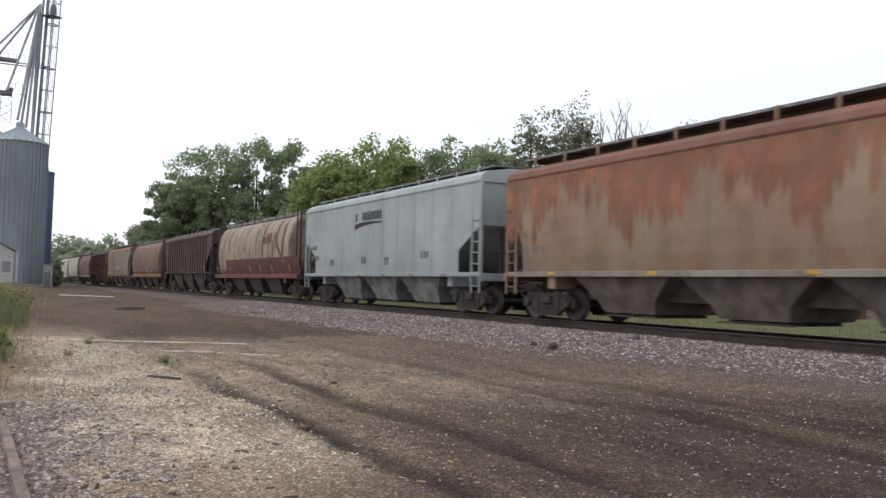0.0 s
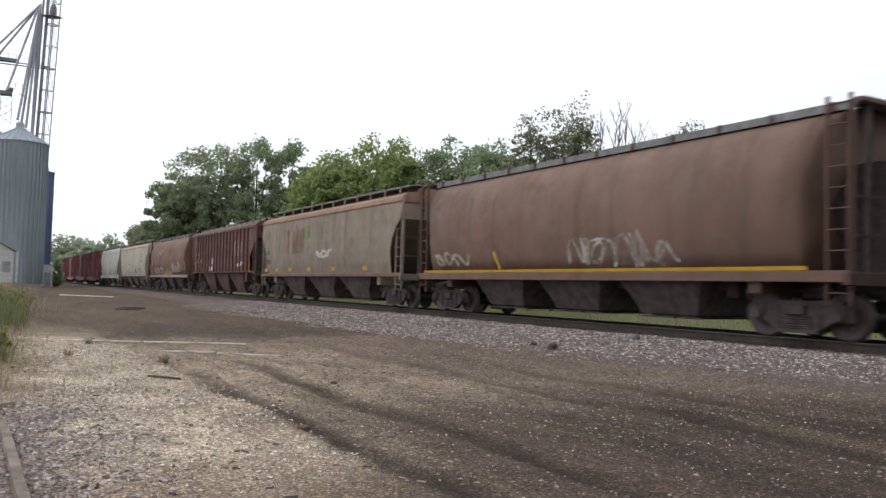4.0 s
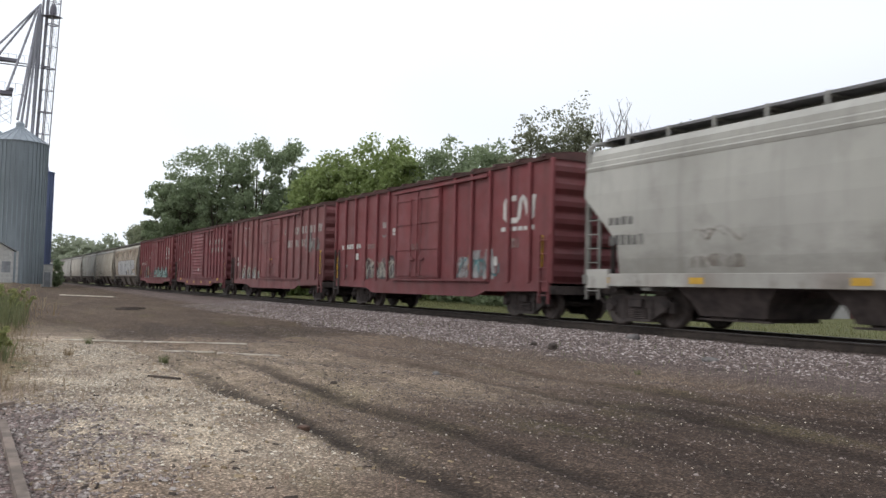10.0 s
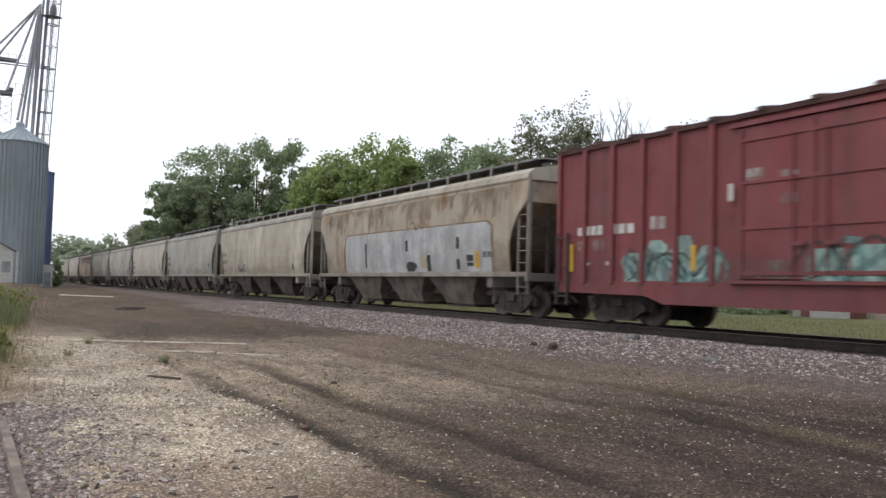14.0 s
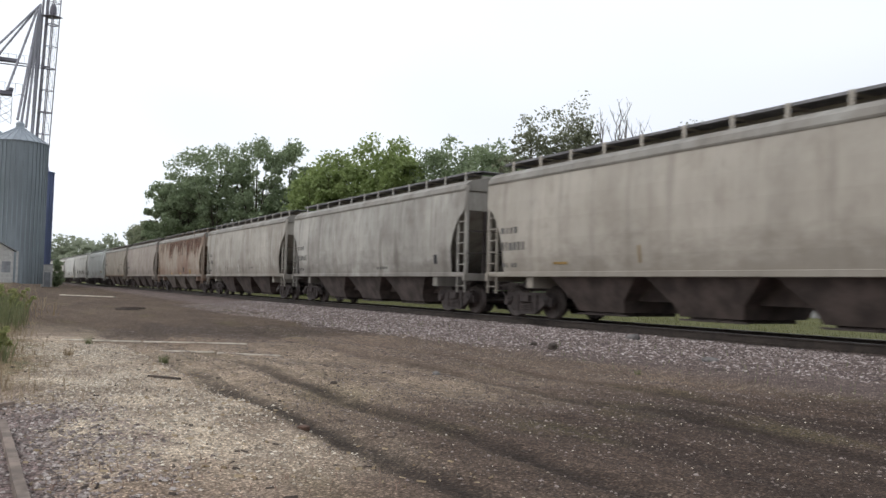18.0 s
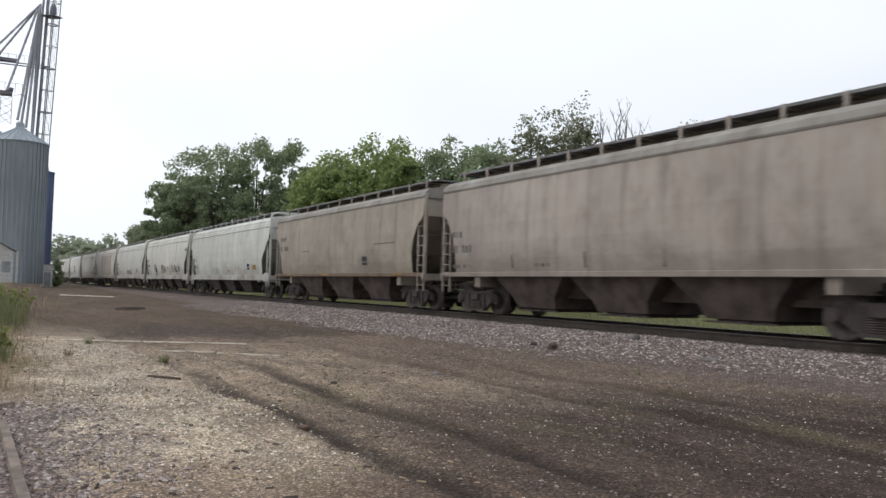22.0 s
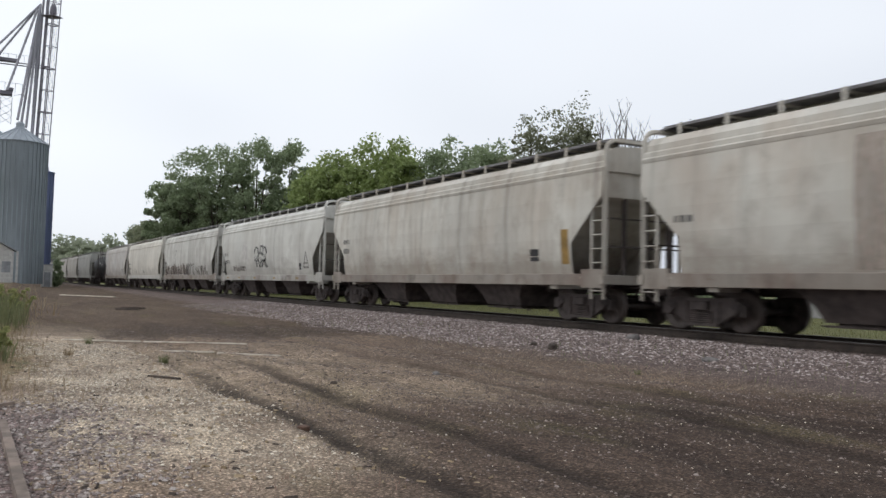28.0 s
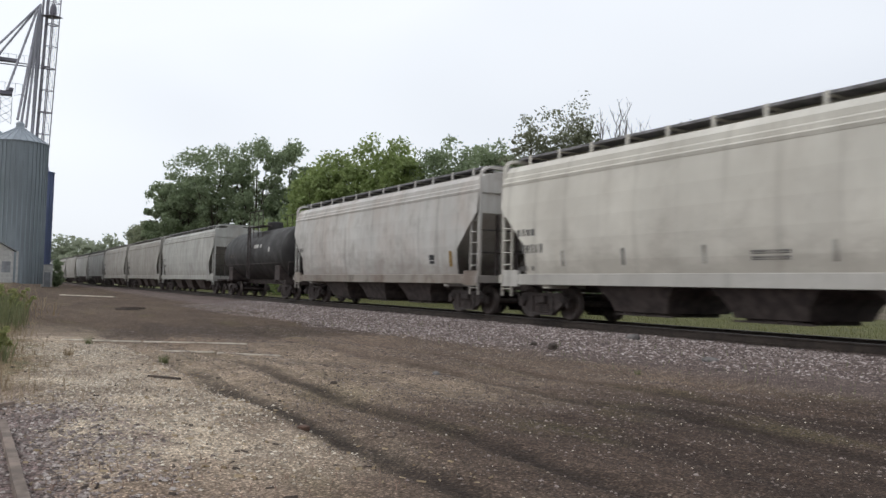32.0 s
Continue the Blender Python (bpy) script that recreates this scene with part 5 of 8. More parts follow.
CARS = [
    spec("flat", "rust-orange and tan covered hopper car with dark walkways", P("orange_rust_paint", (182, 156, 132), (150, 128, 106), 1, 0.5, 0.85, (164, 104, 82), 0.15), under=DUST_L,
         sill=SILL_D, roof=P("orange_roof_paint", (150, 98, 80), (110, 72, 60), 2), marks=[("drips", 0.0, 3.88, 15.6, 2.3, 70, M_ORANGE)] + reporting(0.045, 2.25, M_FADED) + dots((0.12, 0.35, 0.6, 0.85), 1.22, M_YELLOW, 0.3, 0.08)),
    spec("tall", "clean pale blue-grey covered hopper car with a dark emblem", P("pale_blue_grey_paint", (192, 200, 203), (156, 162, 163), 3, 0.3, 0.2, None, 0.02), under=GREY_U,
         marks=[("bars", 0.375, 3.38, 2.5, 0.36, 11, M_BLACK), ("swoosh", 0.37, 3.17, 2.6, 0.16, M_BLACK)] + reporting(0.04, 2.35, M_GREYMARK) +
         [("bars", 0.2, 1.62, 0.5, 0.3, 2, M_GREYMARK), ("bars", 0.42, 1.66, 0.5, 0.3, 2, M_GREYMARK), ("bars", 0.56, 1.6, 0.6, 0.35, 3, M_GREYMARK), ("bars", 0.75, 1.8, 0.6, 0.25, 3, M_GREYMARK)]
         + dots((0.1, 0.25, 0.4, 0.55, 0.7, 0.85), 1.19, M_REDMARK, 0.3, 0.06)),
    spec("acf", "round-sided cream and maroon hopper car streaked with rust", P("cream_streaked_paint", (186, 172, 152), (112, 78, 66), 5, 0.95, 0.5, (172, 136, 112), 0.25),
         sill=P("maroon_sill_paint", (140, 72, 66), (100, 60, 54), 6), trim=P("brown_end_paint", (96, 74, 66), (70, 56, 50), 7),
         marks=[("rect", 0.17, 1.30, 13.35, 0.86, M_MAROON), ("rect", 0.115, 1.31, 0.8, 0.2, M_MAROON)] +
         [("path", 0.653, 2.1, ((0.0, 0.0), (0.0, 0.9), (0.03, 1.55)), 0.24, M_MAROONM), ("blocks", 0.655, 2.85, 1.45, 0.75, 3, M_MAROONM), ("path", 0.712, 2.1, ((0.0, 0.0), (0.02, 0.8)), 0.12, M_MAROONF), ("path", 0.765, 2.1, ((0.0, 0.0), (0.03, 0.9), (0.25, 1.3), (0.4, 1.2), (0.85, 0.55), (1.4, 0.08), (1.58, 0.25), (1.6, 1.5)), 0.25, M_MAROONM), ("rect", 0.86, 1.85, 0.18, 0.16, M_STENCIL)] +
         [("path", f, 4.1 - d, ((0.0, 0.0), (0.03, d * 0.6), (0.0, d)), 0.12 + 0.05 * (k % 3), M_MAROONF) for k, (f, d) in enumerate([(0.07 + 0.0725 * j, 1.7 + 0.25 * math.sin(j * 2.3)) for j in range(13)] + [(0.57, 1.1), (0.59, 0.8), (0.625, 1.3), (0.66, 0.9), (0.80, 1.0), (0.86, 0.8)])] + [
          ("bars", 0.06, 2.25, 1.2, 0.12, 4, M_FADED), ("rect", 0.05, 2.18, 1.3, 0.02, M_FADED)] +
         [("path", f, 1.42, ((0.0, 0.34), (0.09, 0.0)), 0.1, M_YELLOW) for f in (0.035, 0.23, 0.495, 0.62, 0.75, 0.93)]),
    spec("ribbed", "dark brown rib-sided hopper car with a faded emblem", P("dark_brown_paint", (92, 70, 63), (62, 50, 46), 9, 0.6, 0.5, (84, 62, 56), 0.2), under=BROWN_U, trim=M_STEEL,
         marks=[("path", 0.43, 2.0, ((0.1, 1.45), (0.0, 0.0), (1.7, 0.0), (1.7, 1.45), (0.1, 1.45)), 0.24, M_FADED), ("rect", 0.465, 2.35, 0.7, 0.55, M_FADED), ("path", 0.56, 2.1, ((0.0, 1.4), (0.0, 0.0)), 0.16, M_FADED)] + dots((0.14, 0.4, 0.55, 0.73, 0.87), 1.45, M_YELLOW, 0.12, 0.5)
         + dots((0.23,), 1.45, M_FADED, 0.14, 0.9)),
    spec("acf", "round-sided tan hopper car with white spray paint", P("tan_paint", (136, 106, 90), (94, 72, 62), 11, 0.5, 0.45, (150, 100, 78), 0.25), trim=P("brown_post_paint", (104, 70, 58), (74, 54, 48), 12),
         marks=[("tag", 0.52, 1.35, 3.6, 0.95, 8, 0.07, M_STENCIL), ("blocks", 0.62, 1.38, 1.8, 0.6, 3, M_SPRAYTAN), ("tag", 0.08, 1.45, 2.0, 0.6, 3, 0.09, M_CREAM), ("rect", 0.02, 1.30, 15.0, 0.08, M_YELLOW), ("path", 0.3, 1.4, ((0.0, 0.5), (0.25, 0.0)), 0.12, M_YELLOW)]),
    spec("flat", "dusty beige covered hopper car with a green emblem", P("dusty_beige_paint", (164, 150, 132), (112, 98, 86), 13, 0.55, 0.6, (150, 116, 92), 0.25), sill=P("rust_brown_sill", (150, 112, 88), (104, 78, 64), 14), under=TAN_U,
         roof=P("rust_beige_roof", (172, 132, 106), (120, 90, 74), 15),
         marks=reporting(0.045, 2.3, M_GREYMARK) + dots((0.03, 0.14, 0.26, 0.42, 0.6, 0.8), 1.42, M_YELLOW, 0.42, 0.17) + [("blocks", 0.40, 2.85, 0.7, 0.75, 1, M_GREEN), ("tag", 0.5, 2.0, 1.7, 0.4, 3, 0.1, M_WHITE), ("bars", 0.22, 2.3, 3.0, 1.3, 7, M_FADEDRUST)]),
    spec("ribbed", "red-brown rib-sided hopper car with white lettering", P("red_brown_paint", (106, 62, 58), (72, 47, 45), 17, 0.45, 0.35, (110, 66, 58), 0.15), under=RED_U, trim=P("brown_red_posts", (112, 78, 70), (80, 58, 52), 18),
         marks=[("emblem", 0.715, 2.62, 1.5, 0.62, 0.15, M_STENCIL), ("bars", 0.705, 2.4, 1.6, 0.1, 7, M_STENCIL), ("bars", 0.085, 2.55, 1.0, 0.22, 3, M_STENCIL), ("bars", 0.085, 2.1, 1.8, 0.22, 6, M_STENCIL), ("bars", 0.085, 1.7, 1.3, 0.1, 4, M_FADED), ("bars", 0.085, 1.5, 1.3, 0.1, 4, M_FADED),
                ("blocks", 0.32, 1.5, 1.0, 0.5, 2, M_WHITE), ("rect", 0.365, 1.95, 0.25, 0.4, M_WHITE), ("tag", 0.76, 1.75, 1.4, 0.3, 4, 0.08, M_WHITE)] + dots((0.055, 0.2, 0.92), 1.45, M_YELLOW, 0.12, 0.75)),
    spec("acf", "round-sided orange-tan hopper car with grey spray paint", P("orange_tan_paint", (140, 104, 86), (96, 72, 60), 19, 0.55, 0.75, (128, 80, 60), 0.3), trim=P("brown_post_paint_b", (112, 72, 60), (80, 56, 48), 20), sill=SILL_D,
         marks=[("rect", 0.38, 1.30, 3.8, 0.28, M_OCHRE), ("blocks", 0.62, 1.45, 3.1, 0.85, 3, M_CREAM), ("tag", 0.63, 1.5, 2.9, 0.7, 5, 0.06, M_SPRAYTAN), ("blocks", 0.33, 1.6, 1.2, 0.5, 2, M_MAROONF), ("rect", 0.028, 1.34, 4.3, 0.8, M_MAROONM), ("blocks", 0.075, 1.36, 0.75, 0.75, 1, M_SPRAYGRY), ("blocks", 0.2, 1.34, 3.4, 0.85, 4, M_SPRAYGRY), ("tag", 0.2, 1.4, 3.2, 0.6, 4, 0.07, M_CREAM), ("path", 0.93, 1.42, ((0.0, 0.9), (0.14, 0.0)), 0.14, M_YELLOW), ("path", 0.012, 1.36, ((0.0, 0.85), (0.16, 0.0)), 0.13, M_YELLOW),
                ("path", 0.3, 3.0, ((0.0, 0.2), (0.5, 0.0), (1.1, 0.4)), 0.16, M_CREAM), ("rect", 0.17, 1.5, 0.14, 0.4, M_YELLOW)]),
    spec("flat", "pale beige covered hopper car with a dark spray mark", P("pale_beige_paint", (192, 184, 170), (146, 136, 122), 27, 0.5, 0.4, (190, 172, 150), 0.08), under=DUST_U, trim=P("beige_posts", (178, 168, 150), (120, 108, 96), 28),
         roof=P("peach_roof", (196, 184, 168), (150, 124, 104), 29, 0.6, 0.9, (190, 150, 124)),
         marks=reporting(0.06, 2.55, M_GREYMARK) + [("blocks", 0.60, 1.45, 0.8, 0.6, 2, M_SPRAYBLK), ("bars", 0.745, 1.6, 0.4, 0.34, 1, M_BLACK), ("rect", 0.345, 2.35, 1.9, 0.07, M_REDMARK), ("rect", 0.13, 1.9, 0.04, 0.8, M_FADED), ("rect", 0.76, 2.55, 1.6, 0.05, M_FADED)]),
    spec("big", "pale grey covered hopper car with a white side sill", P("pale_grey_paint", (192, 190, 183), (158, 154, 146), 31, 0.35, 0.3, (190, 188, 178), 0.05), sill=SILL_W, trim=P("grey_posts", (170, 168, 162), (110, 104, 98), 32),
         marks=reporting(0.06, 2.4, M_GREYMARK, 2) + [("blocks", 0.22, 1.36, 1.5, 0.35, 3, M_SPRAYTAN), ("tag", 0.24, 1.9, 1.1, 0.35, 2, 0.05, M_SPRAYTAN), ("bars", 0.83, 1.5, 0.5, 0.3, 1, M_BLACK), ("blocks", 0.5, 1.4, 1.6, 0.3, 4, M_SPRAYTAN)] + dots((0.03, 0.22, 0.46, 0.7, 0.92), 1.02, M_YELLOW, 0.4, 0.14)),
    spec("box", "red boxcar with a white emblem and white spray paint", BOXR, door=DOOR, posts=POSTS, roof=BOXROOF,
         marks=[("emblem", 0.85, 2.78, 1.45, 0.64, 0.16, M_WHITE), ("bars", 0.82, 2.48, 2.0, 0.13, 7, M_WHITE), ("blocks", 0.673, 1.05, 2.2, 0.95, 3, M_CHROME), ("tag", 0.68, 1.1, 2.0, 0.8, 4, 0.06, M_BLUE), ("rect", 0.003, 1.1, 0.16, 0.9, M_YELLOW), ("blocks", 0.187, 1.02, 2.9, 1.0, 4, M_SPRAYBLK), ("blocks", 0.195, 1.08, 2.7, 0.8, 7, M_SPRAYGRY), ("tag", 0.187, 1.05, 2.9, 0.9, 6, 0.05, M_CREAM), ("rect", 0.3, 3.0, 0.3, 0.22, M_STENCIL), ("rect", 0.3, 2.65, 0.3, 0.1, M_STENCIL), ("bars", 0.05, 1.55, 0.5, 0.12, 2, M_STENCIL), ("bars", 0.12, 1.55, 0.5, 0.12, 3, M_STENCIL), ("bars", 0.06, 1.12, 0.3, 0.1, 2, M_STENCIL),
                ("rect", 0.965, 1.4, 0.18, 0.9, M_YELLOW), ("rect", 0.72, 1.35, 0.13, 0.5, M_YELLOW), ("bars", 0.04, 2.3, 2.0, 0.2, 8, M_WHITE), ("bars", 0.20, 2.25, 1.0, 0.2, 4, M_FADED), ("rect", 0.135, 1.85, 0.3, 0.25, M_WHITE), ("bars", 0.36, 2.7, 0.35, 0.25, 1, M_WHITE),
                ("bars", 0.47, 2.1, 0.9, 0.25, 3, M_FADED), ("bars", 0.80, 1.5, 0.5, 0.3, 2, M_WHITE), ("bars", 0.86, 2.0, 0.7, 0.3, 3, M_FADED)]),
    spec("box", "maroon boxcar with faded white lettering and cream graffiti", BOXR2, door=DOOR, posts=POSTS, roof=BOXROOF,
         marks=[("bars", 0.635, 3.2, 5.3, 0.38, 9, M_STENCIL), ("bars", 0.665, 2.6, 4.3, 0.36, 7, M_STENCIL), ("blocks", 0.11, 0.98, 4.0, 0.85, 6, M_CREAM), ("blocks", 0.045, 1.02, 1.0, 0.5, 3, M_SPRAYTAN), ("blocks", 0.14, 0.98, 3.4, 0.5, 4, M_CHROME), ("tag", 0.12, 1.05, 3.4, 0.8, 6, 0.06, M_SPRAYGRY), ("rect", 0.965, 1.3, 0.2, 1.05, M_YELLOW), ("shield", 0.155, 2.75, 1.15, 1.25, M_STENCIL),
                ("bars", 0.04, 2.1, 0.7, 0.2, 2, M_WHITE), ("bars", 0.04, 1.8, 0.7, 0.2, 3, M_WHITE), ("rect", 0.183, 1.2, 0.12, 0.5, M_YELLOW), ("rect", 0.328, 1.2, 0.13, 0.55, M_YELLOW), ("blocks", 0.84, 2.3, 1.9, 1.0, 4, M_SPRAYGRY), ("bars", 0.42, 2.9, 0.9, 0.25, 3, M_FADED), ("rect", 0.5, 2.05, 0.4, 0.12, M_YELLOW)]),
    spec("box", "maroon boxcar with a ribbed sliding door and white lettering", BOXR3, door=(-1.5, 1.5), posts=POSTS_CLOSE, roof=BOXROOF, louvred=True,
         marks=[("bars", 0.69, 3.25, 4.0, 0.33, 9, M_STENCIL), ("bars", 0.71, 2.75, 3.4, 0.3, 7, M_STENCIL), ("shield", 0.12, 2.68, 1.35, 1.28, M_STENCIL), ("bars", 0.045, 2.35, 0.5, 0.24, 2, M_STENCIL), ("bars", 0.09, 2.35, 0.6, 0.24, 2, M_STENCIL), ("bars", 0.045, 1.5, 0.5, 0.14, 3, M_STENCIL), ("bars", 0.1, 1.5, 0.5, 0.14, 3, M_STENCIL), ("bars", 0.045, 1.25, 0.5, 0.1, 3, M_STENCIL), ("bars", 0.1, 1.25, 0.5, 0.1, 3, M_STENCIL), ("bars", 0.19, 2.05, 0.4, 0.3, 2, M_STENCIL), ("bars", 0.27, 2.1, 0.6, 0.05, 2, M_STENCIL),
                ("rect", 0.972, 1.1, 0.17, 0.95, M_YELLOW), ("rect", 0.012, 1.1, 0.16, 0.9, M_YELLOW), ("rect", 0.26, 2.9, 0.3, 0.12, M_WHITE), ("rect", 0.33, 3.05, 0.3, 0.12, M_WHITE), ("rect", 0.33, 2.85, 0.3, 0.12, M_WHITE), ("rect", 0.515, 1.5, 0.3, 0.25, M_WHITE)] +
         dots((0.13,), 0.9, M_YELLOW, 0.38, 0.15) + dots((0.28, 0.45, 0.6, 0.74), 0.7, M_YELLOW, 0.38, 0.15) + dots((0.87,), 0.9, M_YELLOW, 0.38, 0.15)),
    spec("box", "red boxcar with pale aqua graffiti below a white emblem", BOXR, door=DOOR, posts=POSTS, roof=BOXROOF,
         marks=[("emblem", 0.815, 2.92, 1.4, 0.6, 0.15, M_WHITE), ("bars", 0.79, 2.62, 2.0, 0.12, 7, M_WHITE), ("blocks", 0.157, 0.98, 3.0, 1.2, 4, M_AQUA), ("tag", 0.17, 1.0, 2.7, 0.9, 4, 0.1, M_TEAL), ("tag", 0.16, 1.0, 2.8, 0.95, 4, 0.06, M_SPRAYBLK), ("blocks", 0.486, 0.98, 6.0, 1.2, 7, M_AQUA), ("tag", 0.50, 1.05, 5.7, 0.9, 7, 0.12, M_TEAL), ("tag", 0.49, 1.0, 5.9, 1.05, 7, 0.06, M_SPRAYBLK),
                ("blocks", 0.37, 1.1, 1.6, 0.6, 2, M_SPRAYBRN), ("rect", 0.93, 1.35, 0.22, 0.75, M_YELLOW), ("rect", 0.905, 1.7, 0.4, 0.5, M_OCHRE), ("bars", 0.05, 2.2, 1.0, 0.24, 4, M_WHITE), ("bars", 0.13, 2.2, 0.9, 0.24, 3, M_WHITE), ("bars", 0.22, 2.25, 0.5, 0.3, 2, M_STENCIL), ("bars", 0.05, 1.8, 1.2, 0.3, 4, M_FADED), ("bars", 0.06, 1.45, 0.4, 0.1, 2, M_STENCIL), ("bars", 0.12, 1.45, 0.4, 0.1, 2, M_STENCIL), ("bars", 0.4, 3.0, 0.4, 0.3, 1, M_STENCIL), ("bars", 0.45, 3.0, 0.7, 0.2, 3, M_STENCIL), ("rect", 0.03, 1.3, 0.14, 0.7, M_YELLOW), ("rect", 0.3, 1.3, 0.14, 0.55, M_YELLOW),
                ("rect", 0.37, 2.7, 0.12, 0.35, M_WHITE), ("bars", 0.45, 2.55, 0.5, 0.2, 2, M_FADED)]),
    spec("flat", "rust-stained beige covered hopper car with grey patched panels", P("stained_beige_paint", (186, 174, 156), (132, 112, 92), 33, 0.65, 1.0, (150, 106, 68), 0.2), under=DUST_L, sill=SILL_D, trim=P("grey_beige_posts", (160, 154, 146), (110, 100, 92), 34),
         roof=P("grey_beige_roof", (186, 178, 164), (140, 124, 106), 35),
         marks=[("panel", 0.185, 1.31, 11.3, 1.56, M_FADEDRUST), ("drips", 0.06, 3.8, 14.2, 1.05, 110, M_RUSTFILM), ("panel", 0.19, 1.32, 11.1, 1.5, M_PATCH), ("rect", 0.313, 1.5, 0.16, 0.95, M_BLACK), ("rect", 0.535, 2.05, 0.2, 0.4, M_BLACK), ("blocks", 0.535, 1.33, 0.8, 0.45, 1, M_BLACK), ("rect", 0.635, 1.35, 0.28, 0.55, M_BLACK), ("rect", 0.62, 1.45, 0.13, 0.38, M_YELLOW), ("rect", 0.76, 2.05, 0.2, 0.38, M_BLACK), ("rect", 0.76, 1.4, 0.2, 0.33, M_BLACK),
                ("bars", 0.80, 1.5, 0.4, 0.35, 1, M_BLACK), ("rect", 0.83, 1.45, 0.25, 0.5, M_YELLOW), ("bars", 0.86, 1.75, 0.5, 0.2, 2, M_GREYMARK), ("rect", 0.18, 1.5, 0.12, 0.9, M_GREYMARK), ("tag", 0.55, 2.75, 0.9, 0.35, 2, 0.1, M_SPRAYTAN)]),
    spec("flat", "dirty pale grey covered hopper car with a small scrawl", P("dirty_pale_paint", (200, 192, 176), (140, 124, 108), 37, 0.65, 0.5, None, 0.1), under=TAN_U, marks=[("tag", 0.26, 1.4, 1.6, 0.5, 4, 0.06, M_SPRAYBLK), ("rect", 0.85, 1.5, 0.2, 0.3, M_BLACK)] + reporting(0.05, 2.4, M_GREYMARK) + [("rect", 0.03, 1.5, 0.05, 0.3, M_YELLOW)]),
    spec("flat", "flat grey covered hopper car with dusty bays", P("flat_grey_paint", (180, 178, 170), (134, 126, 116), 39, 0.45, 0.35, None, 0.08), under=DUST_U, marks=reporting(0.05, 2.5, M_GREYMARK) + [("bars", 0.885, 1.75, 0.32, 0.3, 1, M_BLACK), ("bars", 0.72, 1.5, 0.9, 0.12, 3, M_SPRAYBRN), ("rect", 0.8, 1.4, 1.1, 0.08, M_OCHRE), ("bars", 0.16, 1.5, 1.4, 0.1, 4, M_SPRAYBRN)]),
    spec("flat", "pale grey covered hopper car with brown bays", P("pale_warm_paint", (202, 194, 182), (148, 136, 122), 41, 0.4, 0.3, None, 0.06), under=TAN_U, marks=reporting(0.05, 2.4, M_GREYMARK) + [("rect", 0.9, 1.6, 0.2, 0.32, M_BLACK), ("rect", 0.2, 1.5, 0.6, 0.06, M_OCHRE), ("rect", 0.4, 1.5, 0.06, 0.4, M_OCHRE)]),
    spec("flat", "whitish covered hopper car with dark run-down streaks", P("whitish_streaked_paint", (200, 196, 188), (116, 104, 94), 43, 0.8, 0.45, None, 0.08), under=DUST_U, marks=reporting(0.05, 2.4, M_GREYMARK) + [("rect", 0.88, 1.6, 0.22, 0.3, M_BLACK), ("bars", 0.6, 1.45, 1.0, 0.1, 4, M_GREYMARK)]),
    spec("flat", "pale covered hopper car with brown streaks along the sill", P("pale_streaked_paint", (204, 198, 188), (136, 122, 108), 45, 0.7, 0.4, None, 0.08), under=TAN_U, marks=reporting(0.045, 2.45, M_GREYMARK) + [("bars", 0.62, 1.62, 0.9, 0.1, 3, M_SPRAYBRN)] + [("rect", f, 1.38, 0.12, 0.45, M_SPRAYBRN) for f in (0.16, 0.3, 0.33, 0.47, 0.5)]),
    spec("flat", "rust-covered grey hopper car with yellow dashes", P("rusted_grey_paint", (190, 178, 162), (140, 96, 70), 47, 0.6, 0.6, (142, 84, 58), 0.25), under=DUST_L, sill=SILL_D, marks=[("drips", 0.03, 3.88, 14.8, 1.5, 120, M_RUSTFILM), ("drips", 0.30, 3.88, 11.0, 1.75, 80, M_RUSTDARK), ("bars", 0.62, 1.5, 0.4, 0.35, 1, M_BLACK), ("rect", 0.75, 1.35, 0.5, 0.3, M_OCHRE), ("rect", 0.55, 1.32, 0.35, 0.12, M_YELLOW), ("rect", 0.35, 1.32, 0.35, 0.12, M_YELLOW), ("rect", 0.03, 1.6, 0.3, 0.25, M_OCHRE)]),
    spec("flat", "pinkish grey covered hopper car with worn seams", P("pinkish_grey_paint", (190, 178, 168), (140, 126, 114), 49, 0.6, 0.4, None, 0.08), under=TAN_U, marks=reporting(0.045, 2.4, M_GREYMARK) + [("rect", f, 1.4, 0.1, 0.4, M_SPRAYBRN) for f in (0.25, 0.45, 0.62)] + [("bars", 0.32, 1.45, 0.8, 0.1, 3, M_SPRAYBRN)]),
    spec("flat", "dusty tan-grey covered hopper car with a rusty sill", P("dusty_tan_grey_paint", (184, 174, 160), (136, 122, 106), 51, 0.5, 0.4, None, 0.1), under=TAN_U, sill=P("rusty_sill", (160, 140, 118), (120, 90, 66), 52), marks=reporting(0.05, 2.9, M_GREYMARK, 2) + [("bars", 0.68, 1.62, 0.5, 0.34, 1, M_BLACK), ("rect", 0.75, 2.4, 1.9, 0.04, M_GREYMARK), ("rect", 0.25, 2.3, 1.0, 0.04, M_GREYMARK)] + dots((0.1, 0.4, 0.85), 1.22, M_OCHRE, 0.8, 0.07)),
    spec("big", "long white-grey covered hopper car with bright repainted patches", P("white_grey_paint", (212, 214, 208), (160, 154, 146), 53, 0.4, 0.4, (186, 182, 174), 0.06), sill=SILL_W, marks=[("rect", 0.03, 2.6, 1.7, 0.95, M_WHITE), ("rect", 0.235, 3.05, 0.7, 0.45, M_WHITE), ("bars", 0.78, 1.55, 0.5, 0.34, 1, M_BLACK), ("rect", 0.84, 1.55, 0.7, 0.26, M_OCHRE), ("rect", 0.55, 1.42, 0.4, 0.12, M_OCHRE)] + reporting(0.05, 2.2, M_GREYMARK, 2)),
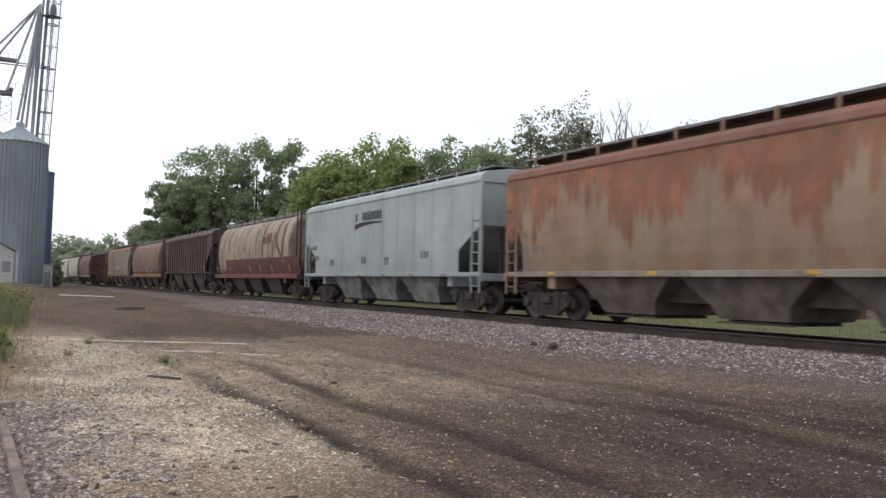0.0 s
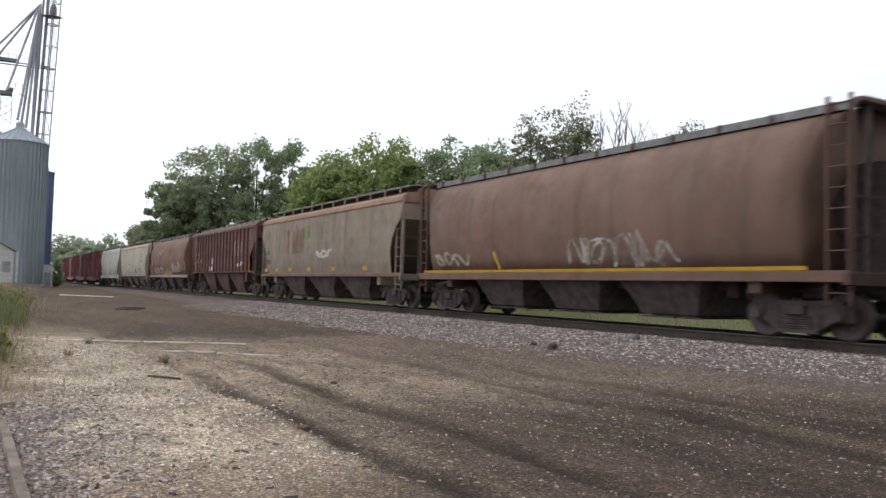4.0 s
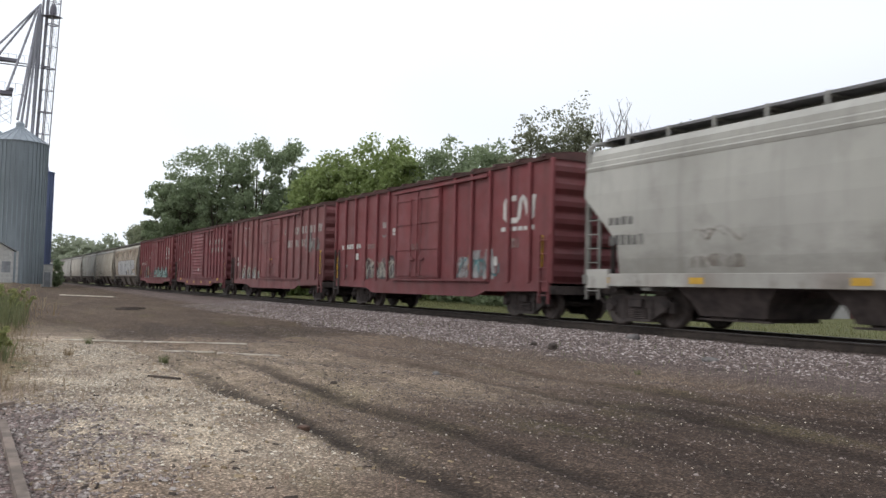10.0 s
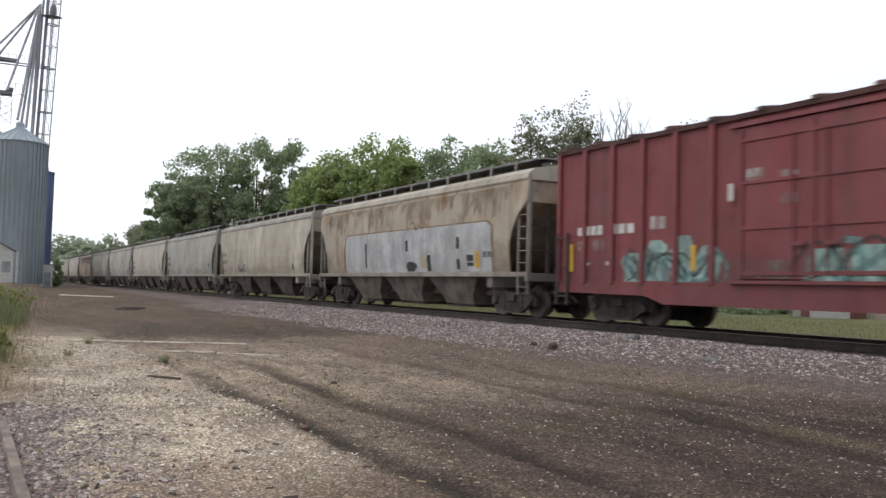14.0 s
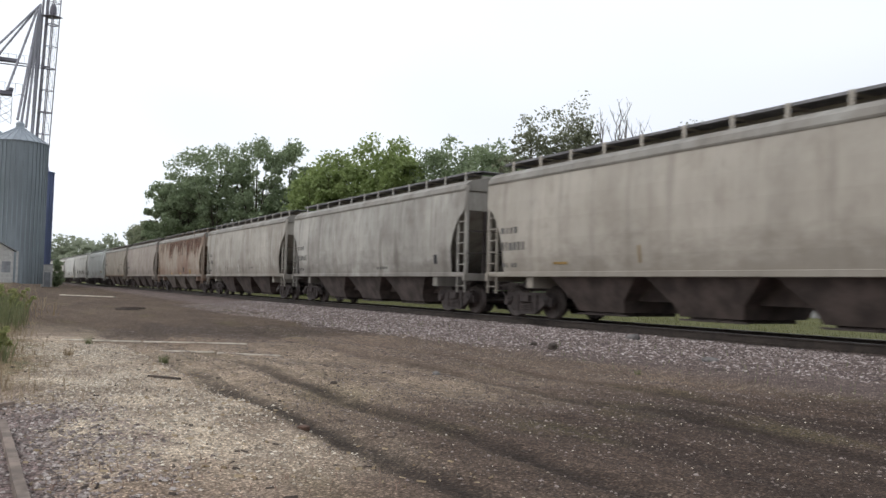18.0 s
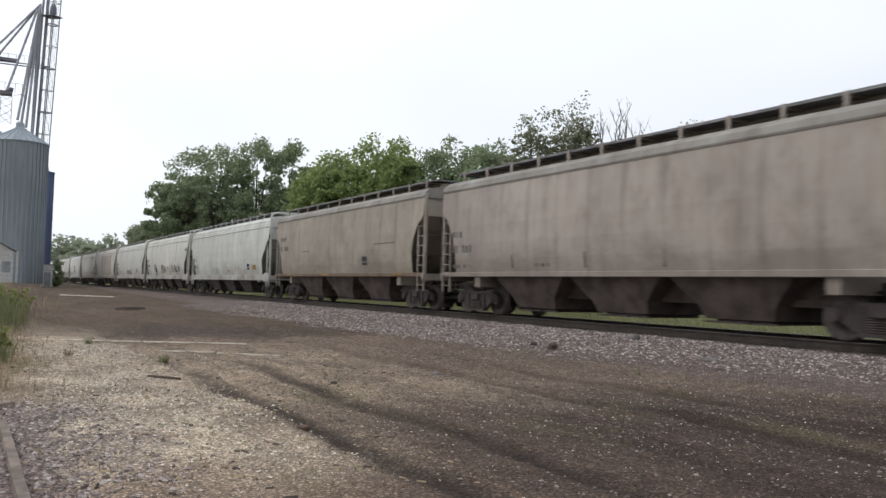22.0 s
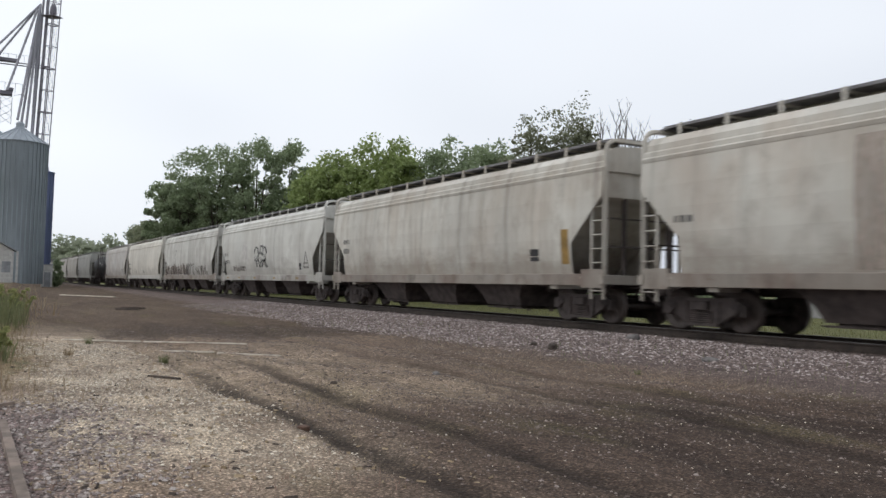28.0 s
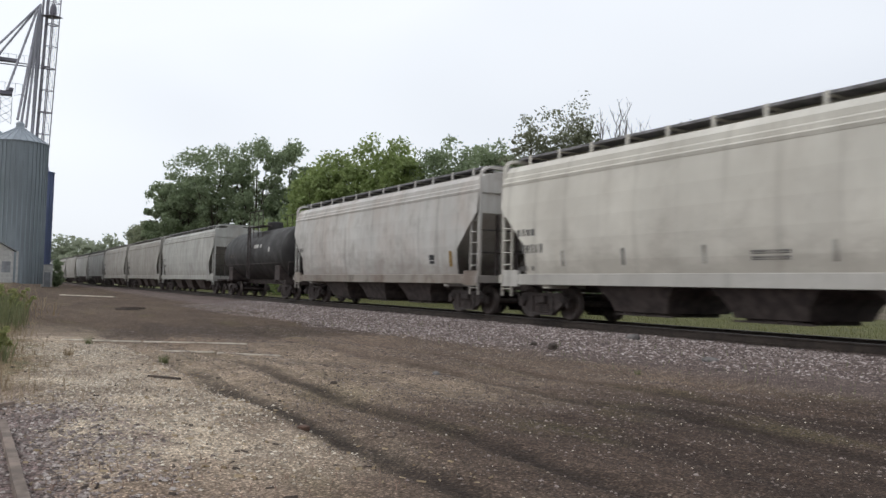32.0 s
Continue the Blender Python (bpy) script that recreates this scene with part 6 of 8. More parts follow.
    spec("big", "long pale hopper car with blue and faded brown graffiti", P("pale_cool_paint", (214, 214, 206), (150, 140, 130), 55, 0.45, 0.4, (190, 178, 166), 0.12), sill=SILL_W,
         marks=[("rect", 0.05, 2.0, 1.0, 0.6, M_WHITE), ("blocks", 0.26, 0.98, 0.9, 1.3, 2, M_BLUE), ("tag", 0.235, 1.5, 1.1, 0.8, 2, 0.16, M_SPRAYBLK), ("blocks", 0.42, 1.4, 1.9, 0.8, 3, M_SPRAYTAN), ("tag", 0.42, 1.4, 1.9, 0.8, 3, 0.1, M_SPRAYBRN), ("tag", 0.565, 1.45, 0.6, 0.6, 1, 0.1, M_SPRAYBRN), ("blocks", 0.65, 1.4, 2.3, 0.75, 4, M_SPRAYTAN), ("tag", 0.65, 1.45, 2.3, 0.7, 4, 0.1, M_SPRAYBRN), ("bars", 0.82, 1.55, 0.45, 0.36, 1, M_BLACK), ("tag", 0.95, 3.05, 0.8, 0.3, 2, 0.12, M_SPRAYGRY), ("rect", 0.05, 1.7, 0.3, 0.15, M_OCHRE)] + reporting(0.05, 2.45, M_GREYMARK, 2)),
    spec("big", "long pale hopper car with a few grey scrawls", P("pale_paint_b", (212, 212, 206), (160, 152, 144), 57, 0.4, 0.35, None, 0.06), sill=SILL_W, marks=[("tag", 0.1, 1.5, 1.4, 0.35, 6, 0.04, M_SPRAYTAN), ("blocks", 0.4, 1.35, 3.4, 0.5, 7, M_SPRAYTAN), ("tag", 0.42, 1.4, 2.6, 0.5, 6, 0.05, M_SPRAYBRN), ("bars", 0.75, 1.55, 0.4, 0.3, 1, M_BLACK), ("rect", 0.86, 1.0, 0.4, 0.18, M_YELLOW)] + reporting(0.05, 2.4, M_GREYMARK, 2)),
    spec("big", "long pale hopper car with a dusty pink rear half", P("pale_pinkish_paint", (206, 204, 196), (160, 146, 132), 59, 0.45, 0.5, (188, 170, 154), 0.1), sill=SILL_D, marks=[("rect", 0.30, 1.30, 9.0, 2.35, M_DUSTPINK), ("bars", 0.06, 2.35, 0.6, 0.16, 3, M_GREYMARK), ("rect", 0.64, 1.6, 0.12, 0.4, M_OCHRE), ("bars", 0.86, 1.75, 1.2, 0.14, 4, M_FADED)]),
    spec("big", "long grey-white hopper car rusty along the lower side", P("grey_white_paint", (208, 206, 198), (156, 140, 124), 61, 0.6, 0.45, (182, 166, 148), 0.15), sill=SILL_D, marks=[("bars", 0.07, 2.5, 0.7, 0.2, 4, M_GREYMARK), ("bars", 0.07, 2.1, 0.8, 0.22, 5, M_GREYMARK), ("bars", 0.83, 1.6, 0.4, 0.32, 1, M_BLACK), ("rect", 0.91, 1.5, 0.3, 0.9, M_OCHRE)]),
    spec("big", "long white hopper car with black scrawled graffiti", P("white_paint_c", (216, 216, 210), (170, 162, 152), 63, 0.35, 0.3, None, 0.06), sill=SILL_W, marks=[("tag", 0.42, 2.3, 2.2, 0.6, 4, 0.08, M_SPRAYBLK), ("tag", 0.42, 1.6, 2.2, 0.65, 4, 0.08, M_SPRAYBLK), ("tag", 0.43, 1.9, 2.0, 0.7, 3, 0.06, M_GREYMARK), ("rect", 0.28, 2.1, 1.0, 0.9, M_WHITE), ("blocks", 0.16, 1.45, 2.6, 0.4, 8, M_SPRAYTAN), ("tag", 0.16, 1.45, 2.6, 0.4, 9, 0.035, M_GREYMARK), ("cone", 0.865, 1.5, 0.7, 0.85, M_GREYMARK), ("bars", 0.83, 1.5, 0.3, 0.3, 1, M_BLACK)] + reporting(0.055, 2.4, M_GREYMARK, 2) + dots((0.08, 0.22, 0.4, 0.6, 0.8), 1.05, M_OCHRE, 0.35, 0.08)),
    spec("big", "long grey hopper car with dark brown graffiti along the sill", P("grey_paint_d", (208, 208, 202), (150, 140, 130), 65, 0.5, 0.4, None, 0.1), sill=SILL_D, marks=[("blocks", 0.03, 1.25, 8.8, 0.8, 9, M_SPRAYTAN), ("blocks", 0.05, 1.25, 8.4, 0.95, 22, M_SPRAYBRN), ("tag", 0.08, 1.3, 8.0, 0.75, 15, 0.06, M_SPRAYBRN), ("tag", 0.48, 1.2, 2.9, 1.05, 3, 0.1, M_GREYMARK), ("blocks", 0.66, 1.25, 3.6, 0.7, 8, M_SPRAYTAN), ("tag", 0.66, 1.25, 3.4, 0.8, 8, 0.07, M_SPRAYBRN)] + [("path", f, 1.26, ((0.0, 0.0), (0.02, 0.35), (0.0, 0.75)), 0.12, M_OCHRERUST) for f in (0.05, 0.12, 0.2, 0.27, 0.36, 0.44, 0.455)] + [("rect", 0.85, 1.55, 0.35, 0.45, M_WHITE), ("path", 0.28, 2.1, ((0.0, 0.0), (0.0, 1.0), (0.4, 1.05)), 0.09, M_GREYMARK), ("bars", 0.05, 2.15, 0.7, 0.2, 4, M_GREYMARK)]),
    spec("big", "long clean cream-white hopper car", P("cream_white_paint", (220, 216, 206), (186, 178, 166), 67, 0.25, 0.25, None, 0.03), sill=P("clean_white_sill", (226, 224, 218), (180, 174, 166), 68), marks=[("rect", f, 1.45, 0.1, 0.4, M_GREYMARK) for f in (0.16, 0.29, 0.43, 0.6)] + [("bars", 0.5, 1.5, 0.9, 0.08, 1, M_GREYMARK), ("bars", 0.5, 1.62, 0.9, 0.08, 1, M_GREYMARK)] + reporting(0.05, 2.3, M_GREYMARK)),
    spec("big", "long pale grey hopper car with faint brown stains", P("pale_grey_paint_e", (206, 204, 200), (156, 144, 134), 69, 0.5, 0.45, (182, 164, 152), 0.1), sill=SILL_D, marks=[("bars", 0.82, 1.6, 0.35, 0.3, 1, M_BLACK), ("bars", 0.05, 2.3, 0.6, 0.2, 3, M_GREYMARK), ("rect", 0.9, 1.5, 0.2, 0.5, M_OCHRE)]),
    spec("tank", "black tank car with white stencils", P("black_tank_paint", (44, 42, 42), (66, 60, 56), 71, 0.4, 0.3, None, 0.1), marks=[("bars", 0.55, 2.75, 1.4, 0.22, 5, M_WHITE), ("bars", 0.15, 2.3, 1.6, 0.2, 6, M_FADED), ("rect", 0.75, 2.5, 0.25, 0.25, M_WHITE)]),
]
while len(CARS) < len(JOINS) - 1:
    k = len(CARS)
    tone = [(204, 204, 198), (212, 212, 206), (188, 184, 176), (198, 194, 186)][k % 4]
    CARS.append(spec("big" if JOINS[k + 1] - JOINS[k] > 0.82 else "flat", ["pale grey covered hopper car far down the train", "dusty light hopper car far down the train"][k % 2],
                     P("distant_car_paint", tone, (150, 140, 130), 80 + 2 * k, 0.45, 0.35), under=TAN_U, marks=reporting(0.05, 2.4, M_GREYMARK)))


def add_marks(car, kind, half, marks, rng):
    base = lift_of(kind)
    for j, mk in enumerate(marks):
        what, f, z = mk[0], mk[1], mk[2]
        x = -half + f * 2 * half
        lift = base + 0.0012 * j
        if kind == "box" and DOOR[0] - 0.3 < x < DOOR[1]:
            lift += 0.08
        bm = bmesh.new()
        m = mk[-1]
        name = "lettering"
        if what == "bars":
            bars(bm, kind, x, z, mk[3], mk[4], mk[5], rng, lift)
        elif what == "rect":
            patch(bm, kind, x, x + mk[3], z, z + mk[4], lift + 0.07 if kind == "box" and z < 1.0 else lift + 0.02 if kind == "big" and z < 1.24 else lift + (0.03 if kind in ("flat", "tall") and z < 1.3 else 0.0))
            name = "reflector" if m in (M_YELLOW, M_OCHRE) else "painted_patch"
        elif what == "panel":
            w, h = mk[3], mk[4]
            rows = [((x + 0.12, z), (x + w, z)), ((x, z + 0.15), (x + w, z + 0.15)), ((x, z + h - 0.2), (x + w, z + h - 0.15)), ((x + 0.2, z + h), (x + w - 0.25, z + h))]
            skin_quads(bm, kind, rows, lift)
            name = "patched_panel"
        elif what == "tag":
            bm.free()
            bm = tag_bm(kind, x, z, mk[3], mk[4], rng, mk[6], lift, mk[5])
            name = "graffiti_scrawl"
        elif what == "blocks":
            bm.free()
            bm = block_bm(kind, x, z, mk[3], mk[4], rng, lift, mk[5])
            name = "graffiti_block"
        elif what == "drips":
            # a rusted upper sheet with ragged run-down lower ends
            w, h, n = mk[3], mk[4], mk[5]
            for k in range(n):
                u = k / n
                d = h * (0.5 + 0.22 * math.sin(u * 23.0) + 0.12 * math.sin(u * 61.0 + 1.0) + rng.uniform(-0.22, 0.22))
                a, b = x + w * u, x + w * (k + 1.0) / n
                m2 = (a + b) / 2 + rng.uniform(-0.3, 0.3) * w / n
                skin_quads(bm, kind, [((m2 - 0.01, z - d), (m2 + 0.01, z - d)), ((a, z - d + h * 0.16), (b, z - d + h * 0.16)), ((a, z), (b, z))], lift)
            name = "rust_stain"
        elif what == "path":
            stroke(bm, kind, [(x + a, z + b) for a, b in mk[3]], mk[4], lift)
            name = "painted_stroke"
        elif what == "swoosh":
            w, h = mk[3], mk[4]
            rows = [((x + w * k / 8, z + h * 0.35 - h * 1.2 * (1 - k / 8) * (k / 8 - 1) ** 2), (x + w * k / 8, z + h * (0.6 + 0.4 * math.sin(k / 8 * 3.14)))) for k in range(9)]
            skin_quads(bm, kind, rows, lift)
            name = "emblem"
        elif what == "emblem":
            w, h, t = mk[3], mk[4], mk[5]
            # one ribbon bent up and down
            bent = ((0.4, 1.0), (0.1, 1.0), (0.0, 0.82), (0.0, 0.18), (0.1, 0.0), (0.42, 0.0), (0.5, 0.12), (0.55, 0.85), (0.62, 1.0), (0.7, 0.85), (0.82, 0.15), (0.9, 0.0), (0.95, 0.15), (1.0, 1.05))
            stroke(bm, kind, [(x + w * a, z + h * b) for a, b in bent], t, lift)
            name = "emblem"
        elif what == "shield":
            w, h = mk[3], mk[4]
            stroke(bm, kind, [(x, z + h), (x + w * 0.3, z + h * 0.93), (x + w * 0.5, z + h), (x + w * 0.7, z + h * 0.93), (x + w, z + h), (x + w * 0.95, z + h * 0.4), (x + w * 0.5, z), (x + w * 0.05, z + h * 0.4), (x, z + h)], 0.07, lift)
            name = "emblem"
        elif what == "cone":
            w, h = mk[3], mk[4]
            stroke(bm, kind, [(x, z + 0.1), (x + w * 0.5, z + h), (x + w, z + 0.1), (x, z + 0.1)], 0.09, lift)
            stroke(bm, kind, [(x + w * 0.2, z + h * 0.35), (x + w * 0.8, z + h * 0.35)], 0.08, lift)
            name = "emblem"
        if len(bm.faces):
            ob = part(name, bm, m, car)
            if name in ("lettering", "graffiti_block", "graffiti_scrawl"):
                tagged(ob, kind="stuff")
        else:
            bm.free()


train = []
for i, sp in enumerate(CARS):
    a, b = JOINS[i], JOINS[i + 1]
    sp["L"] = (b - a) * STEP
    x0 = HEAD - STEP * (a + b) / 2
    spinning = []
    make = {"box": boxcar, "tank": tank_car}.get(sp["kind"], hopper)
    car, half = make(i, sp, pose(x0, DECK, 0), spinning)
    add_marks(car, sp["kind"], half, sp.get("marks", ()), random.Random(100 + i))
    train.append((car, x0, (a + b) / 2, spinning))


def motions():
    """The train rolls by, gaining a little speed; wheels turn as they roll."""
    for car, x0, mid, spinning in train:
        walk(car, [(t, pose(x0 + run(t), DECK, 0)) for t in range(33)])
        near = [k / FPS for k in range(32 * FPS + 1) if -75.0 < x0 + run(k / FPS) < 13.0]
        if not near:
            continue
        for ws, sx in spinning:
            rows = []
            for t in near:
                rows.append((t, pose(sx, 0, WHEEL_R, 0, math.degrees(run(t) / WHEEL_R) % 360.0, 0)))
            if near[0] > 0.02:
                rows.insert(0, (0.0, rows[0][1]))
            if near[-1] < 31.98:
                rows.append((32.0, rows[-1][1]))
            walk(ws, rows)

# ---- trees and field beyond the track ----
def leaves_mesh(name, lobes, count, size, material, seed, shell=0.55):
    """A crown of many small folded leaf clumps, thick near the lobes' skins, with gaps."""
    rng = np.random.RandomState(seed)
    vol = np.array([l[3] * l[4] * l[5] for l in lobes], float) ** 0.75
    pick = rng.choice(len(lobes), count, p=vol / vol.sum())
    L = np.array(lobes, float)[pick]
    # sprays: leaves gather round sub-clumps
    per, spray = (18, 0.11) if shell < 0.2 else (80, 0.14) if shell > 0.6 else (62, 0.16)
    nsub = max(10, count // per)
    sub_l = rng.choice(len(lobes), nsub, p=vol / vol.sum())
    d = rng.normal(size=(nsub, 3))
    d /= np.linalg.norm(d, axis=1)[:, None]
    rad = shell + (1 - shell) * rng.rand(nsub, 1) ** 0.6
    LS = np.array(lobes, float)[sub_l]
    cen = LS[:, :3] + d * rad * LS[:, 3:6] * (0.8 + 0.35 * rng.rand(nsub, 1))
    which = rng.randint(0, nsub, count)
    spread = LS[which][:, 3:6].mean(1)[:, None] * spray
    p = cen[which] + np.clip(rng.normal(size=(count, 3)), -1.7, 1.7) * spread * np.array([1, 1, 0.75])
    a = rng.normal(size=(count, 3))
    a /= np.linalg.norm(a, axis=1)[:, None]
    b = np.cross(a, rng.normal(size=(count, 3)))
    b /= np.linalg.norm(b, axis=1)[:, None]
    s = size * (0.6 + 0.8 * rng.rand(count, 1))
    n = np.cross(a, b)
    v = np.stack([p - a * s, p + b * s * 0.55 + n * s * 0.15, p + a * s, p - b * s * 0.55 + n * s * 0.15], 1)
    k = 4 * np.arange(count)
    f = np.concatenate([np.stack([k, k + 1, k + 2], -1), np.stack([k, k + 2, k + 3], -1)])
    return raw_mesh(name, v.reshape(-1, 3).tolist(), f.tolist(), material), cen


def tree(x, y, height, lobes, count, size, leaf, label, seed, trunk_r=0.3, name="tree", shell=0.55):
    """lobes: (dx, dy, z, rx, ry, rz) round the foot."""
    rng = random.Random(seed)
    t = thing(name, pose(x, y, gz(x, y) - 0.1), label, "tree")
    me, cen = leaves_mesh("crown", lobes, count, size, leaf, seed, shell)
    bm = bmesh.new()
    fork = height * 0.3
    bend = (rng.uniform(-0.4, 0.4), rng.uniform(-0.4, 0.4))
    tube(bm, (0, 0, 0), (bend[0] * 0.5, bend[1] * 0.5, fork * 0.5), trunk_r * 1.25, trunk_r, 8)
    tube(bm, (bend[0] * 0.5, bend[1] * 0.5, fork * 0.5), (bend[0], bend[1], fork), trunk_r, trunk_r * 0.8, 8)
    for lb in lobes:
        mid = (bend[0] * 0.5 + lb[0] * 0.5, bend[1] * 0.5 + lb[1] * 0.5, fork + (lb[2] - fork) * 0.45)
        top = (lb[0], lb[1], lb[2] + lb[5] * 0.45)
        tube(bm, (bend[0], bend[1], fork * 0.9), mid, trunk_r * 0.55, trunk_r * 0.36, 6)
        tube(bm, mid, top, trunk_r * 0.36, trunk_r * 0.1, 5)
        for _ in range(5):
            e = [lb[k] + rng.uniform(-0.85, 0.85) * lb[3 + k] for k in range(3)]
            s = [mid[k] + (top[k] - mid[k]) * rng.uniform(0.1, 0.8) for k in range(3)]
            tube(bm, s, e, trunk_r * 0.16, trunk_r * 0.04, 4)
    part("trunk", bm, M_BARK, t)
    part("crown", me, None, t)
    return t


def lobes_for(r, z0, z1, n, seed, rx=None):
    rng = random.Random(seed)
    out = [(0, 0, (z0 + z1) / 2 + (z1 - z0) * 0.12, r * 0.62, r * 0.62, (z1 - z0) * 0.38)]
    for k in range(n):
        a = 2 * math.pi * k / n + rng.uniform(-0.4, 0.4)
        d = r * rng.uniform(0.45, 0.72)
        zz = z0 + (z1 - z0) * rng.uniform(0.2, 0.78)
        q = r * rng.uniform(0.3, 0.46)
        out.append((d * math.cos(a), d * math.sin(a), zz, q, q, q * rng.uniform(0.75, 1.1)))
    return out


def seat(px, dist):
    """A place on the ground by bearing (degrees left of the camera's aim are negative) and distance."""
    a = radians(YAW + px)
    return -FAR * dist * math.cos(a), FAR * dist * math.sin(a)


def planted(bearing, dist, top, radius, n, leaf, label, seed, z0=0.3, count=9000, size=0.3, trunk=0.3, nm="tree", shell=0.55):
    x, y = seat(bearing, dist)
    base = gz(x, y)
    h = top - base
    return tree(x, y, h, lobes_for(radius, h * z0, h, n, seed), count, size, leaf, label, seed, trunk, nm, shell)


def bearing(px):
    return math.degrees(math.atan((px - 784) / FOCAL))


# the big trees, from the far end of the line towards the camera's right
D1, D2 = "tall dark green broadleaf tree beyond the track", "bright green young tree in the tree row"
planted(bearing(305), 136, 17.0, 5.4, 8, M_LEAF, "dark green broadleaf tree with an uneven crown", 30, 0.1, 13020, 0.30, 0.4)
planted(bearing(338), 134, 22.2, 7.2, 10, M_LEAF, D1, 31, 0.16, 11500, 0.24, 0.5, shell=0.72)
planted(bearing(386), 130, 23.5, 7.0, 9, M_LEAF, "tall dark green broadleaf tree with an open crown", 32, 0.2, 11500, 0.24, 0.5, shell=0.72)
planted(bearing(450), 126, 23.4, 6.2, 9, M_LEAF, "broad dark green tree with a rounded crown", 33, 0.2, 12000, 0.24, 0.45, shell=0.72)
planted(bearing(508), 124, 22.6, 5.4, 8, M_LEAF, D1, 46, 0.15, 12000, 0.24, 0.45, shell=0.72)
planted(bearing(560), 92, 15.9, 4.4, 8, M_LEAFB, D2, 34, 0.06, 14105, 0.22, 0.25)
planted(bearing(600), 90, 16.5, 4.0, 8, M_LEAFB, D2, 47, 0.06, 13020, 0.22, 0.25)
planted(bearing(652), 86, 16.2, 4.4, 8, M_LEAFB, "bright green tree with an upright crown", 35, 0.06, 15190, 0.22, 0.3)
planted(bearing(698), 84, 16.5, 3.8, 8, M_LEAFB, "bright green bushy tree in the tree row", 36, 0.06, 13020, 0.22, 0.25)
planted(bearing(765), 82, 15.8, 4.4, 8, M_LEAF, "mid green broadleaf tree behind the train", 48, 0.06, 13020, 0.21, 0.3)
planted(bearing(818), 80, 15.8, 4.6, 8, M_LEAF, "mid green broadleaf tree with a domed crown", 37, 0.06, 16275, 0.21, 0.3)
planted(bearing(862), 76, 14.9, 4.0, 8, M_LEAF, "mid green tree behind the train", 38, 0.06, 13020, 0.21, 0.25)
planted(bearing(905), 66, 12.4, 3.2, 7, M_LEAF, "low dark green tree behind the train", 39, 0.06, 9765, 0.19, 0.2)
planted(bearing(905), 50, 11.2, 1.7, 9, M_LEAFS, "sparse pale-leaved young sapling", 40, 0.3, 1500, 0.11, 0.1, "sapling", 0.1)
planted(bearing(938), 49, 12.4, 2.0, 9, M_LEAFS, "pale-leaved sapling with grey stems", 49, 0.25, 3800, 0.1, 0.11, "sapling", 0.1)
planted(bearing(978), 49, 12.9, 2.2, 10, M_LEAFS, "thin pale-leaved tree with sky showing through", 41, 0.2, 4400, 0.1, 0.12, "sapling", 0.1)
planted(bearing(1008), 50, 13.2, 2.0, 10, M_LEAFS, "pale-leaved upright sapling behind the train", 50, 0.2, 4600, 0.1, 0.12, "sapling", 0.1)
planted(bearing(1036), 50, 13.4, 1.6, 9, M_LEAFS, "thin pale-leaved upright sapling", 42, 0.2, 4200, 0.1, 0.1, "sapling", 0.1)
planted(bearing(1215), 50, 12.0, 2.5, 12, M_LEAFS, "pale sapling top behind the train", 43, 0.3, 6000, 0.11, 0.1, "sapling", 0.1)
planted(bearing(250), 215, 16.5, 6.5, 8, M_LEAFP, "distant pale green tree by the line", 44, 0.06, 8680, 0.37, 0.3)
planted(bearing(285), 190, 14.5, 5.5, 8, M_LEAFP, "distant green tree by the line", 45, 0.06, 8680, 0.37, 0.3)


def bare_sapling(px, dist, top, seed):
    rng = random.Random(seed)
    x, y = seat(bearing(px), dist)
    t = thing("bare_sapling", pose(x, y, gz(x, y) - 0.1), "leafless thin grey sapling", "tree", "bare saplings")
    h = top - gz(x, y)
    bm = bmesh.new()
    lean = rng.uniform(-0.5, 0.5)
    tube(bm, (0, 0, 0), (lean * 0.5, 0, h * 0.5), 0.07, 0.045, 6)
    tube(bm, (lean * 0.5, 0, h * 0.5), (lean * 1.6, 0.1, h * 0.86), 0.045, 0.02, 5)
    part("trunk", bm, M_BARK, t)
    bm = bmesh.new()
    for k in range(16):
        z = h * rng.uniform(0.3, 0.85)
        a = rng.uniform(0, 6.28)
        r = (1.15 - z / h) * rng.uniform(2.6, 4.8)
        p = Vector((lean * z / h, 0, z))
        q = p + Vector((r * 0.42 * math.cos(a), r * 0.42 * math.sin(a), r * 0.95))
        tube(bm, p, q, 0.023, 0.01, 4)
        for _ in range(4):
            s = p.lerp(q, rng.uniform(0.3, 0.9))
            b = rng.uniform(0, 6.28)
            g = r * rng.uniform(0.15, 0.4)
            tube(bm, s, s + Vector((g * 0.5 * math.cos(b), g * 0.5 * math.sin(b), g)), 0.014, 0.007, 3)
    tagged(part("twig_spray", bm, M_BARK, t), kind="stuff")


for px, d, top, sd in ((1068, 49, 13.4, 1), (1080, 50, 13.9, 2), (1096, 50, 13.7, 6), (1110, 49, 13.0, 3), (1128, 50, 12.6, 4), (1144, 50, 12.0, 5)):
    bare_sapling(px, d, top, sd)


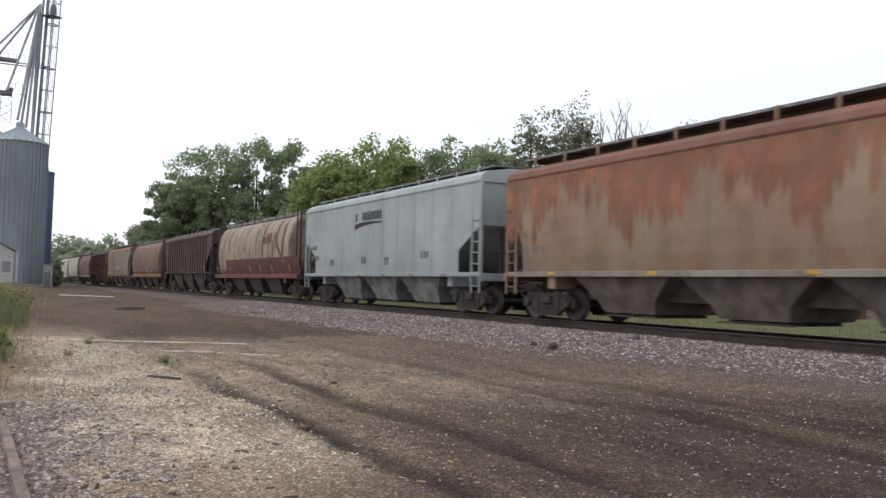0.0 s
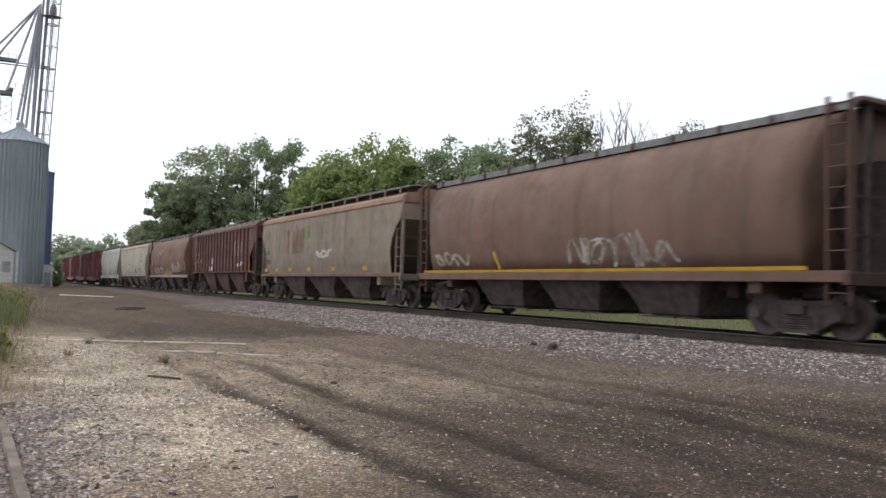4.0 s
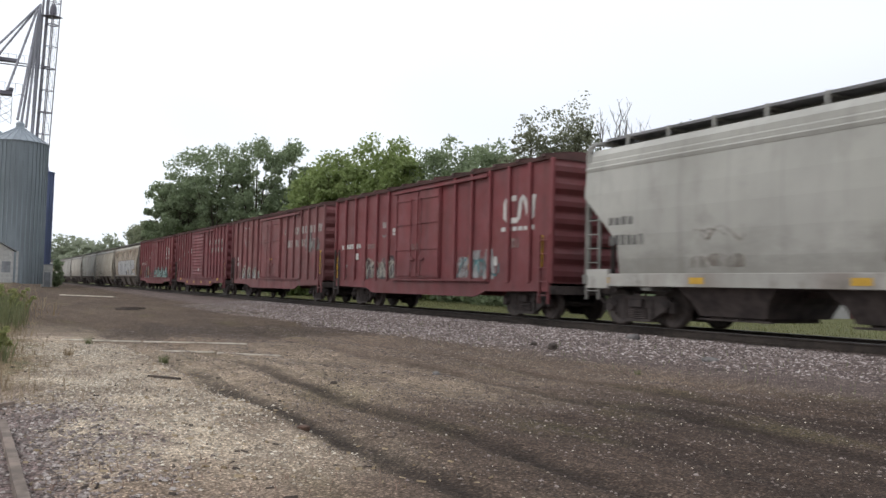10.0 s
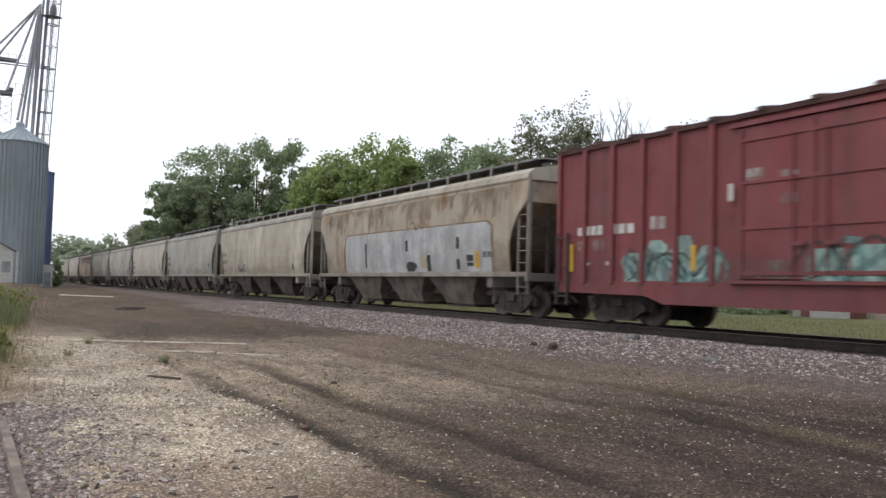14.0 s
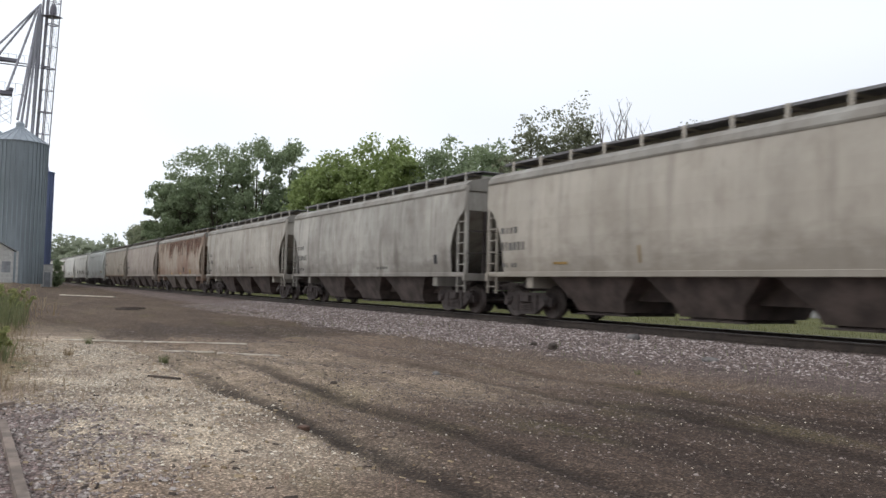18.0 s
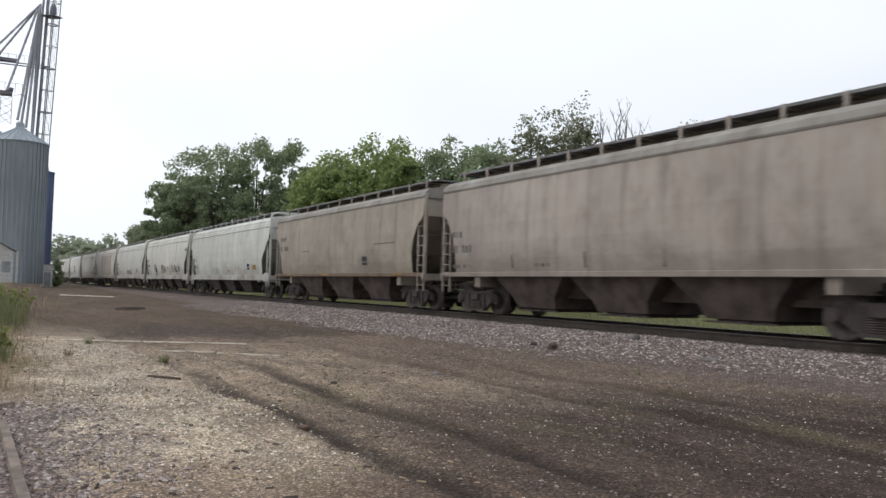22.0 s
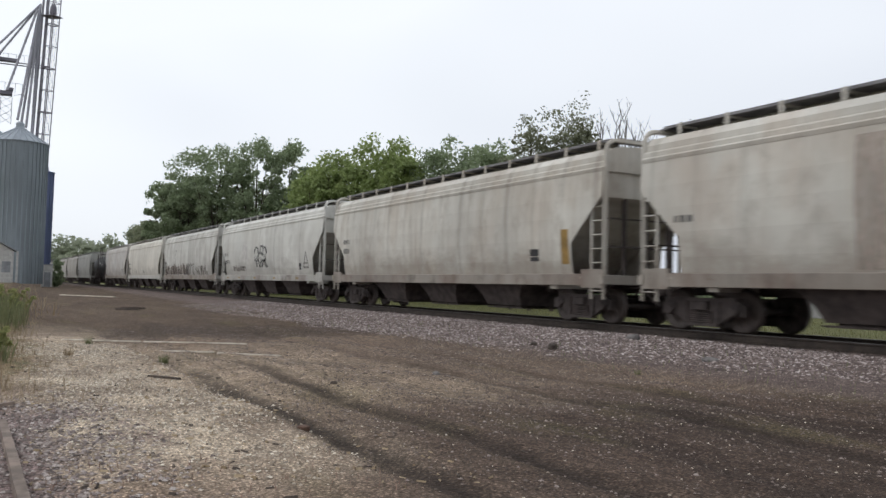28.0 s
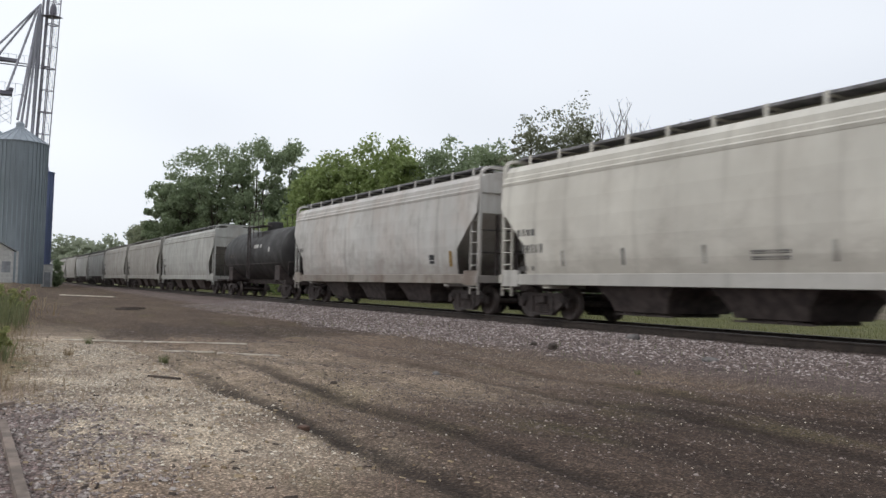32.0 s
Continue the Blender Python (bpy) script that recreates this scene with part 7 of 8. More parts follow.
def bush_row(name, spots, leaf, label, seed, count, size):
    """An unbroken thicket, each bush its own plant."""
    for j, (px, dist, top, r) in enumerate(spots):
        x, y = seat(bearing(px), dist)
        b = thing(name, pose(x, y, gz(x, y) - 0.1), label, "bush", "thicket behind the track")
        h = top - gz(x, y)
        lob = [(0, 0, h * 0.42, r, r, h * 0.48), (r * 0.6, -r * 0.4, h * 0.3, r * 0.6, r * 0.6, h * 0.3), (-r * 0.6, r * 0.4, h * 0.33, r * 0.6, r * 0.6, h * 0.33)]
        me, _ = leaves_mesh("foliage", lob, count, size, leaf, seed + j, 0.35)
        part("foliage", me, None, b)
        for k in range(4):
            bm = bmesh.new()
            tube(bm, (0.1 * k - 0.15, 0.05 * k, 0), (r * 0.4 * math.cos(k * 1.6), r * 0.4 * math.sin(k * 1.6), h * 0.6), 0.06, 0.015, 5)
            part("stem", bm, M_BARK, b)


bush_row("bush", [(360, 150, 10.0, 5.5), (420, 138, 12.5, 7.0), (470, 118, 11.5, 5.5), (540, 104, 11.0, 4.5)], M_LEAF, "dense dark green thicket beyond the track", 60, 7000, 0.36)
bush_row("bush", [(520, 92, 11.0, 3.8), (590, 88, 10.5, 4.0), (640, 84, 10.5, 3.6), (700, 80, 9.8, 3.6), (755, 78, 9.6, 3.4)], M_LEAFB, "bright green thicket beyond the track", 70, 7000, 0.29)
bush_row("bush", [(810, 72, 8.6, 3.4), (870, 66, 8.0, 3.2), (930, 60, 6.8, 2.8), (990, 56, 5.6, 2.6), (1060, 55, 5.0, 2.5)], M_LEAF, "green thicket beyond the track", 80, 6000, 0.27)


def woods(name, a0, a1, dist, top, n, leaf, label, seed, size):
    rng = random.Random(seed)
    lob = []
    for k in range(n):
        x, y = seat(a0 + (a1 - a0) * (k + rng.random()) / n, dist * rng.uniform(0.95, 1.1))
        h = top * rng.uniform(0.72, 1.0)
        lob.append((x, y, h * 0.45, h * 0.55, h * 0.55, h * 0.52))
    me, _ = leaves_mesh(name, lob, n * 1500, size, leaf, seed, 0.4)
    tagged(new(name, me), label, "woods", kind="stuff")


# no air haze here; the far woods and hedge are pale by leaf colour
woods("distant_woods", -33.0, -21.5, 370, 19.5, 18, M_LEAFHAZE, "hazy green woods at the far end of the line", 90, 0.9)
woods("field_woods", 8.0, 40.0, 150, 5.4, 26, M_LEAFHAZE, "low hedge line across the field", 91, 0.5)


def blades(name, n, xr, yr, h, w, material, seed, label, dens=None, lean=0.35):
    rng = np.random.RandomState(seed)
    x, y = rng.uniform(*xr, n), rng.uniform(*yr, n)
    if dens is not None:
        keep = rng.rand(n) < dens(x, y)
        x, y = x[keep], y[keep]
    n = len(x)
    z = ground_height(x, y) - 0.02
    hh = rng.uniform(h[0], h[1], n)
    a, d = rng.rand(n) * 6.283, rng.rand(n) * 6.283
    wx, wy = w * np.cos(a), w * np.sin(a)
    lx, ly = lean * hh * np.cos(d) * rng.rand(n), lean * hh * np.sin(d) * rng.rand(n)
    v = np.stack([np.stack([x - wx, y - wy, z], -1), np.stack([x + wx, y + wy, z], -1), np.stack([x + wx * 0.6 + lx * 0.4, y + wy * 0.6 + ly * 0.4, z + hh * 0.6], -1), np.stack([x + lx, y + ly, z + hh], -1)], 1)
    k = 4 * np.arange(n)
    f = np.concatenate([np.stack([k, k + 1, k + 2], -1), np.stack([k, k + 2, k + 3], -1)])
    return tagged(new(name, raw_mesh(name, v.reshape(-1, 3).tolist(), f.tolist(), material)), label, "grass", kind="stuff")


blades("field_grass", 26000, (-75, -2), (17.8, 37), (0.05, 0.17), 0.016, M_FIELD, 21, "green grass on the field beyond the track")
blades("dry_weeds", 9000, (-31, -9.3), (-2.0, 1.5), (0.04, 0.22), 0.005, M_STRAW, 22, "dry straw-coloured weeds at the yard's edge", lambda x, y: smooth01(-y - 0.02 * x, -1.0, 0.4))
blades("green_weeds", 420, (-15.7, -13.0), (-0.7, 0.4), (0.15, 0.42), 0.009, M_BLADE, 23, "tall green weeds at the yard's edge")
blades("tall_weeds", 2600, (-37, -22.1), (-1.8, 1.2), (0.3, 0.85), 0.01, M_BLADE, 26, "tall green weeds along the siding", lambda x, y: smooth01(-y - 0.022 * x, -0.7, 0.0))
blades("siding_weeds", 2200, (-62, -29), (-2.0, 3.0), (0.2, 0.6), 0.014, M_STRAW, 27, "dry weeds in front of the grain bins", lambda x, y: smooth01(-y - 0.022 * x, -2.0, 0.6))
blades("reddish_weeds", 420, (-6.0, -4.4), (0.3, 2.4), (0.02, 0.08), 0.004, M_REDWEED, 28, "dry reddish weeds in the foreground gravel")
blades("yard_weeds", 1000, (-20, -7), (0.6, 4.2), (0.02, 0.09), 0.005, M_STRAW, 24, "thin dry weeds in the gravel")
blades("ballast_weeds", 700, (-42, -4), (8.9, 11.4), (0.04, 0.16), 0.006, M_BLADE, 25, "small weeds in the ballast")


def tuft(x, y, h, n, m, label):
    bm = bmesh.new()
    rng = random.Random(int(abs(x) * 100))
    for _ in range(n):
        a, r = rng.uniform(0, 6.28), rng.uniform(0, 0.07)
        b = rng.uniform(0, 6.28)
        w = 0.006
        px, py, hh, l = r * math.cos(a), r * math.sin(a), h * rng.uniform(0.5, 1), h * rng.uniform(0.05, 0.4)
        vs = [bm.verts.new((px - w * math.cos(b), py - w * math.sin(b), 0)), bm.verts.new((px + w * math.cos(b), py + w * math.sin(b), 0)), bm.verts.new((px + l * math.cos(a), py + l * math.sin(a), hh))]
        bm.faces.new(vs)
    ob = new("grass_tuft", mesh_of("grass_tuft", bm, m))
    ob.matrix_basis = pose(x, y, gz(x, y) - 0.01)
    tagged(ob, label, "weed", "tufts in the yard")


tuft(-17.74, 1.91, 0.2, 60, M_BLADE, "small dark green tuft growing in gravel")
tuft(-13.56, 2.57, 0.17, 80, M_BLADE, "small green tuft growing in pale gravel")
tuft(-9.78, 9.08, 0.12, 30, M_BLADE, "small weed at the foot of the ballast")
tuft(-14.3, 1.25, 0.16, 50, M_STRAW, "yellowish tuft at the gravel's edge")

# leafy weeds: place, height, spread
WEEDS = ((-29.5, 0.75, 1.25, 0.55), (-27.6, 0.45, 1.1, 0.5), (-31.5, 1.3, 1.0, 0.45), (-13.4, 0.2, 0.6, 0.2), (-14.2, 0.05, 0.5, 0.25))

# ---- loose things on the yard ----


def slab(name, x0, y0, x1, y1, w, h, m, label, cat, lift=0.0, rough=0.04):
    """A long low piece lying from one point to another."""
    L = math.hypot(x1 - x0, y1 - y0)
    bm = bmesh.new()
    n = max(2, int(L / 0.6))
    rng = random.Random(int(L * 100))
    prev = None
    for k in range(n + 1):
        x = L * k / n
        e = rng.uniform(-rough, rough) * w
        cur = [bm.verts.new((x, s * w / 2 + e, z)) for s, z in ((-1, 0), (1, 0), (0.85, h), (-0.85, h))]
        if prev:
            for q in range(4):
                bm.faces.new((prev[q], prev[(q + 1) % 4], cur[(q + 1) % 4], cur[q]))
        else:
            bm.faces.new(cur[::-1])
        prev = cur
    bm.faces.new(prev)
    bmesh.ops.recalc_face_normals(bm, faces=bm.faces)
    ob = new(name, mesh_of(name, bm, m))
    zz = max(gz(x0, y0), gz(x1, y1)) - h * 0.45 + lift
    ob.matrix_basis = pose(x0, y0, zz, 0, 0, math.degrees(math.atan2(y1 - y0, x1 - x0)))
    return tagged(ob, label, cat)


slab("timber", -4.4, 0.27, -8.0, 0.2, 0.075, 0.1, M_WOOD, "grey weathered timber lying along the gravel", "timber", 0.03)
slab("board", -9.0, 0.05, -9.3, 0.32, 0.05, 0.03, M_WOOD, "short grey board lying in the gravel", "board", 0.03)
slab("concrete_strip", -17.74, 2.96, -16.78, 4.83, 0.1, 0.022, M_CONCRETE, "pale concrete edge strip sunk in the dirt", "concrete strip", 0.02, 0.35)
slab("concrete_strip", -18.7, 1.5, -17.85, 2.9, 0.1, 0.022, M_CONCRETE, "pale concrete edge strip at the gravel's edge", "concrete strip", 0.01, 0.35)
slab("concrete_strip", -15.1, 3.8, -14.27, 4.73, 0.1, 0.03, M_CONCRETE, "pale concrete edge strip sunk in the dirt", "concrete strip", 0.01, 0.35)
slab("concrete_strip", -58.2, 4.44, -54.0, 7.2, 0.2, 0.06, M_CONCRETE, "pale concrete edge strip far down the yard", "concrete strip", 0.05, 0.35)
slab("concrete_strip", -15.6, 2.9, -15.15, 3.75, 0.07, 0.022, M_CONCRETE, "pale concrete edge strip sunk in the dirt", "concrete strip", 0.004, 0.35)
slab("stick", -11.45, 1.98, -11.0, 2.3, 0.03, 0.025, M_DARKWOOD, "thin dark stick lying on pale gravel", "stick", 0.012)
slab("rotten_tie", -36.15, 4.86, -35.68, 5.67, 0.13, 0.07, M_DARKWOOD, "dark rotten tie lying in the dirt", "railway tie", 0.04)
slab("rotten_tie", -37.2, 5.2, -36.7, 6.1, 0.13, 0.08, M_DARKWOOD, "dark rotten tie far down the yard", "railway tie", 0.06)


def lump(name, x, y, sx, sy, sz, m, label, cat, seed):
    rng = random.Random(seed)
    bm = bmesh.new()
    bmesh.ops.create_icosphere(bm, subdivisions=2, radius=1.0)
    for v in bm.verts:
        k = rng.uniform(0.82, 1.12)
        c = v.co * k
        c = Vector([max(-0.8, min(0.8, q)) for q in c])
        v.co = Vector((c.x * sx, c.y * sy, c.z * sz))
    ob = new(name, mesh_of(name, bm, m))
    ob.matrix_basis = pose(x, y, gz(x, y) + sz * 0.35, rng.uniform(-8, 8), rng.uniform(-8, 8), rng.uniform(0, 180))
    tagged(ob, label, cat)


lump("wood_block", -13.3, 10.05, 0.17, 0.11, 0.1, M_DARKWOOD, "dark broken block of tie wood on the ballast", "wood block", 1)
lump("stone_block", -13.2, 12.1, 0.2, 0.13, 0.1, M_STONE, "grey squared stone block on the ballast", "stone block", 2)
lump("rock", -14.0, 10.1, 0.1, 0.07, 0.06, M_DARKWOOD, "small dark rock on the ballast", "rock", 3)
lump("brick", -6.91, 2.52, 0.07, 0.05, 0.04, M_BRICK, "broken brown brick in the gravel", "brick", 4)
lump("rock", -9.78, 3.95, 0.05, 0.04, 0.03, M_DARKWOOD, "small dark rock in the dirt", "rock", 5)
lump("rock", -10.4, 5.78, 0.07, 0.05, 0.04, M_STONE, "grey rock in the dirt", "rock", 6)
lump("stone_block", -9.8, 10.7, 0.18, 0.12, 0.06, M_STONE, "flat grey stone in the ballast", "stone block", 7)

# ---- grain elevator ----
GB = 0.30  # ground at the bins


def grain_bin(x, y, r, eave, peak, wall_m, roof_m, label, rings, stiff):
    b = thing("grain_bin", pose(x, y, GB - 0.3), label, "grain bin", "grain bins")
    bm = bmesh.new()
    prof = []
    for k in range(rings * 4 + 1):
        z = eave * k / (rings * 4)
        prof.append((r + (0.014 if k % 2 else 0.0), z))
    lathe(bm, prof, 64, "z")
    part("wall", mesh_of("wall", bm, wall_m, False), None, b)
    bm = bmesh.new()
    lathe(bm, [(r + 0.18, eave - 0.05), (r + 0.18, eave + 0.02), (0.55, peak - 0.25), (0.5, peak)], 48, "z")
    roof = part("roof", bm, roof_m, b)
    rib = bmesh.new()
    L = math.hypot(r - 0.4, peak - eave - 0.3)
    box(rib, 0, L, -0.04, 0.04, 0, 0.07)
    rib_me = mesh_of("roof_rib", rib, roof_m)
    for k in range(26):
        a = 360 / 26 * k
        m = Matrix.Rotation(radians(a), 4, "Z") @ Matrix.Translation((r + 0.15, 0, eave + 0.03)) @ Matrix.Rotation(math.atan2(peak - eave - 0.3, r - 0.4), 4, "Y") @ Matrix.Rotation(math.pi, 4, "Z")
        part("roof_rib", rib_me, None, roof, at=m)
    st = bmesh.new()
    box(st, -0.06, 0.06, 0, 0.12, 0, eave - 0.05)
    st_me = mesh_of("stiffener", st, wall_m)
    for k in range(stiff):
        a = 360 / stiff * k
        part("stiffener", st_me, None, b, at=Matrix.Rotation(radians(a), 4, "Z") @ Matrix.Translation((0, -r - 0.1, 0)))
    bm = bmesh.new()
    lathe(bm, [(0.5, peak - 0.05), (0.5, peak + 0.35), (0.3, peak + 0.6)], 12, "z")
    part("roof_cap", bm, roof_m, b)
    return b


def bin_at(px, dist):
    a = math.atan((px - 784) / FOCAL) + radians(YAW)
    return -FAR * dist * math.cos(a), FAR * dist * math.sin(a)


BX, BY = bin_at(25, 112)
grain_bin(BX, BY, 3.32, 17.7, 19.9, M_BIN, M_BINROOF, "tall grey galvanized grain bin with a ribbed cone roof", 22, 40)
bx, by = bin_at(73, 134)
grain_bin(bx, by, 1.25, 16.9, 17.4, M_BINBLUE, M_BINBLUE, "narrow blue-grey corrugated bin behind the tall bin", 16, 14)
bx, by = bin_at(-24, 122)
grain_bin(bx, by, 3.6, 18.4, 21.2, M_BIN, M_BINROOF, "dark grey grain bin beside the tall bin", 20, 30)


def leg_tower():
    """The elevator leg: a lattice mast with a ladder side, seen above the bins."""
    x, y = bin_at(57, 122)
    t = thing("elevator_tower", pose(x, y, GB, 0, 2.9, 36), "tall galvanized lattice tower of the grain elevator", "tower")
    h = 46.0
    w = 0.62
    for sx in (-1, 1):
        for sy in (-1, 1):
            bm = bmesh.new()
            tube(bm, (sx * w, sy * w, 0), (sx * w, sy * w, h), 0.075, n=6)
            part("leg", bm, M_TOWER, t)
    n = 14
    for k in range(n):
        z = 2.0 + k * (h - 3) / n
        bm = bmesh.new()
        for a, b in (((-w, -w), (w, -w)), ((w, -w), (w, w)), ((w, w), (-w, w)), ((-w, w), (-w, -w))):
            tube(bm, (*a, z), (*b, z), 0.085 if k % 2 else 0.05, n=5)
        part("ring_brace", bm, M_TOWER, t)
        bm = bmesh.new()
        z2 = z + (h - 3) / n
        tube(bm, (-w, -w, z), (w, -w, z2), 0.018, n=4), tube(bm, (w, w, z), (-w, w, z2), 0.018, n=4)
        part("cross_rod", bm, M_TOWER, t)
    for dx in (0.0, 0.75):
        bm = bmesh.new()
        tube(bm, (-1.1 - dx * 0.7, -dx * 0.5, 0), (-1.1 - dx * 0.7, -dx * 0.5, h - 4), 0.15, n=8)
        part("leg_trunk", bm, M_SPOUT, t, "grey conveyor trunk pipe")
    bm = bmesh.new()
    for s in (-0.22, 0.22):
        tube(bm, (w + 0.1, s, 0), (w + 0.1, s, h), 0.018, n=4)
    for k in range(110):
        tube(bm, (w + 0.1, -0.22, 0.4 + k * 0.43), (w + 0.1, 0.22, 0.4 + k * 0.43), 0.014, n=4)
    part("tower_ladder", bm, M_TOWER, t)
    bm = bmesh.new()
    box(bm, -1.3, 0.9, -0.9, 0.9, 36.9, 37.0)
    lathe(bm, [(0.25, 37.1), (0.45, 37.4), (0.45, 38.2), (0.25, 38.6)], 12, "z")
    part("distributor", bm, M_TOWER, t, "dark distributor head on a platform")
    return x, y


TX, TY = leg_tower()


def point_at(px, py, dist):
    """A point in space by its bearing and rise from the eye at a distance over the ground."""
    q = radians(ROLL)
    u, v = (px - 784) / FOCAL, (441 - py) / FOCAL
    u, v = u * math.cos(q) + v * -math.sin(q), u * math.sin(q) + v * math.cos(q)
    f = Vector(AIM)
    r = f.cross(Vector((0, 0, 1))).normalized()
    d = f + r * u + r.cross(f) * v
    return Vector(EYE) + d * (FAR * dist / math.hypot(d.x, d.y))


def spout(a, b, r, label):
    bm = bmesh.new()
    tube(bm, a, b, r, n=8)
    d = (b - a).normalized()
    for k in range(1, 5):
        c = a + (b - a) * k / 5
        tube(bm, c - d * 0.08, c + d * 0.08, r * 1.25, n=8)
    tagged(new("spout_pipe", mesh_of("spout_pipe", bm, M_SPOUT)), label, "spout pipe", "spouts of the grain elevator")


hub = point_at(72, 8, 121)
for (px, py), d in (((31, 212), 112), ((38, 216), 118), ((46, 226), 117), ((56, 236), 118)):
    spout(hub, point_at(px, py, d), 0.16, "grey steel spout pipe falling to a bin roof")
for (px, py), d in (((-16, 92), 116), ((-20, 118), 118)):
    spout(hub, point_at(px, py, d), 0.14, "thin grey steel spout pipe crossing above the bins")
spout(point_at(66, 18, 120), point_at(12, 160, 114), 0.15, "grey steel spout pipe falling to a conveyor head")


def catwalk():
    a, b = point_at(-30, 104, 119), point_at(84, 118, 121)
    t = thing("catwalk", Matrix.Translation(a), "grey steel catwalk with thin railings above the bins", "catwalk")
    d = b - a
    bm = bmesh.new()
    for o in (0.0, 0.55):
        tube(bm, Vector((0, 0, -o * 0.6)), d + Vector((0, 0, -o * 0.6)), 0.09, n=5)
    part("truss", bm, M_TOWER, t)
    bm = bmesh.new()
    for k in range(9):
        p = d * k / 8
        tube(bm, p, p + Vector((0, 0, 1.1)), 0.035, n=4)
    tube(bm, Vector((0, 0, 1.1)), d + Vector((0, 0, 1.1)), 0.03, n=4)
    part("railing", bm, M_TOWER, t)
    bm = bmesh.new()
    c = d * 0.36
    box(bm, c.x - 0.35, c.x + 0.35, c.y - 1.3, c.y + 1.3, c.z + 0.0, c.z + 0.5, 0.05)
    part("conveyor_drive", bm, M_TOWER, t, "dark drive housing")


catwalk()


def bin_conveyor():
    c = point_at(8, 165, 116)
    t = thing("conveyor_head", Matrix.Translation(c), "dark conveyor head with railings on a thin lattice stand", "conveyor")
    bm = bmesh.new()
    box(bm, -0.6, 0.6, -2.6, 0.9, -0.25, 0.25, 0.05)
    box(bm, -0.5, 0.5, 0.4, 1.0, 0.35, 0.75, 0.05)
    part("housing", bm, M_TOWER, t)
    bm = bmesh.new()
    for y in (-2.4, -1.2, 0.0, 1.2, 2.0):
        tube(bm, (0.7, y, 0), (0.7, y, 1.3), 0.035, n=4)
    tube(bm, (0.7, -2.4, 1.3), (0.7, 2.0, 1.3), 0.03, n=4)
    tube(bm, (0.7, 1.1, -0.3), (0.7, 2.0, 0.0), 0.04, n=4)
    part("railing", bm, M_TOWER, t)
    bm = bmesh.new()
    drop = c.z - 20.8
    for y in (-0.4, 0.9):
        tube(bm, (0, y, -0.3), (0, y, -drop), 0.05, n=4)
    for k in range(4):
        z = -0.3 - k * (drop - 0.3) / 4
        z2 = z - (drop - 0.3) / 4
        tube(bm, (0, -0.4, z), (0, 0.9, z2), 0.03, n=4), tube(bm, (0, 0.9, z), (0, -0.4, z2), 0.03, n=4)
    part("lattice_stand", bm, M_TOWER, t)


bin_conveyor()


def shed():
    x, y = bin_at(-26, 92)
    t = thing("shed", pose(x, y, gz(x, y) - 0.1, 0, 0, 4), "small white board shed with a grey tin roof", "shed")
    w, d, h, pk = 2.25, 2.6, 3.35, 4.6
    bm = bmesh.new()
    prism(bm, [(-w, 0), (w, 0), (w, h), (0, pk), (-w, h)], 0, -d, d)
    part("wall", bm, M_SHED, t)
    for s in (-1, 1):
        bm = bmesh.new()
        prism(bm, [(0, pk + 0.02), (s * (w + 0.35), h - 0.12), (s * (w + 0.35), h), (0, pk + 0.14)], 0, -d - 0.2, d + 0.3)
        part("roof", bm, M_SHEDROOF, t)
    bm = bmesh.new()
    box(bm, d + 0.003, d + 0.05, w - 0.95, w - 0.15, 1.1, 2.2, 0.01)
    part("window", bm, M_SHEDROOF, t)
    plank = bmesh.new()
    box(plank, d + 0.002, d + 0.02, -0.10, 0.10, 0.1, h - 0.1)
    me = mesh_of("board", plank, M_SHED)
    for k in range(12):
        part("board", me, None, t, at=pose(0, -w + 0.2 + k * 0.43, 0))


shed()


def bin_base():
    x, y = bin_at(85, 121)
    t = thing("control_hut", pose(x, y, gz(x, y) - 0.2), "small white control hut at the foot of the bin", "hut")
    bm = bmesh.new()
    box(bm, -0.7, 0.7, -0.65, 0.65, 0, 3.2, 0.02)
    part("wall", bm, M_SHED, t)
    bm = bmesh.new()
    box(bm, -0.8, 0.8, -0.75, 0.75, 3.2, 3.32, 0.02)
    part("roof", bm, M_SHEDROOF, t)
    bm = bmesh.new()
    box(bm, 0.703, 0.74, -0.4, 0.4, 0.2, 2.2, 0.01)
    part("door", bm, M_SHEDROOF, t)


bin_base()
x, y = bin_at(97, 122)
tree(x, y, 4.4, [(0, 0, 2.4, 1.0, 1.0, 1.9), (0.3, 0.6, 1.4, 0.8, 0.8, 1.2)], 2200, 0.16, M_LEAF, "green shrub at the foot of the grain bins", 97, 0.06, "shrub", 0.35)


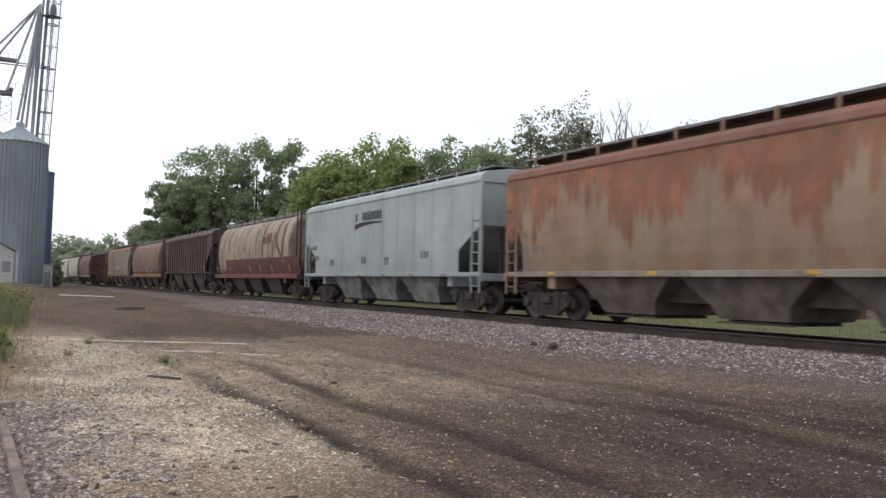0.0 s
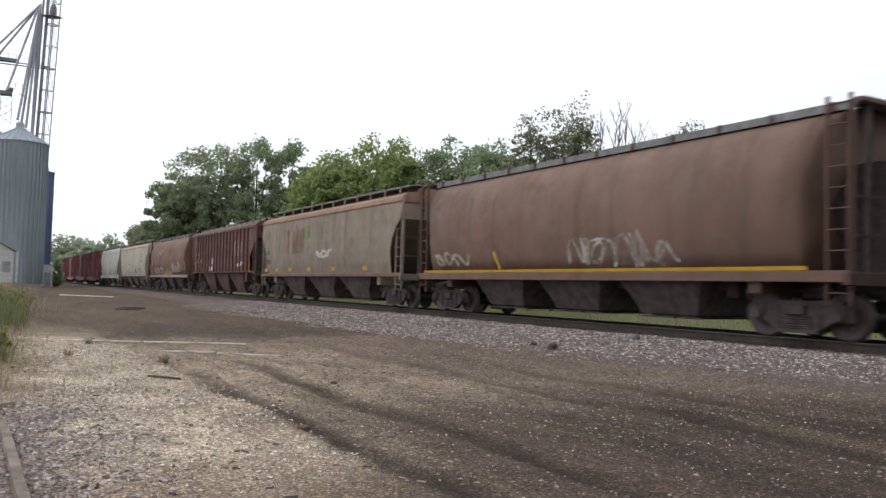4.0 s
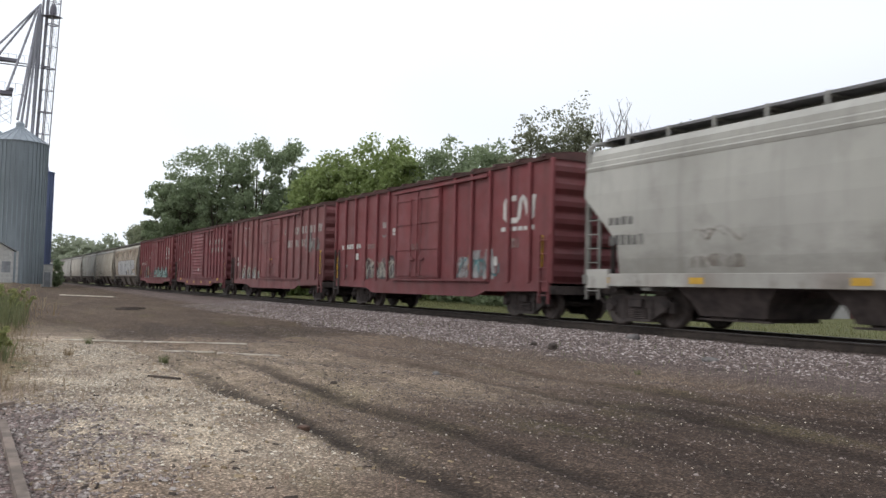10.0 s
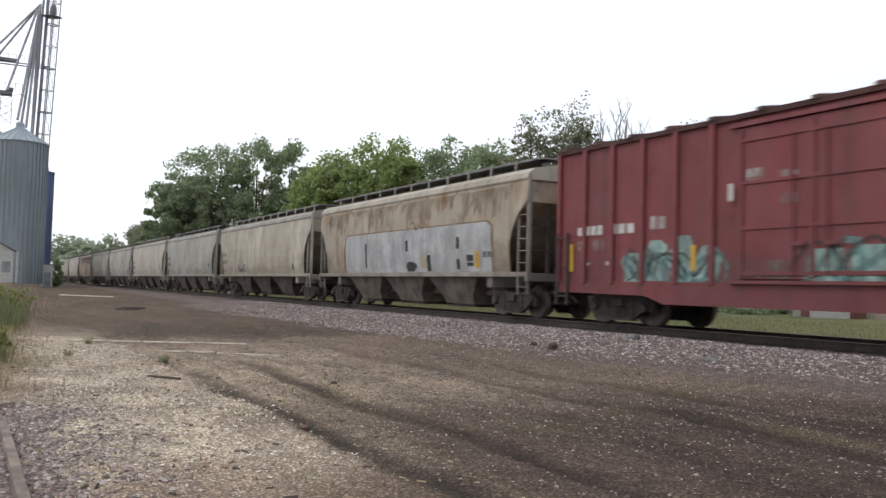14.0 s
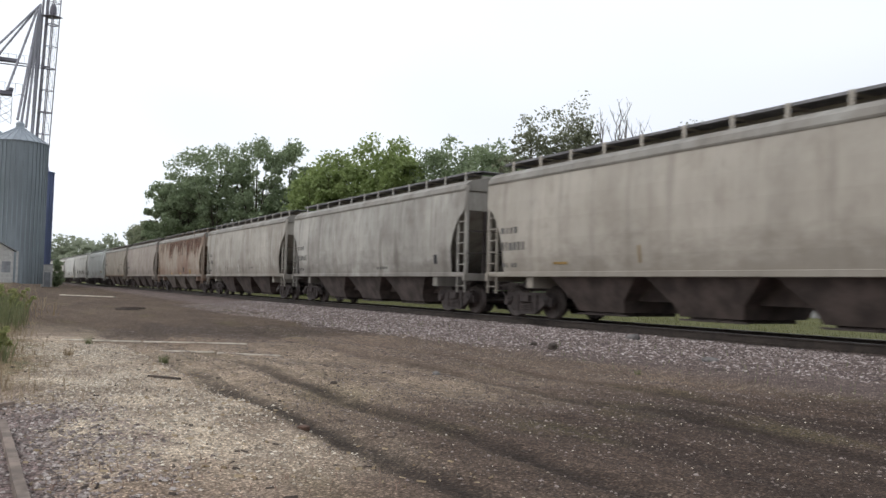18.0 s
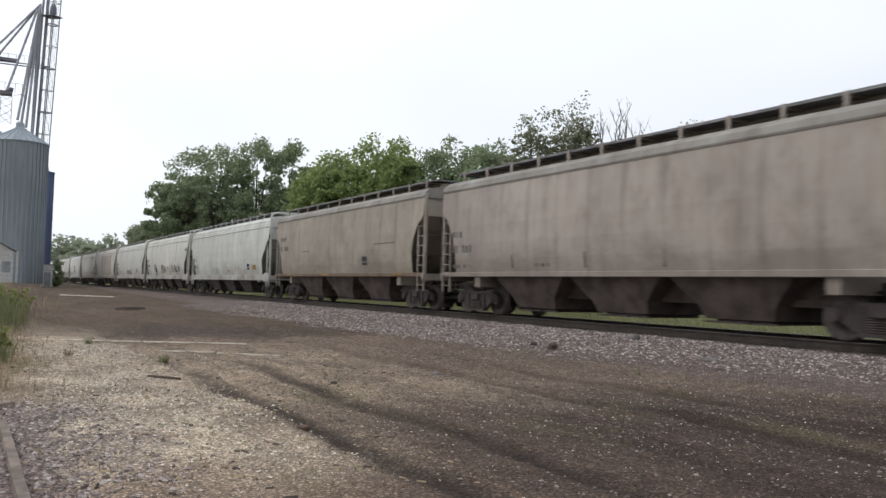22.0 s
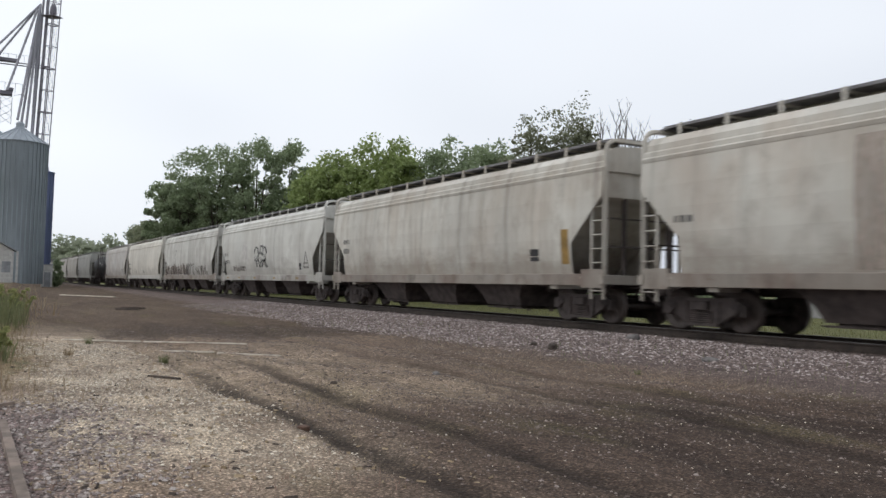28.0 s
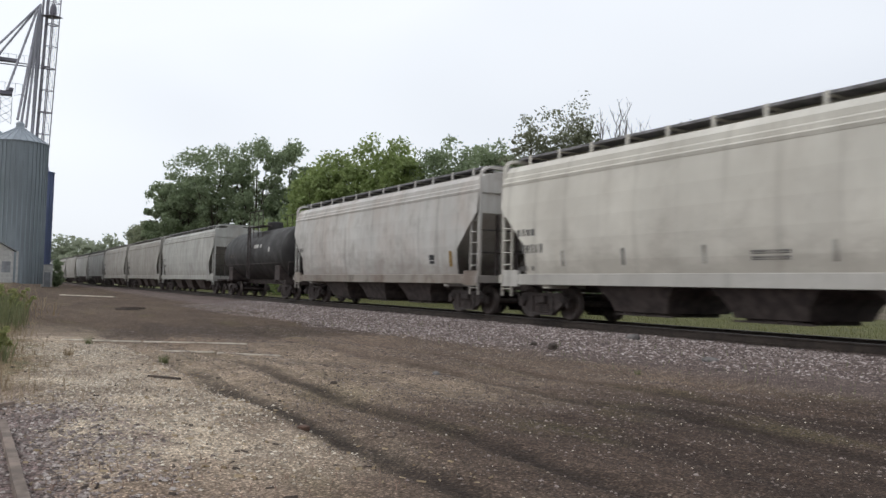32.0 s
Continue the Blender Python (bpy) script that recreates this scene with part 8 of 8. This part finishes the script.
# ---- houses across the field ----
def house(x, y, turn, w, d, h, pk, wall_m, label, wins):
    t = thing("house", pose(x, y, gz(x, y) - 0.05, 0, 0, turn), label, "house", "houses across the field")
    bm = bmesh.new()
    prism(bm, [(-d, 0), (d, 0), (d, h), (0, pk), (-d, h)], 0, -w, w)
    part("wall", bm, wall_m, t)
    for s in (-1, 1):
        bm = bmesh.new()
        prism(bm, [(0, pk + 0.02), (s * (d + 0.35), h - 0.14), (s * (d + 0.35), h), (0, pk + 0.16)], 0, -w - 0.3, w + 0.3)
        part("roof", bm, M_HOUSEROOF, t)
    for wx in wins:
        bm = bmesh.new()
        box(bm, wx - 0.45, wx + 0.45, -d - 0.03, -d - 0.003, 0.9, 2.0)
        wn = part("window", bm, M_DARKGLASS, t)
        fr = bmesh.new()
        for a in (-0.5, 0.45):
            box(fr, wx + a, wx + a + 0.05, -d - 0.06, -d - 0.004, 0.85, 2.05)
        for z in (0.85, 2.0):
            box(fr, wx - 0.5, wx + 0.5, -d - 0.06, -d - 0.004, z, z + 0.05)
        part("window_frame", fr, M_HOUSE, wn)
    bm = bmesh.new()
    box(bm, w * 0.3 - 0.45, w * 0.3 + 0.45, -d - 0.05, -d - 0.003, 0.1, 2.1)
    part("door", bm, M_HOUSERED, t)


hx, hy = seat(bearing(1454), 54.0)
house(hx, hy, -24, 1.15, 1.2, 1.9, 2.6, M_HOUSE, "small white board garden shed across the grass", (-0.55,))
hx, hy = seat(bearing(1493), 55.5)
house(hx, hy, -24, 0.85, 1.0, 1.95, 2.6, M_HOUSERED, "small red-brown garden shed across the grass", (-0.3,))
hx, hy = seat(bearing(1519), 58.0)
house(hx, hy, -24, 0.55, 0.9, 1.7, 2.2, M_WOOD, "narrow tan wooden shed across the grass", ())


def picket_fence():
    x, y = seat(bearing(1536), 55.0)
    t = thing("picket_fence", pose(x, y, gz(x, y) - 0.03, 0, 0, -24), "faded pinkish-white picket fence at the edge of the grass", "fence")
    picket = bmesh.new()
    prism(picket, [(-0.055, 0.0), (0.055, 0.0), (0.055, 0.95), (0.0, 1.05), (-0.055, 0.95)], 1, -0.012, 0.012)
    me = mesh_of("picket", picket, M_PICKET)
    for k in range(26):
        part("picket", me, None, t, at=pose(0.19 * k, 0, 0))
    for z in (0.3, 0.75):
        bm = bmesh.new()
        box(bm, -0.06, 4.85, 0.014, 0.05, z, z + 0.08)
        part("fence_rail", bm, M_PICKET, t)


picket_fence()
bush_row("bush", [(px, 60.0 + 2.5 * math.sin(px), 0.75 + 0.25 * math.sin(px * 1.7), 1.9) for px in range(880, 1425, 42)], M_LEAF, "low dark green hedge bush at the edge of the grass", 300, 1400, 0.13)


def leafy_weed(x, y, h, r, seed, label):
    t = thing("weed", pose(x, y, gz(x, y) - 0.02), label, "weed", "leafy weeds at the yard's edge")
    rng = random.Random(seed)
    lob = [(rng.uniform(-0.6, 0.6) * r, rng.uniform(-0.6, 0.6) * r, h * rng.uniform(0.35, 0.75), r * 0.45, r * 0.45, h * 0.28) for _ in range(6)]
    me, _ = leaves_mesh("foliage", lob, 650, 0.022 + 0.016 * h, M_WEED, seed, 0.3)
    part("foliage", me, None, t)
    for lb in lob:
        bm = bmesh.new()
        tube(bm, (lb[0] * 0.2, lb[1] * 0.2, 0), (lb[0], lb[1], lb[2] + h * 0.2), 0.012, 0.005, 4)
        part("stem", bm, M_WEED, t)


for k, (wx, wy, wh, wr) in enumerate(WEEDS):
    leafy_weed(wx, wy, wh, wr, 400 + k, ["tall leafy yellow-green weed at the yard's edge", "leafy green weed beside the gravel"][k % 2])

# ---- the road bridge at the far end of the line ----
def overpass():
    t = thing("road_bridge", pose(-345, 0, 0, 0, 0, 0), "dark road bridge crossing far down the line", "bridge")
    bm = bmesh.new()
    box(bm, -4.5, 4.5, -40, 75, 6.2, 7.1)
    part("deck", bm, M_CONCRETE_D, t)
    for x in (-4.4, 4.4):
        bm = bmesh.new()
        box(bm, x - 0.15, x + 0.15, -40, 75, 7.104, 7.8)
        part("parapet", bm, M_CONCRETE_D, t)
    for y in (4.5, 24.0):
        bm = bmesh.new()
        box(bm, -3.5, 3.5, y - 0.6, y + 0.6, -0.6, 6.2, 0.1)
        part("pier", bm, M_CONCRETE_D, t)
    for y, s in ((-40, -1), (75, 1)):
        bm = bmesh.new()
        prism(bm, [(y, -0.6), (y, 6.19), (y + s * 60, -0.6)], 0, -6, 6)
        part("embankment", bm, M_GRASSBANK, t)


overpass()
motions()
